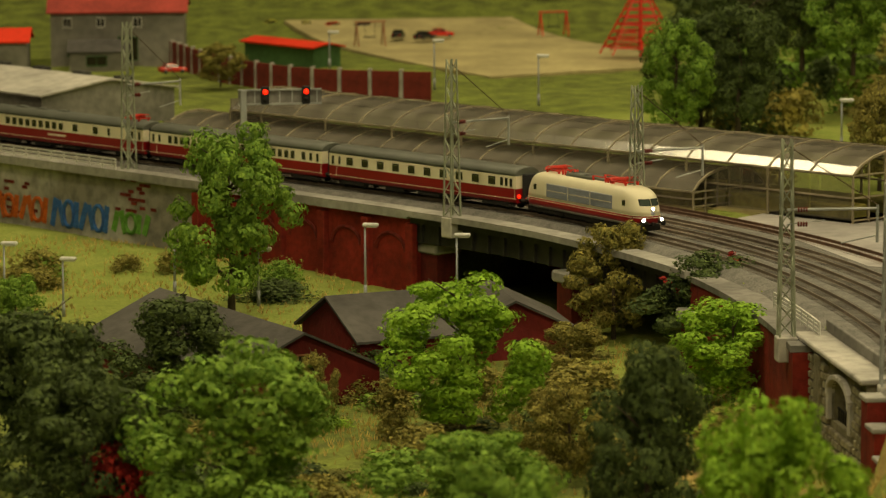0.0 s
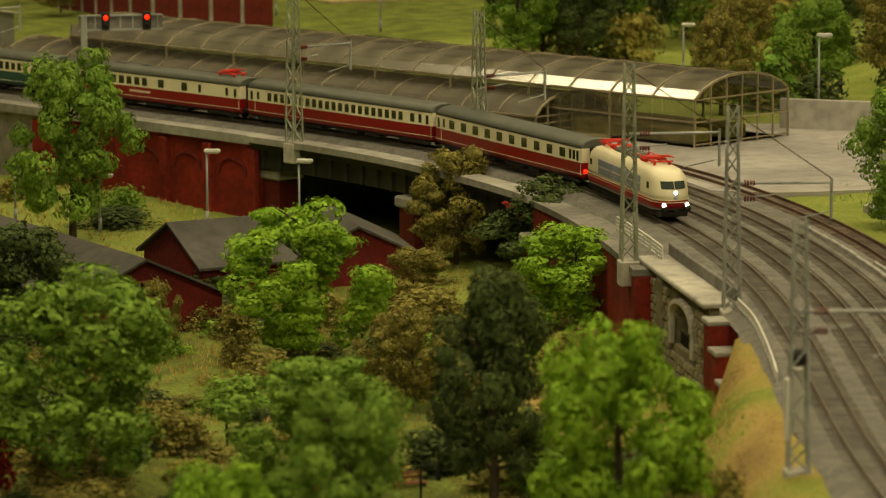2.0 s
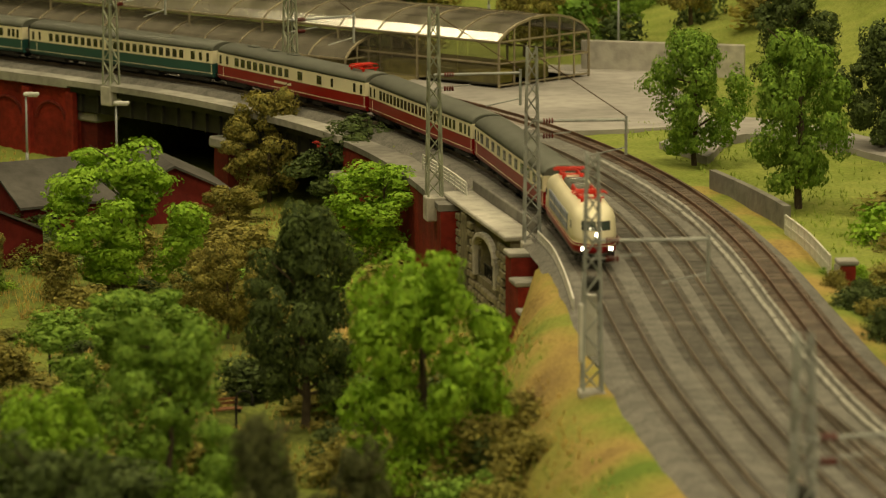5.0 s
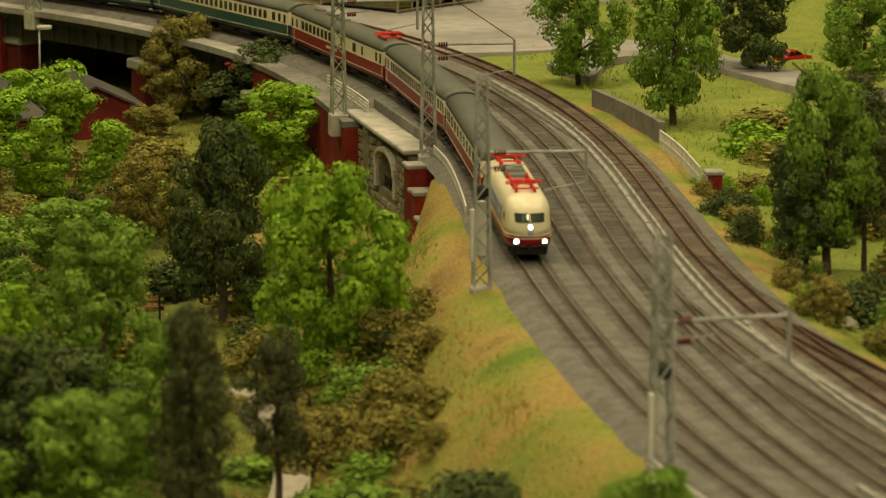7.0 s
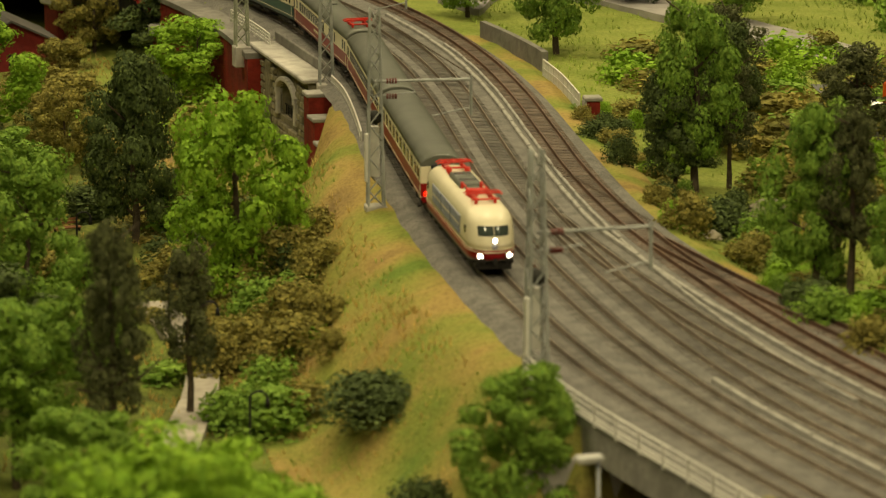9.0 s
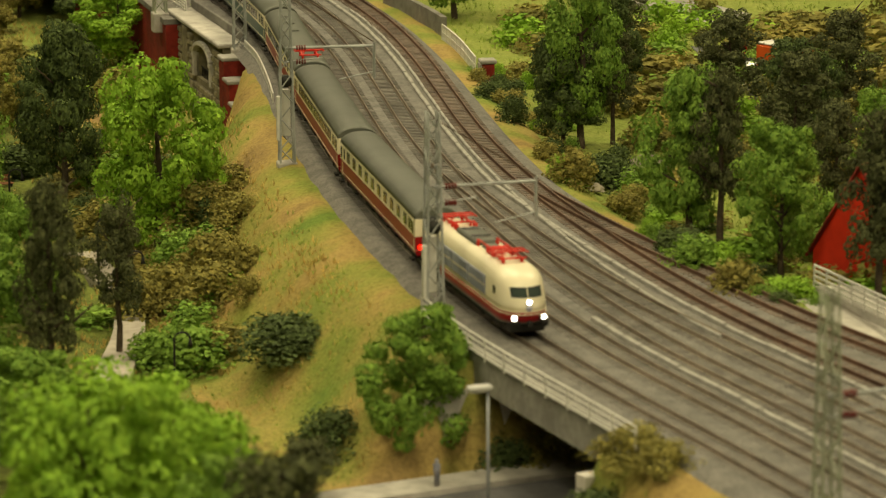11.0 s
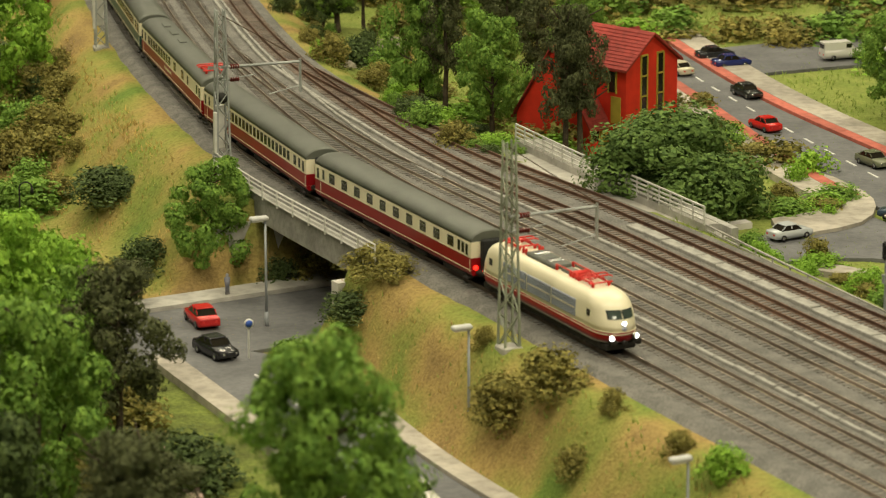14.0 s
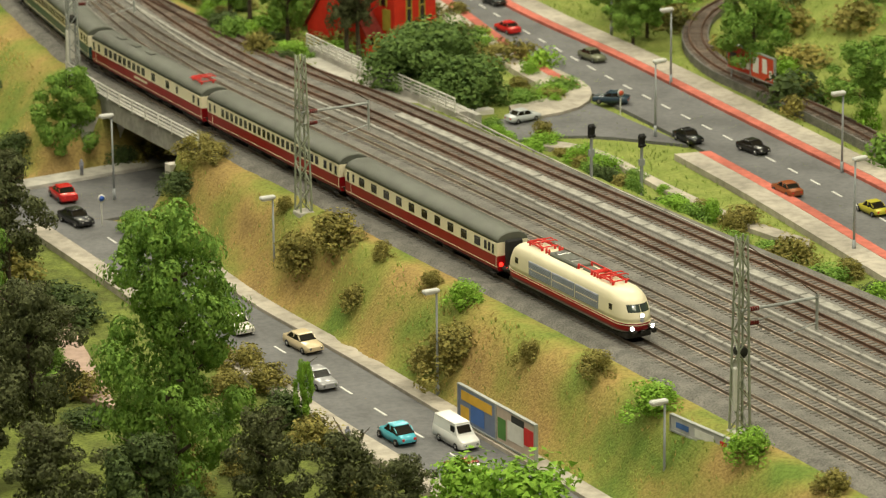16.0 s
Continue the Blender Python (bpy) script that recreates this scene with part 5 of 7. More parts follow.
def bus(x, y, z, yaw):
    t = thing("van", "orange delivery van with a white roof, parked", "van", Matrix.Translation((x, y, z)) @ Matrix.Rotation(radians(yaw), 4, "Z"), "vehicles on the roads")
    Build().box(-0.030, -0.011, 0.004, 0.030, 0.011, 0.031, None, 0.002).part("body", car_paint((0.75, 0.12, 0.03)), t)
    Build().box(-0.029, -0.0105, 0.031, 0.029, 0.0105, 0.0325, None, 0.0006).part("roof", M["white_metal"], t)
    Build().box(0.0296, -0.009, 0.018, 0.0306, 0.009, 0.027, None, 0.0004).part("windscreen", M["window"], t)
    for sy in (-1, 1):
        Build().box(0.016, sy * 0.0108 - 0.0004, 0.018, 0.026, sy * 0.0108 + 0.0004, 0.027).part("side_window", M["window"], t)
        for wx in (-0.019, 0.019):
            Build().tube((wx, sy * 0.0105 - 0.0012, 0.0045), (wx, sy * 0.0105 + 0.0012, 0.0045), 0.0045, n=12).part("wheel", M["rubber"], t)


bus(0.848, 3.515, -0.016, -60)
drape("park_road", [(0.80, 3.42), (0.795, 3.55), (0.80, 3.72)], [(0.95, 3.38), (0.95, 3.55), (0.90, 3.74)], -0.016, M["asphalt"], "grey asphalt parking place in the park", 0.012)


# ---- street lamps ----
def street_lamp(x, y, z, high, yaw, label="grey street lamp with a flat head on a slim pole"):
    t = thing("street_lamp", label, "street lamp", Matrix.Translation((x, y, z)) @ Matrix.Rotation(radians(yaw), 4, "Z"), "street lamps")
    Build().tube((0, 0, -0.004), (0, 0, high), 0.0014, 0.0010, n=8).part("pole", M["lamp_pole"], t)
    Build().tube((0, 0, -0.004), (0, 0, 0.012), 0.0020, 0.0018, n=8).part("pole_foot", M["lamp_pole"], t)
    Build().box(-0.014, -0.0032, high - 0.001, 0.0025, 0.0032, high + 0.0028, None, 0.0011).part("lamp_head", M["lamp_head"], t, "pale grey lamp head")
    Build().box(-0.0125, -0.0024, high - 0.0018, -0.002, 0.0024, high - 0.0009, None, 0.0003).part("diffuser", M["white_metal"], t)


for row in [(0.349, 2.297, STREET, 0.093, 10), (0.440, 1.924, STREET, 0.094, 12), (0.505, 1.550, STREET, 0.101, 12), (0.608, 1.21, STREET, 0.095, 12),
            (0.931, 2.187, ROAD, 0.083, 200), (1.07, 1.985, ROAD, 0.086, 10), (0.975, 1.71, ROAD, 0.093, 200), (1.022, 2.40, ROAD, 0.088, 10), (1.035, 2.66, ROAD, 0.085, 10),
            (-0.078, 4.752, -0.086, 0.073, 170), (0.016, 4.66, LOW, 0.083, 170), (-0.276, 4.79, -0.087, 0.064, 170), (-0.186, 4.728, -0.088, 0.054, 170),
            (-0.379, 4.675, -0.09, 0.054, 170), (-0.431, 4.62, -0.09, 0.077, 170),
            (0.302, 5.76, 0.0, 0.052, 180), (0.466, 5.36, 0.0, 0.055, 180), (-0.02, 6.17, 0.0, 0.064, 180), (0.12, 5.93, 0.0, 0.062, 180), (-0.178, 6.52, 0.0, 0.05, 180), (0.56, 4.86, -0.01, 0.10, 180)]:
    street_lamp(*row)


# ---- greenhouses ----
def greenhouse(front_a, front_b, length, eave, rise, label):
    """A long glass house with an arched roof of panes between glazing bars; front_a to front_b is its open-looking gable."""
    a, b = Vector((*front_a, 0)), Vector((*front_b, 0))
    w = (b - a).length
    m = Matrix.Translation(a) @ Matrix.Rotation(math.atan2((b - a).y, (b - a).x), 4, "Z")
    g = thing("greenhouse", label, "greenhouse", m, "greenhouses")
    arc = [(w * (0.5 - 0.5 * math.cos(math.pi * (0.12 + 0.76 * k / 8)) / math.cos(math.pi * 0.12)), eave + rise * (math.sin(math.pi * (0.12 + 0.76 * k / 8)) - math.sin(math.pi * 0.12)) / (1 - math.sin(math.pi * 0.12))) for k in range(9)]
    n = max(6, int(length / 0.055))
    st = length / n
    pane = {}
    for k in range(8):
        (y0, z0), (y1, z1) = arc[k], arc[k + 1]
        me = Build().add([(y0, 0.0008, z0), (y1, 0.0008, z1), (y1, st - 0.0008, z1), (y0, st - 0.0008, z0), (y0, 0.0008, z0 - 0.0006), (y1, 0.0008, z1 - 0.0006), (y1, st - 0.0008, z1 - 0.0006), (y0, st - 0.0008, z0 - 0.0006)],
                         [(0, 1, 2, 3), (7, 6, 5, 4), (0, 4, 5, 1), (1, 5, 6, 2), (2, 6, 7, 3), (3, 7, 4, 0)]).mesh("pane", M["glass_roof"])
        for j in range(n):
            piece("pane", me, g, Matrix.Translation((random.uniform(-0.0003, 0.0003), j * st, random.uniform(-0.0003, 0.0003))) @ Matrix.Rotation(random.uniform(-0.004, 0.004), 4, "Y"))
    for j in range(n + 1):
        r = 0.0012 if j in (0, n) else 0.0007
        Build().loft([[(p[0], j * st - r, p[1] + 0.0004 - r), (p[0], j * st + r, p[1] + 0.0004 - r), (p[0], j * st + r, p[1] + 0.0004 + r), (p[0], j * st - r, p[1] + 0.0004 + r)] for p in arc], smooth=False).part("roof_bar", M["glaze_frame"], g)
        for x in (0, w):
            if j % 2 == 0 or j == n:
                Build().box(x - 0.001, j * st - 0.001, -0.012, x + 0.001, j * st + 0.001, eave).part("post", M["glaze_frame"], g)
    for x, z in ((0, eave), (w, eave), (0, eave * 0.5), (w, eave * 0.5), (w / 2, eave + rise)):
        Build().box(x - 0.0009, 0, z - 0.0009, x + 0.0009, length, z + 0.0009).part("long_bar", M["glaze_frame"], g)
    Build().box(0, length - 0.002, -0.01, w, length, eave + rise * 0.6).part("back_wall", M["glass_roof"], g)
    for k in range(1, 6):
        x = w * k / 6
        top = float(np.interp(x, [p[0] for p in arc], [p[1] for p in arc]))
        Build().box(x - 0.0008, -0.0008, -0.012, x + 0.0008, 0.0008, top).part("mullion", M["glaze_frame"], g)
    for z in (eave, eave * 0.5, 0.0):
        Build().box(0, -0.0008, z - 0.0008, w, 0.0008, z + 0.0008).part("transom", M["glaze_frame"], g)
    side = Build().add([(0, 0.001, 0.0), (0, st - 0.001, 0.0), (0, st - 0.001, eave - 0.001), (0, 0.001, eave - 0.001), (0.0006, 0.001, 0.0), (0.0006, st - 0.001, 0.0), (0.0006, st - 0.001, eave - 0.001), (0.0006, 0.001, eave - 0.001)], [(3, 2, 1, 0), (4, 5, 6, 7), (0, 1, 5, 4), (1, 2, 6, 5), (2, 3, 7, 6), (3, 0, 4, 7)]).mesh("side_pane", M["clear_glass"])
    for j in range(n):
        for x in (-0.0003, w - 0.0003):
            piece("side_pane", side, g, Matrix.Translation((x, j * st, 0)))
    Build().box(0.002, 0.002, -0.014, w - 0.002, length - 0.004, -0.003).part("floor_slab", M["sand"], g, "pale earth floor")
    for x, c in ((w * 0.3, "olive"), (w * 0.7, "olive")):
        bl = Build().box(x - 0.014, 0.03, -0.012, x + 0.014, length - 0.05, 0.010, None, 0.002)
        bl.part("planting_bed", M["wood"] if c != "olive" else LEAF["o"], g, "bed of yellow-green plants")
    return g


greenhouse((0.411, 4.668), (0.516, 4.765), 0.98, 0.045, 0.022, "long glass greenhouse with an arched grey roof beside the tracks")
greenhouse((0.259, 4.791), (0.338, 4.864), 0.88, 0.015, 0.022, "long glass greenhouse with a low arched grey roof")
tagged(Build().box(-0.09, -0.003, -0.02, 0.09, 0.003, 0.028, None, 0.001).part("yard_wall", M["concrete"], m=Matrix.Translation((0.60, 4.80, 0)) @ Matrix.Rotation(radians(-22), 4, "Z")), "grey concrete wall beside the yard", "wall", kind="structure")


# ---- buildings ----
def gable_house(name, label, cat, origin, ang, lx, ly, z0, eave, ridge, wall, roof, over=0.004, windows=(), along_x=True):
    """A house with a pitched roof: corner at origin, lx along ang, ly across it; the ridge runs along x."""
    h = thing(name, label, cat, Matrix.Translation((*origin, 0)) @ Matrix.Rotation(radians(ang), 4, "Z"))
    mid = ly / 2
    v = [(0, 0, z0), (0, ly, z0), (0, ly, eave), (0, mid, ridge), (0, 0, eave)]
    b = Build()
    b.add(v + [(lx, y, z) for _, y, z in v], [(0, 1, 2, 3, 4)[::-1], (5, 6, 7, 8, 9), (0, 4, 9, 5)[::-1], (1, 6, 7, 2)[::-1], (0, 5, 6, 1)[::-1]])
    b.part("wall", wall, h)
    for s in (0, 1):
        y0, y1 = (-over, mid) if s == 0 else (ly + over, mid)
        slope = (ridge - eave) / mid
        ze = eave - slope * over
        q = [(-over, y0, ze), (lx + over, y0, ze), (lx + over, y1, ridge), (-over, y1, ridge)]
        f = [(0, 1, 2, 3), (7, 6, 5, 4), (0, 4, 5, 1), (1, 5, 6, 2), (2, 6, 7, 3), (3, 7, 4, 0)]
        if s:
            f = [tuple(reversed(k)) for k in f]
        Build().add([(x, y, z + 0.003) for x, y, z in q] + [(x, y, z + 0.0006) for x, y, z in q], f).part("roof", roof, h)
    for face, u, z, w, hh, frame_m in windows:
        # face: 0 front (y = 0), 1 gable (x = 0), 2 gable (x = lx)
        fm = {0: Matrix.Translation((u, 0, z)), 1: Matrix.Translation((0, u, z)) @ Matrix.Rotation(radians(-90), 4, "Z"), 2: Matrix.Translation((lx, u, z)) @ Matrix.Rotation(radians(90), 4, "Z")}[face]
        wi = Build().box(-w / 2, -0.0006, 0, w / 2, 0.001, hh).part("window", M["window"], h, m=fm)
        for bx in ((-w / 2 - 0.0008, -0.0011, -0.0008, -w / 2 + 0.0004, 0.001, hh + 0.0008), (w / 2 - 0.0004, -0.0011, -0.0008, w / 2 + 0.0008, 0.001, hh + 0.0008),
                   (-w / 2, -0.0011, -0.0008, w / 2, 0.001, 0.0006), (-w / 2, -0.0011, hh - 0.0006, w / 2, 0.001, hh + 0.0008), (-0.0004, -0.001, 0, 0.0004, 0.001, hh)):
            Build().box(*bx).part("frame", frame_m, wi)
    return h


M["yellow_frame"] = mat("yellow_frame", (0.42, 0.34, 0.05), 0.6, var=0.15)
M["grey_plaster"] = mat("grey_plaster", (0.23, 0.22, 0.19), 0.85, var=0.25, scale=70, bump=0.2)
M["green_paint"] = mat("green_paint", (0.06, 0.14, 0.05), 0.6, var=0.2)
gable_house("shed", "dark red timber shed with a grey felt roof", "shed", (-0.071, 4.318), 27, 0.135, 0.127, LOW - 0.01, -0.064, -0.033, M["shed_red"], M["roof_felt"], 0.006,
            [(0, 0.03, -0.086, 0.010, 0.012, M["black"]), (0, 0.06, -0.093, 0.012, 0.022, M["black"])])
gable_house("shed", "long dark red shed with a grey felt roof among trees", "shed", (-0.050, 4.175), 118, 0.30, 0.15, LOW - 0.01, -0.064, -0.030, M["shed_red"], M["roof_felt"], 0.007,
            [(1, 0.070, -0.062, 0.018, 0.014, M["wood"])])
gable_house("shed", "dark red shed with a low felt roof beside the viaduct", "shed", (0.125, 4.40), 100, 0.13, 0.11, LOW - 0.01, -0.066, -0.040, M["shed_red"], M["roof_felt"], 0.006, [(1, 0.05, -0.09, 0.014, 0.014, M["black"])])

gable_house("shed", "small orange-brown garden shed with a red roof", "shed", (1.035, 3.335), 12, 0.05, 0.04, -0.03, 0.008, 0.022, M["wood"], M["red_house"], 0.004, [(0, 0.025, -0.014, 0.01, 0.012, M["white_metal"])])
gable_house("shed", "garden shed with a bright red pitched roof", "shed", (1.107, 3.354), -8, 0.06, 0.045, -0.03, 0.006, 0.026, M["sand"], M["red_house"], 0.005, [(0, 0.03, -0.014, 0.012, 0.012, M["white_metal"])])


def red_house():
    ang = math.degrees(math.atan2(0.043, 0.063))
    h = thing("house", "bright red house with a red tile roof and tall yellow-framed windows", "house", Matrix.Translation((0.757, 2.639, 0)) @ Matrix.Rotation(radians(ang), 4, "Z"))
    z0 = -0.04
    # tower with its gable to the front: ridge runs back
    W, D, e, r = 0.076, 0.075, 0.050, 0.078
    v = [(0, 0, z0), (W, 0, z0), (W, 0, e), (W / 2, 0, r), (0, 0, e)]
    Build().add(v + [(x, D, z) for x, _, z in v], [(0, 1, 2, 3, 4), (9, 8, 7, 6, 5), (0, 4, 9, 5), (1, 6, 7, 2)]).part("tower_wall", M["red_house"], h)

    def slab(name, q, material, flip=False):
        f = [(0, 1, 2, 3), (7, 6, 5, 4), (0, 4, 5, 1), (1, 5, 6, 2), (2, 6, 7, 3), (3, 7, 4, 0)]
        ob = Build().add([(x, y, z + 0.003) for x, y, z in q] + [(x, y, z + 0.0006) for x, y, z in q], [tuple(reversed(k)) for k in f] if flip else f).part(name, material, h)
        return ob

    def tiled(q, rows):
        """Roof slab with a raised edge for each course of tiles."""
        ob = slab("roof", q, M["roof_tile"])
        a, b, c, d = [Vector(p) for p in q]
        bl = Build()
        for k in range(1, rows):
            u = k / rows
            p0, p1 = a.lerp(d, u), b.lerp(c, u)
            bl.tube(p0 + Vector((0, 0, 0.0031)), p1 + Vector((0, 0, 0.0031)), 0.0006, n=4, caps=False)
        bl.part("tile_course", M["roof_tile"], ob)

    o = 0.004
    sl = (r - e) / (W / 2)
    tiled([(-o, -o, e - sl * o), (-o, D, e - sl * o), (W / 2, D, r), (W / 2, -o, r)], 12)
    tiled([(W + o, D, e - sl * o), (W + o, -o, e - sl * o), (W / 2, -o, r), (W / 2, D, r)], 12)
    # main wing across the back, with low eaves
    x0, x1, y0, y1, el, rl = -0.026, 0.096, 0.022, 0.116, -0.004, 0.066
    ym = (y0 + y1) / 2
    v = [(x0, y0, z0), (x0, y1, z0), (x0, y1, el), (x0, ym, rl), (x0, y0, el)]
    Build().add(v + [(x1, y, z) for _, y, z in v], [(4, 3, 2, 1, 0), (5, 6, 7, 8, 9), (5, 9, 4, 0), (2, 7, 6, 1)]).part("wing_wall", M["red_house"], h)
    s2 = (rl - el) / (ym - y0)
    tiled([(x0 - o, y0 - o, el - s2 * o), (x1 + o, y0 - o, el - s2 * o), (x1 + o, ym, rl), (x0 - o, ym, rl)], 20)
    tiled([(x1 + o, y1 + o, el - s2 * o), (x0 - o, y1 + o, el - s2 * o), (x0 - o, ym, rl), (x1 + o, ym, rl)], 20)
    # two tall windows of four lights each
    for cx_ in (0.026, 0.050):
        wi = Build().box(cx_ - 0.0042, -0.0006, -0.018, cx_ + 0.0042, 0.002, 0.060).part("window", M["window"], h, "tall window of four lights")
        for z in (-0.018, 0.001, 0.0205, 0.040, 0.060):
            Build().box(cx_ - 0.005, -0.0014, z - 0.0008, cx_ + 0.005, 0.001, z + 0.0008).part("bar", M["yellow_frame"], wi)
        for dx in (-0.0046, 0.0046):
            Build().box(cx_ + dx - 0.0007, -0.0014, -0.018, cx_ + dx + 0.0007, 0.001, 0.060).part("bar", M["yellow_frame"], wi)
    # side window, shutter and small window
    wi = Build().box(-0.0006, 0.012, 0.026, 0.001, 0.021, 0.046).part("window", M["window"], h)
    for y in (0.0116, 0.0214):
        Build().box(-0.0014, y - 0.0007, 0.025, 0.001, y + 0.0007, 0.047).part("bar", M["yellow_frame"], wi)
    Build().box(-0.0010, 0.006, -0.004, 0.001, 0.018, 0.022).part("shutter", M["yellow_frame"], h, "yellow-green panel")
    wi = Build().box(-0.024, y0 - 0.0006, -0.020, -0.014, y0 + 0.001, -0.006).part("window", M["window"], h)
    for x in (-0.0245, -0.0135):
        Build().box(x - 0.0007, y0 - 0.0014, -0.021, x + 0.0007, y0 + 0.001, -0.005).part("bar", M["yellow_frame"], wi)
    Build().box(-0.011, y0 - 0.0012, -0.032, -0.002, y0 + 0.001, -0.004).part("door", M["yellow_frame"], h, "yellow-green door")


red_house()


# workshop hall, far buildings, playground
def flat_hall():
    h = thing("workshop_hall", "long low hall with a grey felt roof behind the tracks", "hall", Matrix.Translation((-0.352, 5.80, 0)) @ Matrix.Rotation(radians(128), 4, "Z"))
    v = [(0, 0, -0.02), (0, 0.20, -0.02), (0, 0.20, 0.035), (0, 0.10, 0.050), (0, 0, 0.035)]
    Build().add(v + [(0.7, y, z) for _, y, z in v], [(4, 3, 2, 1, 0), (5, 6, 7, 8, 9), (0, 5, 9, 4), (1, 2, 7, 6)]).part("wall", M["concrete_dark"], h)
    for y0, z0, y1, z1 in ((-0.006, 0.034, 0.10, 0.050), (0.10, 0.050, 0.206, 0.034)):
        q = [(-0.006, y0, z0), (0.706, y0, z0), (0.706, y1, z1), (-0.006, y1, z1)]
        Build().add([(x, y, z + 0.003) for x, y, z in q] + [(x, y, z + 0.0005) for x, y, z in q], [(0, 3, 2, 1), (4, 5, 6, 7), (0, 1, 5, 4), (1, 2, 6, 5), (2, 3, 7, 6), (3, 0, 4, 7)]).part("roof", M["concrete"], h, "grey felt roof")
    for k in range(6):
        Build().box(0.05 + k * 0.1, 0.03, 0.040, 0.075 + k * 0.1, 0.045, 0.048, None, 0.001).part("skylight", M["girder"], h)


flat_hall()
gable_house("workshop", "grey brick workshop with a red-brown roof", "house", (-0.60, 6.62), 3, 0.20, 0.16, -0.01, 0.075, 0.115, M["grey_plaster"], M["roof_tile"], 0.006,
            [(0, 0.025, 0.052, 0.012, 0.014, M["white_metal"]), (0, 0.075, 0.052, 0.012, 0.014, M["white_metal"]), (0, 0.13, 0.052, 0.012, 0.014, M["white_metal"]), (0, 0.035, 0.008, 0.02, 0.02, M["green_paint"]), (0, 0.115, 0.002, 0.03, 0.035, M["green_paint"])])
gable_house("annex", "small grey annex with a green-trimmed roof", "house", (-0.565, 6.55), 3, 0.085, 0.06, -0.01, 0.02, 0.034, M["grey_plaster"], M["roof_felt"], 0.004, [(0, 0.04, 0.0, 0.03, 0.014, M["green_paint"])])
gable_house("kiosk", "red flat-roofed kiosk with green sides", "kiosk", (-0.315, 6.72), -52, 0.18, 0.05, -0.01, 0.022, 0.027, M["green_paint"], M["red_house"], 0.006)
gable_house("garage", "low garage with an orange-red roof", "garage", (-0.80, 6.55), 3, 0.17, 0.10, -0.01, 0.035, 0.05, M["grey_plaster"], M["red_house"], 0.006)


def noise_barrier():
    w = thing("noise_barrier", "red-brown panel wall between pale posts", "wall")
    line = resample(spline([(-0.43, 6.66), (-0.357, 6.43), (-0.27, 6.24), (-0.186, 6.134), (-0.09, 6.09), (0.02, 6.06)], 20), 0.045)
    for p, q in zip(line[:-1], line[1:]):
        d = q - p
        m = Matrix.Translation((p[0], p[1], 0)) @ Matrix.Rotation(math.atan2(d[1], d[0]), 4, "Z")
        L = float(np.hypot(*d))
        Build().box(0.003, -0.002, -0.012, L - 0.003, 0.002, 0.030).part("panel", M["noise_wall"], w, m=m)
        Build().box(-0.0025, -0.003, -0.012, 0.0025, 0.003, 0.033, None, 0.0005).part("post", M["concrete"], w, "pale concrete post", m=m)


noise_barrier()
drape("play_sand", [(-0.28, 7.25), (-0.18, 6.95), (-0.07, 6.66), (0.06, 6.38)], [(0.10, 7.3), (0.22, 7.0), (0.30, 6.8), (0.34, 6.56)], lambda x, y: float(ground_height(x, y, False)) + 0.004, M["sand"], "pale sand of a playground", 0.02)


def climbing_pyramid():
    p = thing("climbing_net", "tall red rope climbing pyramid on sand", "climbing frame", Matrix.Translation((0.288, 6.68, 0.004)))
    top = Vector((0, 0, 0.112))
    n = 8
    base = [Vector((0.062 * math.cos(2 * math.pi * k / n), 0.062 * math.sin(2 * math.pi * k / n), 0)) for k in range(n)]
    Build().tube((0, 0, -0.005), top, 0.002, n=6).part("mast", M["panto"], p)
    for q in base:
        Build().tube(q, top, 0.0013, n=4).part("rope", M["panto"], p)
    for j in range(1, 10):
        u = j / 10
        b = Build()
        for k in range(n):
            b.tube(base[k].lerp(top, u), base[(k + 1) % n].lerp(top, u), 0.0011, n=4, caps=False)
            b.tube(base[k].lerp(top, u), (0, 0, top.z * u), 0.0006, n=3, caps=False)
        b.part("rope_ring", M["panto"], p)


climbing_pyramid()


def swing(x, y, material, label):
    s = thing("swing_frame", label, "swing", Matrix.Translation((x, y, 0.004)) @ Matrix.Rotation(0.3, 4, "Z"))
    for sx in (-0.022, 0.022):
        for sy in (-0.012, 0.012):
            Build().tube((sx, sy, -0.004), (sx, 0, 0.034), 0.0013, n=6).part("leg", M[material], s)
    Build().tube((-0.026, 0, 0.034), (0.026, 0, 0.034), 0.0013, n=6).part("beam", M[material], s)
    for sx in (-0.008, 0.008):
        Build().tube((sx, 0, 0.034), (sx, 0, 0.010), 0.0004, n=4).part("rope", M["black"], s)
    Build().box(-0.010, -0.003, 0.009, 0.010, 0.003, 0.0105).part("seat", M["black"], s)


swing(0.165, 7.10, "panto", "red metal swing frame on sand")
swing(-0.128, 6.90, "wood", "brown wooden climbing frame on sand")


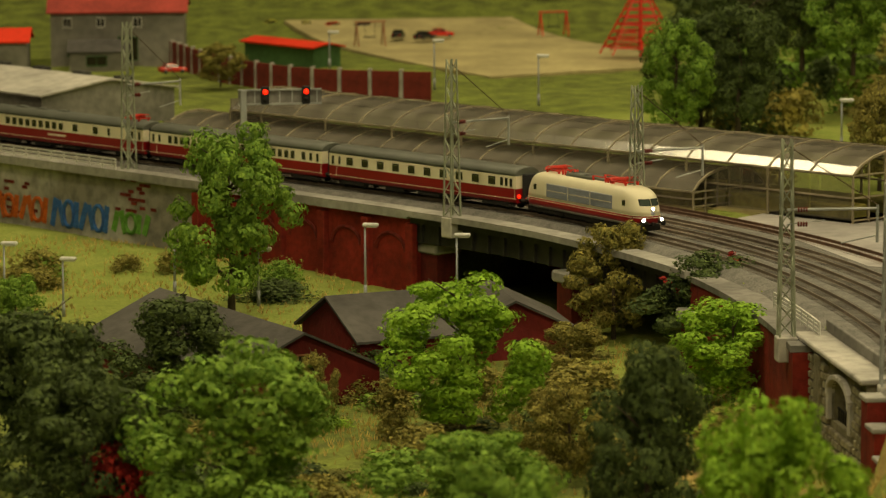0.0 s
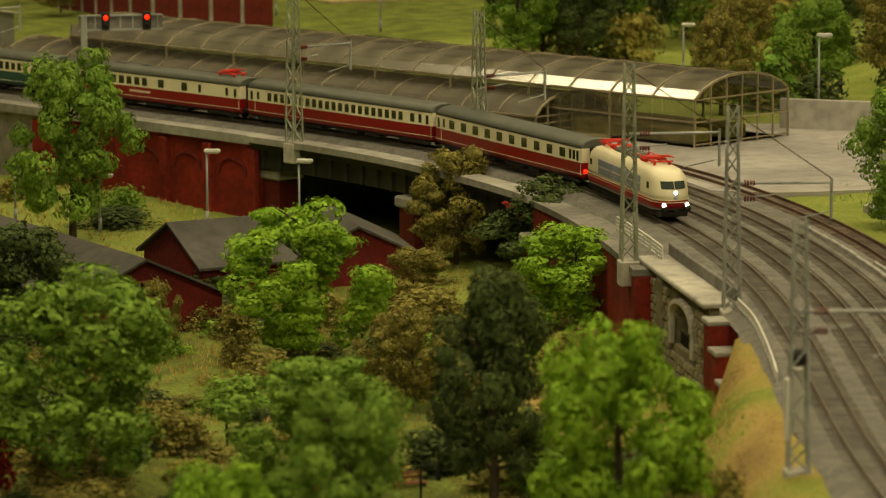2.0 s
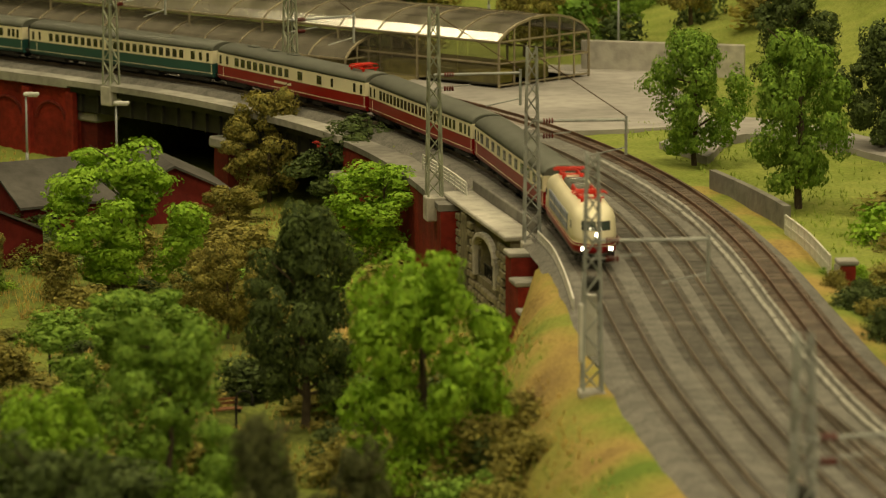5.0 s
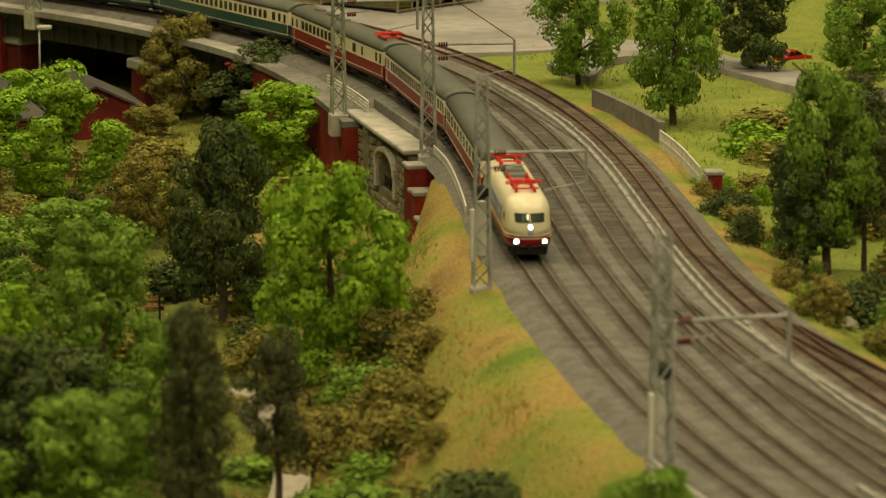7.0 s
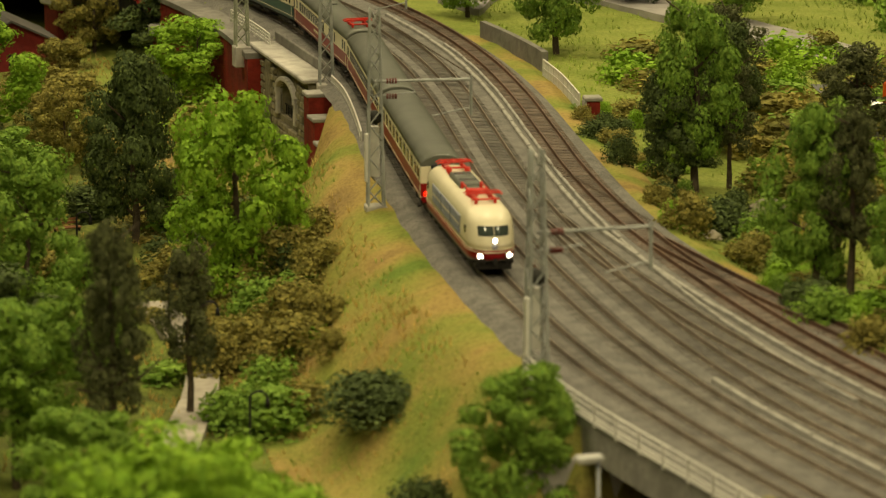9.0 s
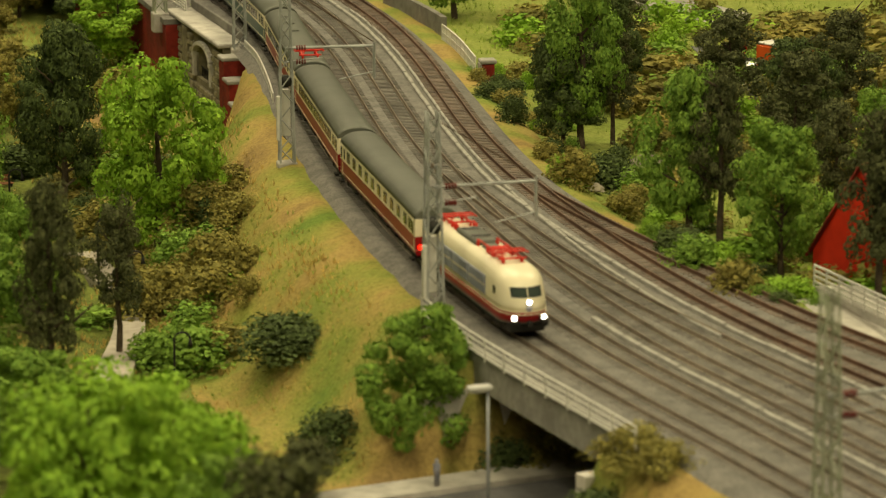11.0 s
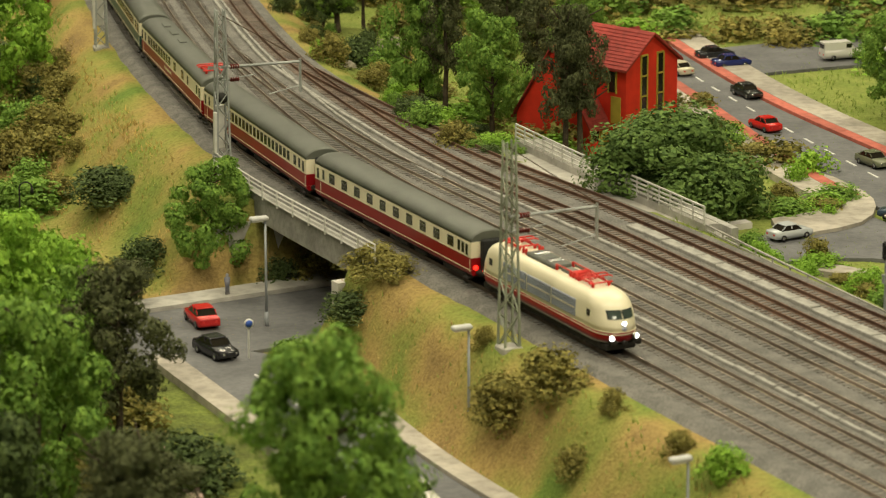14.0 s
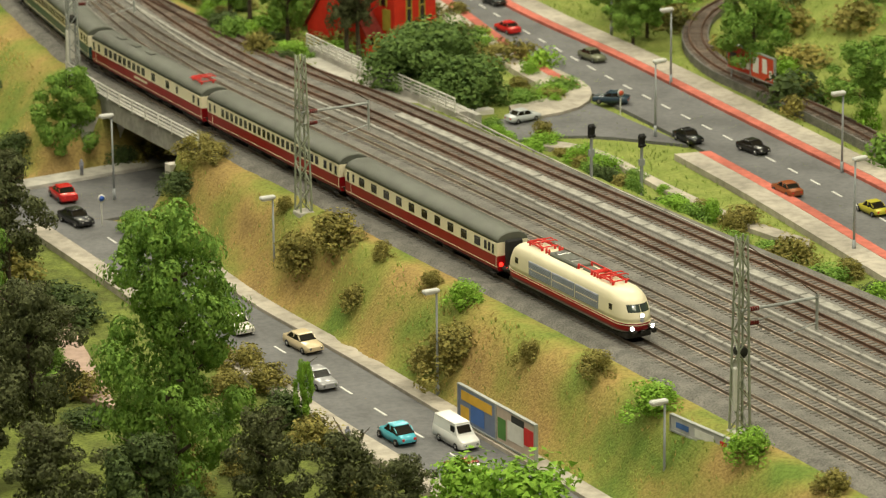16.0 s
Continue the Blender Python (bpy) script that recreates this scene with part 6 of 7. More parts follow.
# ---- signals, boards, small things ----
def gantry_signal():
    g = thing("signal_gantry", "grey signal gantry with two lit red signals", "signal", Matrix.Translation((-0.224, 5.15, -0.004)) @ Matrix.Rotation(radians(8), 4, "Z"))
    Build().box(-0.0035, -0.003, -0.03, 0.0035, 0.003, 0.094, None, 0.0006).part("post", M["mast_grey"], g)
    for z in (0.078, 0.094):
        Build().box(-0.006, -0.0015, z - 0.001, 0.088, 0.0015, z + 0.001).part("beam", M["mast_grey"], g)
    for k in range(7):
        Build().box(-0.002 + k * 0.014, -0.0008, 0.078, -0.0005 + k * 0.014, 0.0008, 0.094).part("strut", M["mast_grey"], g)
    Build().box(-0.006, 0.002, 0.0785, 0.088, 0.0026, 0.0935).part("backing", M["concrete_dark"], g)
    for x in (0.024, 0.070):
        h = Build().box(x - 0.0045, -0.0055, 0.078, x + 0.0045, -0.001, 0.098, None, 0.0008).part("signal_head", M["black"], g)
        Build().tube((x, -0.0056, 0.092), (x, -0.0068, 0.092), 0.0028, n=12).part("signal_light", M["taillight"], h, "lit red signal light")
        Build().tube((x, -0.0056, 0.083), (x, -0.0062, 0.083), 0.0028, n=12).part("signal_lens", M["dark"], h)


gantry_signal()


def light_signal(x, y, z):
    s = thing("light_signal", "dark signal head on a grey post beside the tracks", "signal", Matrix.Translation((x, y, z)) @ Matrix.Rotation(radians(10), 4, "Z"), "light signals")
    Build().box(-0.0012, -0.0012, -0.02, 0.0012, 0.0012, 0.05).part("post", M["lamp_pole"], s)
    Build().box(-0.004, -0.002, 0.049, 0.004, 0.002, 0.064, None, 0.0015).part("head", M["black"], s)
    for a, b in ((-0.0022, 0.052), (0.0022, 0.052), (-0.0022, 0.061), (0.0022, 0.061)):
        Build().tube((a, -0.002, b), (a, -0.0038, b), 0.0014, n=8).part("hood", M["black"], s)
    Build().box(-0.003, -0.0016, 0.030, 0.003, 0.0016, 0.037).part("cabinet", M["lamp_pole"], s)


light_signal(0.783, 1.955, -0.012)
light_signal(0.834, 1.945, -0.024)


def billboard(x, y, z, yaw, w, h, panels, label):
    b = thing("billboard", label, "billboard", Matrix.Translation((x, y, z)) @ Matrix.Rotation(radians(yaw), 4, "Z"), "billboards")
    n = len(panels)
    for k, blocks in enumerate(panels):
        x0, x1 = -w / 2 + w * k / n, -w / 2 + w * (k + 1) / n
        p = Build().box(x0 + 0.001, -0.001, 0.006, x1 - 0.001, 0.001, h).part("poster", mat("poster", blocks[0], 0.6, var=0.1), b)
        for c, a0, b0, a1, b1 in blocks[1]:
            Build().box(x0 + (x1 - x0) * a0, -0.0014, 0.006 + (h - 0.006) * b0, x0 + (x1 - x0) * a1, -0.0011, 0.006 + (h - 0.006) * b1).part("print", mat("print", c, 0.6, var=0.1), p)
        for bx in ((x0, -0.0018, 0.0045, x1, 0.0018, 0.006), (x0, -0.0018, h, x1, 0.0018, h + 0.0015), (x0, -0.0018, 0.006, x0 + 0.001, 0.0018, h), (x1 - 0.001, -0.0018, 0.006, x1, 0.0018, h)):
            Build().box(*bx).part("frame", M["mast_grey"], b)
    for x in (-w / 2 + 0.004, w / 2 - 0.004, 0):
        Build().box(x - 0.0008, 0.0015, -0.02, x + 0.0008, 0.003, h).part("post", M["lamp_pole"], b)


Y_, B_, W_, R_, K_, G_ = (0.75, 0.45, 0.05), (0.08, 0.18, 0.5), (0.75, 0.75, 0.72), (0.6, 0.03, 0.03), (0.03, 0.03, 0.03), (0.1, 0.25, 0.06)
billboard(0.519, 1.405, STREET, -76, 0.135, 0.038, [((0.20, 0.24, 0.35), [(Y_, 0.1, 0.62, 0.9, 0.9), (B_, 0.35, 0.1, 0.7, 0.6), (Y_, 0.08, 0.1, 0.3, 0.45)]), ((0.55, 0.45, 0.38), [(W_, 0.3, 0.2, 0.7, 0.75), (K_, 0.4, 0.75, 0.72, 0.95), (G_, 0.05, 0.1, 0.25, 0.7), (R_, 0.72, 0.3, 0.95, 0.8)])], "double billboard with coloured posters beside the pavement")
billboard(0.634, 1.189, -0.024, -71.3, 0.085, 0.018, [((0.5, 0.5, 0.52), [(B_, 0.1, 0.3, 0.3, 0.7), (W_, 0.4, 0.2, 0.7, 0.8), (R_, 0.8, 0.3, 0.9, 0.7)])], "low grey advertising board on the slope")
billboard(1.10, 2.345, -0.02, -78, 0.10, 0.034, [((0.55, 0.04, 0.02), [(W_, 0.55, 0.15, 0.75, 0.6), (K_, 0.1, 0.2, 0.4, 0.7), (W_, 0.8, 0.2, 0.95, 0.5)]), ((0.6, 0.08, 0.03), [(W_, 0.1, 0.2, 0.35, 0.85), (W_, 0.5, 0.3, 0.7, 0.9), (W_, 0.8, 0.1, 0.9, 0.5)])], "red billboard with white shapes beside the road")


def road_sign(x, y, z, col, label, high=0.03):
    s = thing("road_sign", label, "sign", Matrix.Translation((x, y, z)) @ Matrix.Rotation(radians(10), 4, "Z"))
    Build().tube((0, 0, -0.004), (0, 0, high), 0.0008, n=6).part("post", M["white_metal"], s)
    Build().tube((0, -0.0008, high), (0, -0.0014, high), 0.0042, n=16).part("disc", M["white_metal"], s)
    Build().tube((0, -0.0014, high), (0, -0.0018, high), 0.0030, n=16).part("symbol", mat("sign_paint", col, 0.5, var=0.05), s)


road_sign(0.317, 2.20, STREET, (0.05, 0.12, 0.5), "white post with a round blue and white sign")
road_sign(0.928, 2.30, ROAD, (0.6, 0.1, 0.05), "white post with a round red sign", 0.022)


def bench(x, y, z, yaw):
    b = thing("park_bench", "red-brown bench with dark curved legs", "bench", Matrix.Translation((x, y, z)) @ Matrix.Rotation(radians(yaw), 4, "Z"), "park benches")
    for k in range(3):
        Build().box(-0.012, -0.004 + k * 0.003, 0.0055, 0.012, -0.002 + k * 0.003, 0.0065).part("seat_slat", M["wood"], b)
    for k in range(2):
        Build().box(-0.012, 0.0052, 0.008 + k * 0.003, 0.012, 0.006, 0.010 + k * 0.003).part("back_slat", M["wood"], b)
    for x0 in (-0.010, 0.010):
        Build().box(x0 - 0.0006, -0.004, -0.004, x0 + 0.0006, 0.006, 0.0055).part("leg", M["black"], b)


def hoop(x, y, z, yaw, h=0.02):
    b = thing("garden_lantern", "black hooped garden lantern post", "lantern", Matrix.Translation((x, y, z)) @ Matrix.Rotation(radians(yaw), 4, "Z"), "lantern posts")
    Build().tube((0, 0, -0.004), (0, 0, h), 0.0009, n=6).part("post", M["black"], b)
    bl = Build()
    arc = [(0.006 - 0.006 * math.cos(a), 0, h + 0.005 * math.sin(a)) for a in np.linspace(0, math.pi, 9)]
    for p, q in zip(arc[:-1], arc[1:]):
        bl.tube(p, q, 0.0008, n=5)
    bl.part("arch", M["black"], b)
    Build().tube((0.012, 0, h - 0.006), (0.012, 0, h), 0.002, 0.001, n=8).part("lantern", M["black"], b)


bench(0.096, 3.50, LOW, 20)
bench(0.03, 3.62, LOW, 10)
hoop(0.103, 3.47, LOW, 0, 0.02)
hoop(-0.035, 3.66, LOW, 0, 0.02)
hoop(0.175, 2.99, LOW, 0, 0.045)
hoop(0.155, 3.05, LOW, 0, 0.06)
hoop(0.19, 2.75, -0.09, 0, 0.03)


def figure(x, y, z, high=0.019):
    """A tiny model figure, kept as one plain shape."""
    rings = []
    for zz, r in ((0, 0.0020), (0.45, 0.0019), (0.5, 0.0024), (0.8, 0.0026), (0.84, 0.0010), (0.87, 0.0014), (0.94, 0.0015), (1.0, 0.0006)):
        rings.append([(r * math.cos(a), r * 0.8 * math.sin(a), zz * high) for a in np.linspace(0, 2 * math.pi, 9)[:-1]])
    ob = Build().loft(rings).part("figurine", mat("figurine_paint", (0.55, 0.5, 0.42), 0.6, var=0.3, scale=200, col2=(0.1, 0.13, 0.25)), m=Matrix.Translation((x, y, z)))
    tagged(ob, "tiny painted model figure on the pavement", "figurine")


figure(0.331, 2.392, STREET + SIDE)
figure(0.392, 1.44, STREET + SIDE, 0.017)


# graffiti on the concrete wall: plain slanted strokes and rings, and bare brick where the render has come off
gr = thing("graffiti", "orange, blue and green sprayed graffiti on the concrete wall", "graffiti")
for k, (c, n_, s_) in enumerate([((0.60, 0.13, 0.03), 8, 0.085), ((0.04, 0.15, 0.42), 8, 0.205), ((0.13, 0.34, 0.06), 5, 0.325)]):
    pm = mat("spray_paint", c, 0.7, var=0.35, scale=300)
    for j in range(n_):
        m = frame_at(s_at(5.50) + s_ + j * 0.0145, -0.0525)
        hgt = random.uniform(0.026, 0.036) * (1.0 if k < 2 else 0.8)
        if j % 4 == 2:
            ring = [(0.010 * math.cos(a), -0.0006, -0.066 + 0.5 * hgt * math.sin(a)) for a in np.linspace(0, 2 * math.pi, 15)]
            b = Build()
            for u, v in zip(ring, ring[1:]):
                b.tube(u, v, 0.0024, n=6)
            b.part("stroke", pm, gr, m=m)
        else:
            tilt = (0.32, -0.32, 0.0, 0.12)[j % 4] + random.uniform(-0.1, 0.1)
            Build().box(-0.0046, -0.0008, -0.5 * hgt, 0.0046, 0, 0.5 * hgt, None, 0.0003).part("stroke", pm, gr, m=m @ Matrix.Translation((0, 0, -0.066)) @ Matrix.Rotation(tilt, 4, "Y"))
bare_brick = Build().box(-0.0046, -0.0006, -0.0018, 0.0046, 0.0004, 0.0018).mesh("brick", M["brick_dark"])
for s_, z_, n_ in ((0.36, -0.034, 26), (0.475, -0.072, 30), (0.13, -0.055, 16)):
    cells = {(random.randint(-4, 4), round(random.gauss(0, 1.5))) for k in range(n_)}
    for row, half in sorted(cells):
        col = half + 0.5 * (row % 2)
        piece("brick", bare_brick, wall_c, frame_at(s_at(5.50) + s_ + col * 0.0104, -0.0525, z_ + row * 0.0044))



# ---- trees ----
def make_crown(kind, seed, n_lobe, per, leaf, shape, big=1.0, rough=1.0, flat=0.55):
    """Foam-like lobes at the branch tips: unit crown, radius 0.5, height 1, as one mesh of small leaves that cover each lobe."""
    rnd, rg = random.Random(seed), np.random.default_rng(seed)
    verts = []
    for c in range(n_lobe):
        # lobes sit in rising whorls, most of them near the crown's outside
        h = ((c + rnd.random()) / n_lobe) ** 0.9
        ang = c * 2.4 + rnd.uniform(-0.5, 0.5)
        reach = (0.95, 0.62, 0.85, 0.28, 0.9)[c % 5] * (1 + 0.22 * rough * noise.noise((2.1 * math.cos(ang) + seed, 2.1 * math.sin(ang), 3 * h)))
        cr = rnd.uniform(0.12, 0.185) * big
        wide = 0.5 * shape(h) * reach
        cpos = np.array([wide * math.cos(ang), wide * math.sin(ang), 0.07 + 0.86 * h + rnd.uniform(-0.03, 0.03)])
        squash = np.array([rnd.uniform(0.85, 1.25), rnd.uniform(0.85, 1.25), flat * rnd.uniform(0.8, 1.3)])
        u = rg.normal(size=(per, 3))
        u /= np.linalg.norm(u, axis=1)[:, None]
        ph = rg.uniform(0, 6.28, 3)
        lump = 1 + 0.22 * (np.sin(5 * u[:, 0] + ph[0]) + np.sin(5 * u[:, 1] + ph[1]) + np.sin(6 * u[:, 2] + ph[2])) / 1.7
        o = cpos + u * squash * (cr * lump * rg.random(per) ** 0.10)[:, None]
        nrm = u + rg.normal(size=(per, 3)) * 0.28 + (0, 0, 0.15)
        nrm /= np.linalg.norm(nrm, axis=1)[:, None]
        a = np.cross(nrm, rg.normal(size=(per, 3)))
        a /= np.linalg.norm(a, axis=1)[:, None]
        b = np.cross(nrm, a)
        s = (leaf * rg.uniform(0.8, 1.6, per))[:, None]
        low = (1, 1, min(1.0, flat * 1.3))
        verts.append(np.stack([o + a * s * low, o + (b * 0.85 - a * 0.5) * s * low, o - (b * 0.85 + a * 0.5) * s * low], 1).reshape(-1, 3))
    v = np.concatenate(verts)
    me = bpy.data.meshes.new("crown")
    me.from_pydata(v.tolist(), [], np.arange(len(v)).reshape(-1, 3).tolist())
    me.materials.append(LEAF[kind])
    return me


def make_trunk(seed, bare, limbs=9):
    """Tapered trunk with limbs, in a unit tree of height 1."""
    rnd = random.Random(seed + 50)
    b = Build()
    pts = [Vector((0, 0, -0.06))]
    for k in range(1, 7):
        pts.append(Vector((rnd.gauss(0, 0.008), rnd.gauss(0, 0.008), k * 0.15)))
    rad = [0.030, 0.023, 0.020, 0.017, 0.013, 0.009, 0.005]
    for k in range(6):
        b.tube(pts[k], pts[k + 1], rad[k], rad[k + 1], n=7, caps=False)
    for k in range(limbs):
        z = bare + (0.88 - bare) * rnd.random()
        a = rnd.uniform(0, 2 * math.pi)
        base = Vector((0, 0, z))
        tip = base + Vector((math.cos(a) * rnd.uniform(0.12, 0.26), math.sin(a) * rnd.uniform(0.12, 0.26), rnd.uniform(0.03, 0.16)))
        b.tube(base, tip, 0.009, 0.003, n=5, caps=False)
    return b.mesh("trunk", M["trunk"])


ROUND = lambda h: 0.45 + 0.72 * math.sin(math.pi * min(1, h * 0.88 + 0.08))
TALL = lambda h: 0.45 + 0.6 * math.sin(math.pi * min(1, h * 0.82 + 0.14))
PINE = lambda h: (0.35 + 0.75 * math.sin(math.pi * min(1, h * 0.85 + 0.15))) * (0.8 + 0.3 * math.sin(h * 21))
# label, outline, bare share of the trunk, lobes, leaves on each, leaf size, lobe size, unevenness
KIND = {
    "b": ("bright green leafy model tree", ROUND, 0.10, 46, 340, 0.019, 1.0, 1.2),
    "m": ("mid-green leafy model tree", ROUND, 0.15, 46, 340, 0.019, 0.95, 1.4),
    "d": ("dense dark green leafy model tree", TALL, 0.12, 50, 310, 0.019, 0.95, 1.2),
    "o": ("olive-brown leafy model tree", ROUND, 0.08, 50, 250, 0.020, 0.9, 1.6),
    "p": ("dark brown-green pine with a bare trunk", PINE, 0.32, 48, 210, 0.019, 0.85, 2.0),
}
PROTO = {k: [(make_crown(k, 11 * i + ord(k), nc, per, leaf, sh, big, rough), make_trunk(i + ord(k), bare)) for i in range(4)] for k, (lab, sh, bare, nc, per, leaf, big, rough) in KIND.items()}


FAR = {k: [(make_crown(k, 90 + 11 * i + ord(k), 36, 75, 0.036, KIND[k][1]), PROTO[k][i][1]) for i in range(2)] for k in "dpm"}


def tree(x, y, z, high, wide, kind, label="", protos=PROTO):
    lab, sh, bare, *_ = KIND[kind]
    crown, trunk = random.choice(protos[kind])
    t = thing("tree", label or lab, "tree", Matrix.Translation((x, y, z)) @ Matrix.Rotation(random.uniform(0, 6.28), 4, "Z"), "trees of the layout")
    piece("trunk", trunk, t, Matrix.Diagonal((high * 0.8, high * 0.8, high, 1)))
    top = 1.0 - bare * 0.8
    piece("crown", crown, t, Matrix.Translation((0, 0, high * bare * 0.8)) @ Matrix.Diagonal((wide * 0.86, wide * 0.86, high * top * 0.97, 1)))
    return t


TREES = [
    (-0.211, 4.680, LOW, 0.197, 0.118, "m"), (0.022, 3.998, LOW, 0.134, 0.128, "b"), (0.167, 4.523, LOW, 0.118, 0.09, "o"),
    (0.250, 4.385, LOW, 0.104, 0.118, "d"), (0.256, 4.142, LOW, 0.098, 0.112, "b"), (0.091, 3.860, LOW, 0.07, 0.05, "o"), (0.118, 4.233, LOW, 0.063, 0.075, "o"),
    (-0.300, 3.711, LOW, 0.159, 0.125, "d"), (-0.219, 4.044, LOW, 0.118, 0.11, "d"), (-0.135, 3.508, LOW, 0.160, 0.135, "m"), (-0.242, 3.510, LOW, 0.150, 0.11, "d"),
    (0.028, 3.505, LOW, 0.100, 0.105, "m"), (0.216, 3.170, LOW, 0.180, 0.104, "b"), (0.152, 3.458, LOW, 0.168, 0.082, "d"), (0.051, 3.095, -0.09, 0.148, 0.085, "m"),
    (-0.024, 3.058, -0.09, 0.112, 0.07, "b"), (0.018, 2.917, -0.09, 0.095, 0.105, "d"), (0.155, 2.834, -0.088, 0.120, 0.052, "p"),
    (0.539, 4.149, -0.02, 0.140, 0.080, "m"), (0.592, 3.909, -0.02, 0.165, 0.080, "m"), (0.595, 3.239, -0.02, 0.162, 0.07, "m"), (0.627, 3.258, -0.02, 0.104, 0.055, "p"),
    (0.600, 2.840, -0.025, 0.150, 0.066, "m"), (0.620, 2.812, -0.025, 0.147, 0.055, "p"), (0.650, 2.736, -0.028, 0.124, 0.07, "m"), (0.580, 3.246, -0.02, 0.102, 0.066, "d"),
    (0.690, 2.608, -0.03, 0.156, 0.06, "p"), (0.704, 2.605, -0.03, 0.156, 0.055, "p"), (0.326, 2.444, STREET, 0.118, 0.072, "m"),
    (1.062, 2.744, -0.03, 0.107, 0.07, "m"), (1.075, 2.643, -0.03, 0.102, 0.075, "m"), (1.108, 2.36, -0.02, 0.110, 0.082, "m"), (1.165, 2.16, -0.02, 0.088, 0.078, "m"), (1.046, 2.611, -0.03, 0.092, 0.065, "m"),
    (0.174, 1.932, STREET, 0.163, 0.095, "p"), (0.217, 1.345, STREET, 0.274, 0.128, "big"), (0.111, 1.434, STREET, 0.184, 0.09, "p"), (0.264, 1.190, STREET, 0.136, 0.08, "p"),
    (0.325, 1.171, STREET, 0.117, 0.072, "p"), (0.382, 1.206, STREET, 0.074, 0.055, "p"), (0.127, 2.041, STREET, 0.168, 0.1, "b"),
    (0.315, 5.607, 0.0, 0.147, 0.14, "d"), (0.471, 4.990, -0.005, 0.113, 0.07, "o"), (0.589, 5.119, 0.0, 0.114, 0.086, "m"), (-0.320, 6.228, 0.0, 0.06, 0.066, "o"),
]
TREES += [(0.371, 1.515, STREET, 0.062, 0.018, "b", "slender bright green sapling beside the street"), (0.077, 1.980, STREET, 0.195, 0.115, "b"), (0.137, 1.99, STREET, 0.142, 0.085, "m"), (0.129, 2.318, -0.085, 0.118, 0.118, "b"), (0.241, 2.376, -0.085, 0.05, 0.052, "p"),
          (0.092, 2.618, -0.088, 0.186, 0.055, "p"), (0.096, 2.947, -0.092, 0.105, 0.06, "m"), (-0.394, 4.402, LOW, 0.085, 0.05, "m"), (0.106, 3.805, LOW, 0.082, 0.06, "o"),
          (-0.100, 4.041, LOW, 0.067, 0.035, "o"), (0.093, 1.771, STREET, 0.191, 0.10, "m"), (0.161, 1.726, STREET, 0.095, 0.088, "p"), (0.739, 3.284, -0.025, 0.118, 0.076, "p"),
          (0.728, 2.871, -0.028, 0.114, 0.056, "p"), (0.66, 3.45, -0.02, 0.11, 0.07, "d"), (0.70, 3.62, -0.02, 0.10, 0.07, "p"), (0.74, 3.05, -0.025, 0.12, 0.07, "p"), (0.775, 3.18, -0.025, 0.11, 0.07, "d"),
          (0.845, 3.28, -0.028, 0.12, 0.07, "p"), (0.80, 3.0, -0.028, 0.10, 0.06, "m"), (0.70, 4.55, -0.01, 0.13, 0.09, "d"), (0.72, 4.2, -0.015, 0.13, 0.085, "d"), (0.80, 4.05, -0.015, 0.12, 0.08, "m"), (0.66, 5.0, 0.03, 0.12, 0.08, "o"),
          (0.05, 1.35, STREET, 0.16, 0.10, "p"), (0.09, 1.22, STREET, 0.13, 0.09, "p"), (0.165, 1.20, STREET, 0.12, 0.08, "d"), (0.03, 1.62, STREET, 0.2, 0.11, "d"), (0.03, 2.66, -0.09, 0.13, 0.10, "m"), (-0.02, 2.75, -0.092, 0.15, 0.10, "d"), (0.07, 2.50, -0.088, 0.09, 0.085, "m")]
TREES += [(0.275, 5.43, 0.0, 0.15, 0.085, "m"), (0.352, 5.46, 0.01, 0.16, 0.10, "d"), (0.425, 5.9, 0.06, 0.15, 0.09, "p"), (0.459, 5.82, 0.06, 0.16, 0.10, "d"), (0.516, 5.74, 0.06, 0.15, 0.10, "m"),
          (0.523, 5.225, 0.01, 0.10, 0.075, "o"), (0.597, 5.816, 0.08, 0.15, 0.10, "d"), (0.39, 6.0, 0.05, 0.17, 0.10, "d"), (0.56, 5.95, 0.08, 0.16, 0.10, "p")]
PROTO["big"] = [(make_crown("m", 901, 84, 480, 0.0125, TALL, 0.85, 1.3, 0.45), PROTO["m"][0][1])]
KIND["big"] = ("tall mid-green leafy model tree beside the street", TALL, 0.06)
planted = [tree(*row) for row in TREES]
# red blossom on the dark tree by the bridge
rr = random.Random(8)
for k in range(7):
    a = rr.uniform(0, 6.28)
    fl = make_crown("r", 500 + k, 3, 20, 0.10, lambda h: 1.0)
    piece("blossom", fl, planted[3], Matrix.Translation((0.036 * math.cos(a), 0.036 * math.sin(a), rr.uniform(0.045, 0.082))) @ Matrix.Diagonal((0.022, 0.022, 0.02, 1)))
# the wood behind
rnd = random.Random(5)
for k in range(46):
    x, y = rnd.uniform(0.05, 1.1), rnd.uniform(6.2, 8.2)
    if x < 0.36:
        y = rnd.uniform(7.5, 8.4)
    z = float(ground_height(x, y, False))
    tree(x, y, z - 0.005, rnd.uniform(0.13, 0.20), rnd.uniform(0.09, 0.14), rnd.choice("ddpdm"), protos=FAR)
for k in range(34):
    x, y = -0.22 + k * 0.031 + rnd.uniform(-0.01, 0.01), rnd.uniform(7.42, 7.75)
    tree(x, y, float(ground_height(x, y, False)) - 0.004, rnd.uniform(0.12, 0.2), rnd.uniform(0.08, 0.12), rnd.choice("ddp"), protos=FAR)
for k in range(16):
    tree(rnd.uniform(-0.9, 0.1), rnd.uniform(7.9, 8.4), 0.05, rnd.uniform(0.13, 0.2), rnd.uniform(0.1, 0.15), rnd.choice("dd"), protos=FAR)


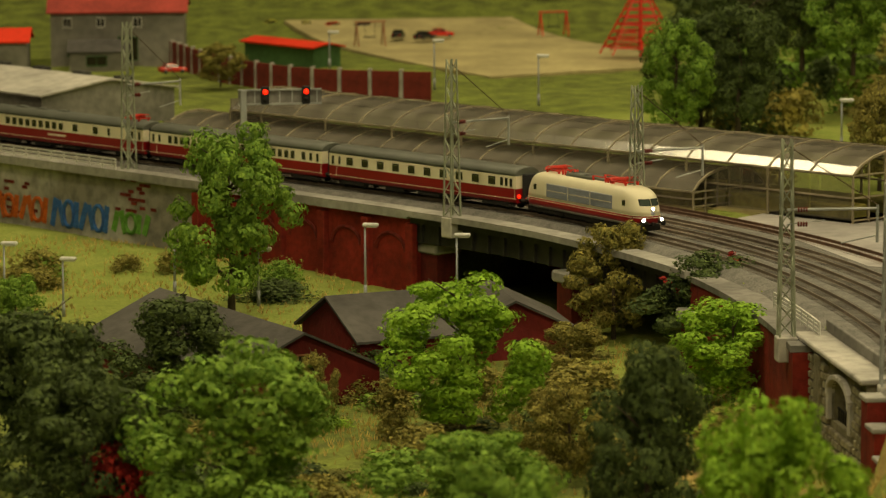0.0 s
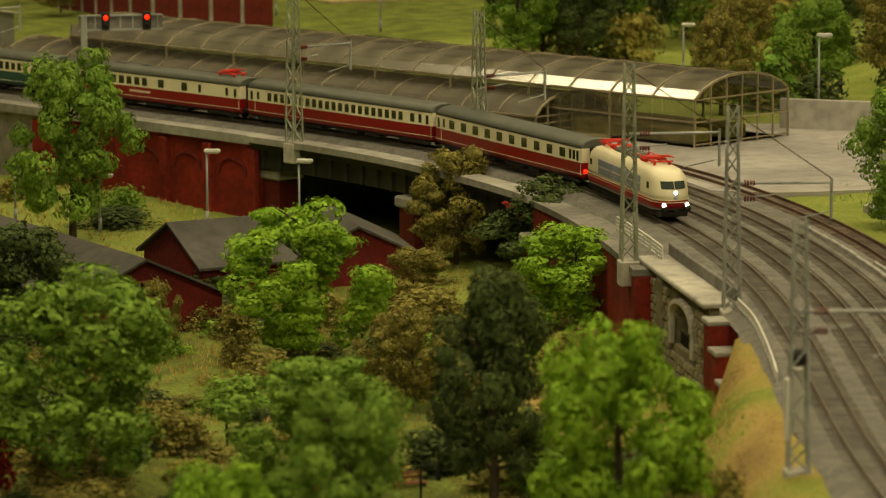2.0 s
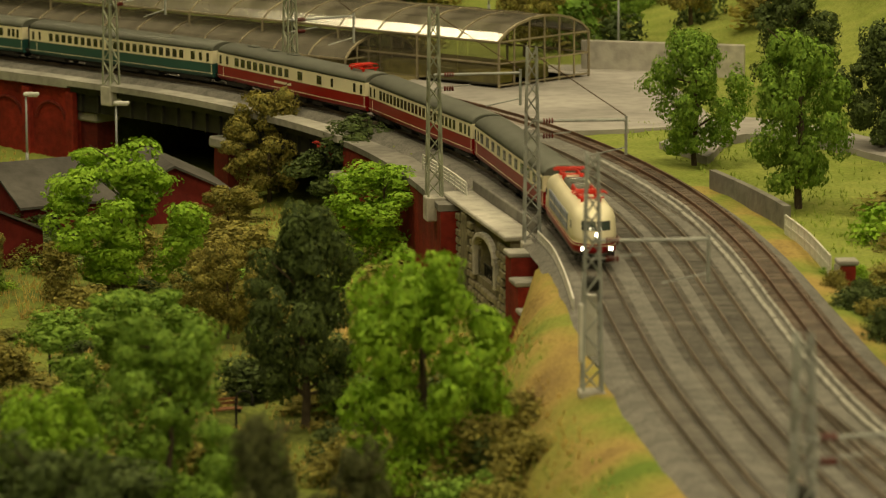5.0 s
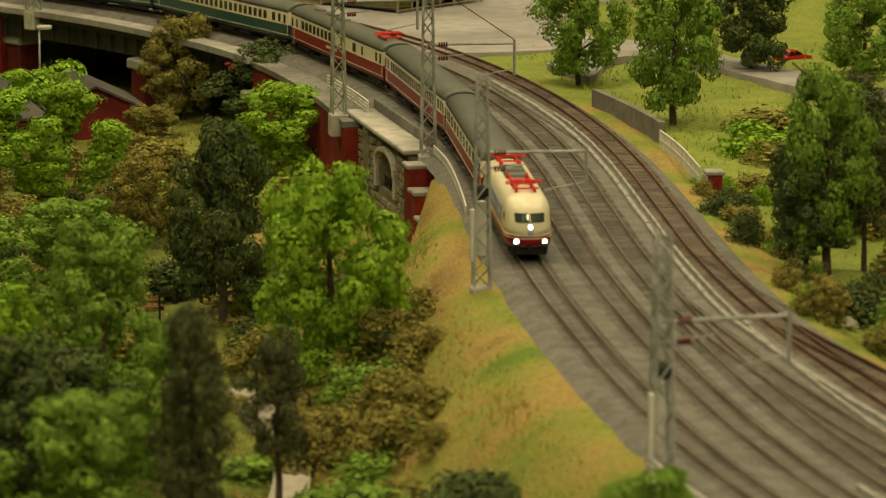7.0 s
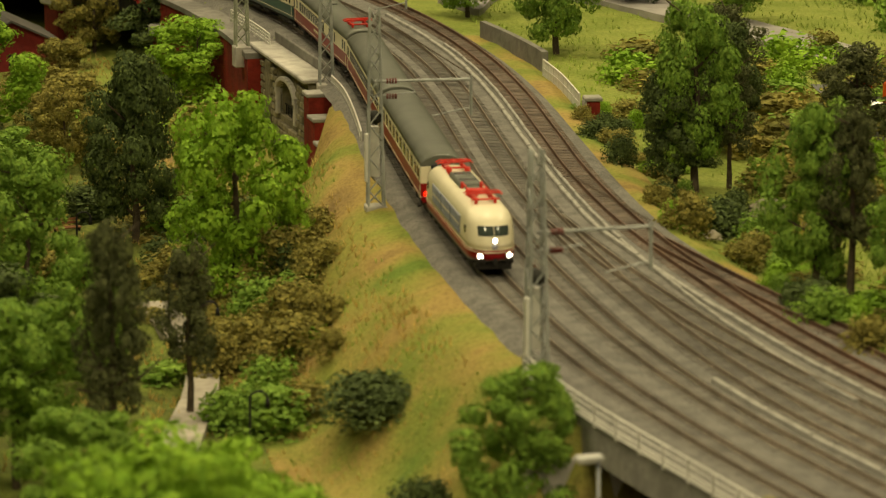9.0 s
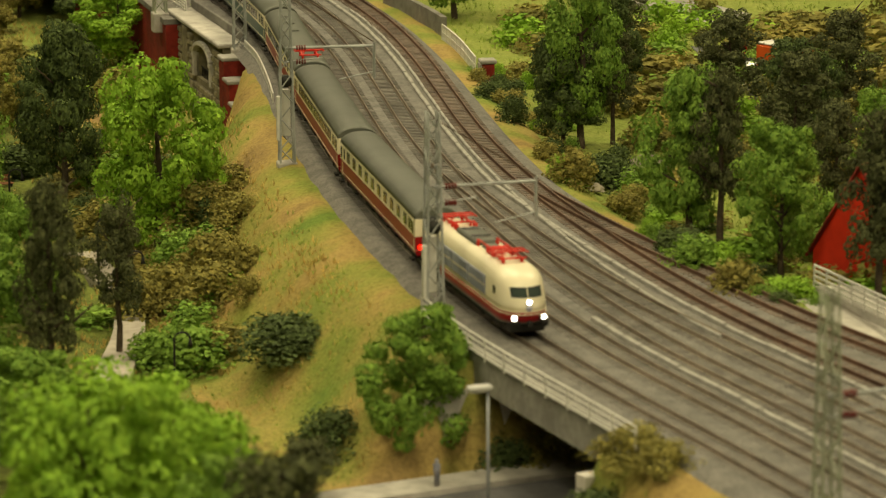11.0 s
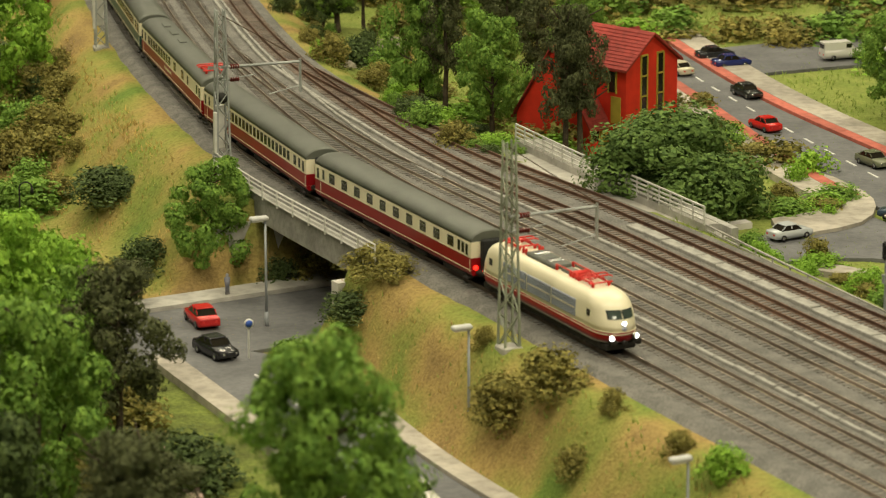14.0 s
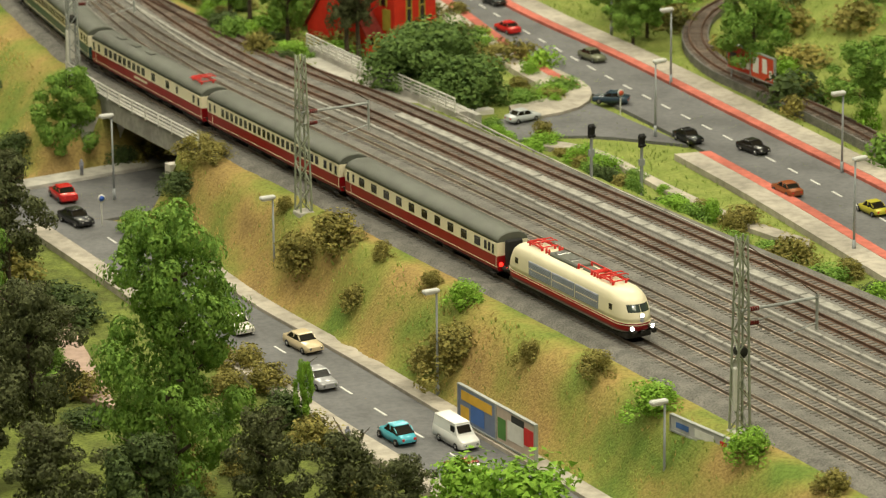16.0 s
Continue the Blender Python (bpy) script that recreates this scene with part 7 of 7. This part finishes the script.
# ---- bushes and low scrub ----
def make_bush(kind, seed):
    return make_crown(kind, seed, 28, 90, 0.034, lambda h: 1.15 - 0.75 * h, 1.35, 1.5, 1.0)


BUSH = {k: [make_bush(k, 300 + 7 * i + ord(k)) for i in range(2)] for k in "bmdor"}
BUSH_LABEL = {"b": "low bright green bush of foam flock", "m": "low mid-green bush of foam flock", "d": "low dark green bush of foam flock", "o": "low olive-green bush of foam flock", "r": "tall red flowering bush among dark trees"}


def bush(x, y, wide, high, kind, sink=0.2):
    z = float(ground_height(x, y))
    t = thing("bush", BUSH_LABEL[kind], "bush", Matrix.Translation((x, y, z)) @ Matrix.Rotation(random.uniform(0, 6.28), 4, "Z"), "bushes of the layout")
    piece("foliage", random.choice(BUSH[kind]), t, Matrix.Translation((0, 0, -high * sink)) @ Matrix.Diagonal((wide, wide, high, 1)))


rb = random.Random(21)


SCRUB = {k: ([], []) for k in "bmdo"}
LOW_SCRUB = {k: [make_crown(k, 600 + i + ord(k), 16, 50, 0.05, lambda h: 1.15 - 0.75 * h, 1.6, 1.5, 1.0) for i in range(2)] for k in "bmdo"}


def scrub(x, y, wide, high, kind):
    me = rb.choice(LOW_SCRUB[kind])
    v, f = SCRUB[kind]
    co = np.array([p.co for p in me.vertices]) * (wide, wide, high)
    a = rb.uniform(0, 6.28)
    c, s_ = math.cos(a), math.sin(a)
    co = co @ np.array([[c, s_, 0], [-s_, c, 0], [0, 0, 1]]) + (x, y, float(ground_height(x, y)) - high * 0.2)
    o = len(v)
    v += co.tolist()
    f += [tuple(o + i for i in p.vertices) for p in me.polygons]


def scatter(n, x0, x1, y0, y1, dmin, dmax, w, h, kinds, far=False):
    k = tries = 0
    while k < n and tries < n * 60:
        tries += 1
        x, y = rb.uniform(x0, x1), rb.uniform(y0, y1)
        d = float(near(x, y)[0])
        if dmin < d < dmax:
            s = rb.uniform(0.6, 1.35)
            (scrub if far else bush)(x, y, rb.uniform(*w) * s, rb.uniform(*h) * s, rb.choice(kinds))
            k += 1


# along the street's embankment and its foot
for x, y, w, h, k in [(0.46, 1.96, 0.018, 0.018, "o"), (0.455, 1.88, 0.05, 0.04, "o"), (0.485, 1.84, 0.055, 0.035, "o"), (0.478, 1.75, 0.03, 0.022, "o"), (0.51, 1.76, 0.020, 0.018, "o"), (0.545, 1.60, 0.032, 0.022, "b"),
                      (0.53, 1.66, 0.022, 0.016, "o"), (0.52, 1.56, 0.06, 0.045, "o"), (0.505, 1.60, 0.028, 0.02, "o"), (0.565, 1.46, 0.024, 0.02, "o"), (0.60, 1.37, 0.034, 0.02, "o"), (0.618, 1.27, 0.045, 0.026, "b"),
                      (0.652, 1.125, 0.036, 0.026, "b"), (0.685, 1.02, 0.03, 0.02, "o"), (0.40, 2.185, 0.05, 0.022, "d"), (0.422, 2.20, 0.045, 0.022, "o"), (0.435, 2.165, 0.04, 0.018, "o"), (0.37, 2.155, 0.04, 0.03, "o"),
                      (0.385, 2.44, 0.04, 0.028, "d"), (0.42, 2.445, 0.05, 0.035, "o"), (0.275, 2.50, 0.045, 0.03, "d"), (0.45, 1.25, 0.07, 0.06, "b"), (0.49, 1.20, 0.09, 0.07, "b"), (0.37, 1.29, 0.05, 0.04, "o")]:
    bush(x, y, w, h, k)
scatter(26, 0.15, 0.36, 2.65, 3.5, -0.20, -0.10, (0.03, 0.06), (0.018, 0.04), "oodom")
scatter(22, 0.05, 0.40, 1.2, 2.6, -0.42, -0.29, (0.03, 0.07), (0.02, 0.045), "oodm")
scatter(70, -0.25, 0.30, 3.3, 4.4, -0.6, -0.10, (0.03, 0.07), (0.015, 0.04), "oodmoo")
scatter(150, -0.35, 0.30, 2.9, 4.5, -0.7, -0.12, (0.02, 0.05), (0.006, 0.016), "oodmbo", True)
scatter(14, -0.5, 0.0, 4.5, 5.1, -0.5, -0.09, (0.03, 0.06), (0.012, 0.03), "odm")
scatter(60, 0.45, 0.80, 2.55, 3.6, 0.175, 0.26, (0.02, 0.045), (0.012, 0.028), "oomdb")
scatter(90, 0.55, 0.92, 2.5, 3.9, 0.24, 0.6, (0.025, 0.06), (0.015, 0.035), "oombo", True)
scatter(70, 0.74, 0.95, 1.2, 2.25, 0.27, 0.345, (0.02, 0.04), (0.012, 0.025), "oombd")
scatter(22, 0.80, 0.90, 2.34, 2.7, 0.2, 0.6, (0.02, 0.04), (0.012, 0.025), "oomb")
scatter(50, 1.11, 1.35, 1.6, 3.0, 0.3, 2, (0.03, 0.07), (0.02, 0.04), "oombd", True)
scatter(80, 0.84, 1.3, 3.12, 3.75, 0.3, 2, (0.05, 0.10), (0.022, 0.045), "oomo", True)
scatter(60, 0.66, 0.86, 2.75, 3.6, 0.2, 2, (0.03, 0.07), (0.016, 0.035), "oomo", True)
scatter(60, 0.95, 1.6, 3.1, 4.4, 0.3, 2, (0.04, 0.09), (0.02, 0.05), "oombd", True)
scatter(60, 0.33, 0.95, 5.0, 6.3, 0.2, 2, (0.05, 0.10), (0.03, 0.07), "oomdd", True)
for kind_, (sv, sf) in SCRUB.items():
    sm = bpy.data.meshes.new("scrub")
    sm.from_pydata(sv, [], sf)
    sm.materials.append(LEAF[kind_])
    tagged(new("scrub", sm), "scattered low scrub of foam flock over the grass", "scrub", kind="stuff")
BUSH["big"] = [make_crown("g", 777, 64, 380, 0.017, lambda h: 1.2 - 0.8 * h * h, 1.0, 1.2, 1.0)]
BUSH_LABEL["big"] = "large dense green bush beside the red house"
bush(0.738, 2.412, 0.135, 0.092, "big", 0.05)
for x, y, w, h, k in [(0.360, 1.623, 0.045, 0.032, "o"), (0.355, 1.685, 0.040, 0.030, "o"), (0.359, 1.531, 0.050, 0.035, "d"), (0.367, 1.457, 0.050, 0.035, "o"), (0.321, 1.618, 0.040, 0.026, "o"), (0.233, 1.378, 0.050, 0.035, "o"), (0.348, 2.173, 0.040, 0.030, "m"), (0.333, 1.718, 0.040, 0.028, "o"),
                      (0.212, 2.973, 0.055, 0.042, "o"), (0.251, 3.146, 0.06, 0.042, "o"), (0.236, 2.904, 0.06, 0.04, "o"), (0.214, 2.876, 0.05, 0.034, "m"), (0.278, 3.18, 0.05, 0.032, "o"), (0.272, 3.068, 0.045, 0.028, "o"),
                      (0.266, 3.242, 0.05, 0.036, "d"), (0.180, 2.815, 0.05, 0.03, "m"), (0.245, 3.03, 0.055, 0.04, "o"), (0.225, 3.08, 0.05, 0.036, "m")]:
    bush(x, y, w, h, k)
for x, y, w, h in [(-0.213, 3.50, 0.05, 0.085)]:
    bush(x, y, w, h, "r", 0.0)


def rock(x, y, z, r):
    rn = random.Random(int(x * 1000))
    rings = []
    for k in range(5):
        zz = k / 4
        rr = r * math.cos(zz * 1.3)
        rings.append([(rr * (1 + 0.25 * rn.uniform(-1, 1)) * math.cos(a), rr * (1 + 0.25 * rn.uniform(-1, 1)) * math.sin(a), zz * r * 0.8 - 0.002) for a in np.linspace(0, 2 * math.pi, 10)[:-1]])
    tagged(Build().loft(rings, smooth=False).part("boulder", M["rock"], m=Matrix.Translation((x, y, z))), "grey-brown boulder in grass", "rock", "boulders")


rock(0.628, 3.11, -0.024, 0.026)
rock(0.57, 3.05, -0.02, 0.008)
rock(0.565, 3.07, -0.02, 0.007)


# ---- grass tufts on the slopes and meadows ----
def tufts(n, region, col, label, size):
    rg = random.Random(n)
    pts = []
    while len(pts) < n:
        px, py = rg.uniform(*region[0]), rg.uniform(*region[1])
        if noise.noise((px * 11, py * 11, region[3])) > rg.uniform(-0.4, 0.5):
            pts.append((px, py))
    px, py = np.array(pts).T
    d, _ = near(px, py)
    keep = (d > region[2][0]) & (d < region[2][1])
    px, py = px[keep], py[keep]
    pz = ground_height(px, py)
    ok = pz > STREET - 0.0025 if region[1][1] < 2.4 else pz > -1
    v, f = [], []
    for x, y, z in zip(px[ok], py[ok], pz[ok]):
        for k in range(3):
            a, r, h = rg.uniform(0, 6.28), size * rg.uniform(0.25, 0.5), size * rg.uniform(0.6, 1.3)
            c, s_ = math.cos(a), math.sin(a)
            i = len(v)
            lx, ly = rg.uniform(-0.6, 0.6) * size, rg.uniform(-0.6, 0.6) * size
            v += [(x - s_ * r * 0.35, y + c * r * 0.35, z - 0.001), (x + s_ * r * 0.35, y - c * r * 0.35, z - 0.001), (x + lx, y + ly, z + h)]
            f.append((i, i + 1, i + 2))
    me = bpy.data.meshes.new("grass_tuft")
    me.from_pydata(v, [], f)
    me.materials.append(LEAF[col])
    tagged(new("grass_tuft", me), label, "grass", kind="stuff")


STRAW, FRESH = "straw", "fresh"
tufts(9000, ((0.14, 0.66), (1.1, 3.55), (-0.19, -0.058), 1.0), STRAW, "short straw-yellow grass fibres on the embankment", 0.0036)
tufts(12000, ((0.14, 0.66), (1.1, 3.55), (-0.19, -0.058), 5.0), FRESH, "short green grass fibres on the embankment", 0.0036)
tufts(16000, ((-0.5, 0.32), (2.7, 5.2), (-0.7, -0.06), 9.0), STRAW, "yellow-green grass fibres in the meadow", 0.005)
tufts(14000, ((0.5, 1.3), (1.3, 4.4), (0.19, 1.2), 12.0), FRESH, "green grass fibres behind the tracks", 0.0045)


# ---- hall ----
def hall():
    x0, x1, y0, y1, z0 = -5.0, 6.0, -4.5, 10.0, -0.95
    for name, b in (("wall_north", (x0, y1, z0, x1, y1 + 0.1, CEILING)), ("wall_south", (x0, y0 - 0.1, z0, x1, y0, CEILING)),
                    ("wall_west", (x0 - 0.1, y0, z0, x0, y1, CEILING)), ("wall_east", (x1, y0, z0, x1 + 0.1, y1, CEILING)), ("floor", (x0, y0, z0 - 0.1, x1, y1, z0))):
        tagged(Build().box(*b).part(name, M["hall_wall"]), "dark plain surface of the exhibition hall", name.split("_")[0], kind="structure")
    tagged(Build().box(x0, y0, CEILING, x1, y1, CEILING + 0.1).part("ceiling", M["hall_ceiling"]), "grey hall ceiling", "ceiling", kind="structure")


hall()


# ---- motion ----
RUN_T = [0.0, 0.5, 1.0, 1.5, 2.0, 2.5, 3.0, 6.0, 7.0, 8.0, 10.5, 11.5, 12.5, 13.5, 14.5, 15.5, 16.0]
RUN_S = [3.585, 3.694, 3.804, 3.910, 4.025, 4.138, 4.245, 4.786, 4.967, 5.150, 5.615, 5.807, 6.005, 6.215, 6.438, 6.670, 6.801]


def nose_at(t):
    """Metres along the track at which the locomotive's nose stands."""
    k = np.polyfit(RUN_T, RUN_S, 5)
    return float(np.polyval(k, t))


def motions():
    times = [k * 0.5 for k in range(33)]
    back = 0.0
    for ob, pivot, half in TRAIN:
        rows = []
        for t in times:
            mid = nose_at(t) - back - half
            a, b = on(mid + pivot)[0], on(mid - pivot)[0]
            c, d = (a + b) / 2, a - b
            rows.append((t, pose(c[0], c[1], 0.0, 0, 0, math.degrees(math.atan2(d[1], d[0])))))
        walk(ob, rows)
        back += 2 * half


motions()
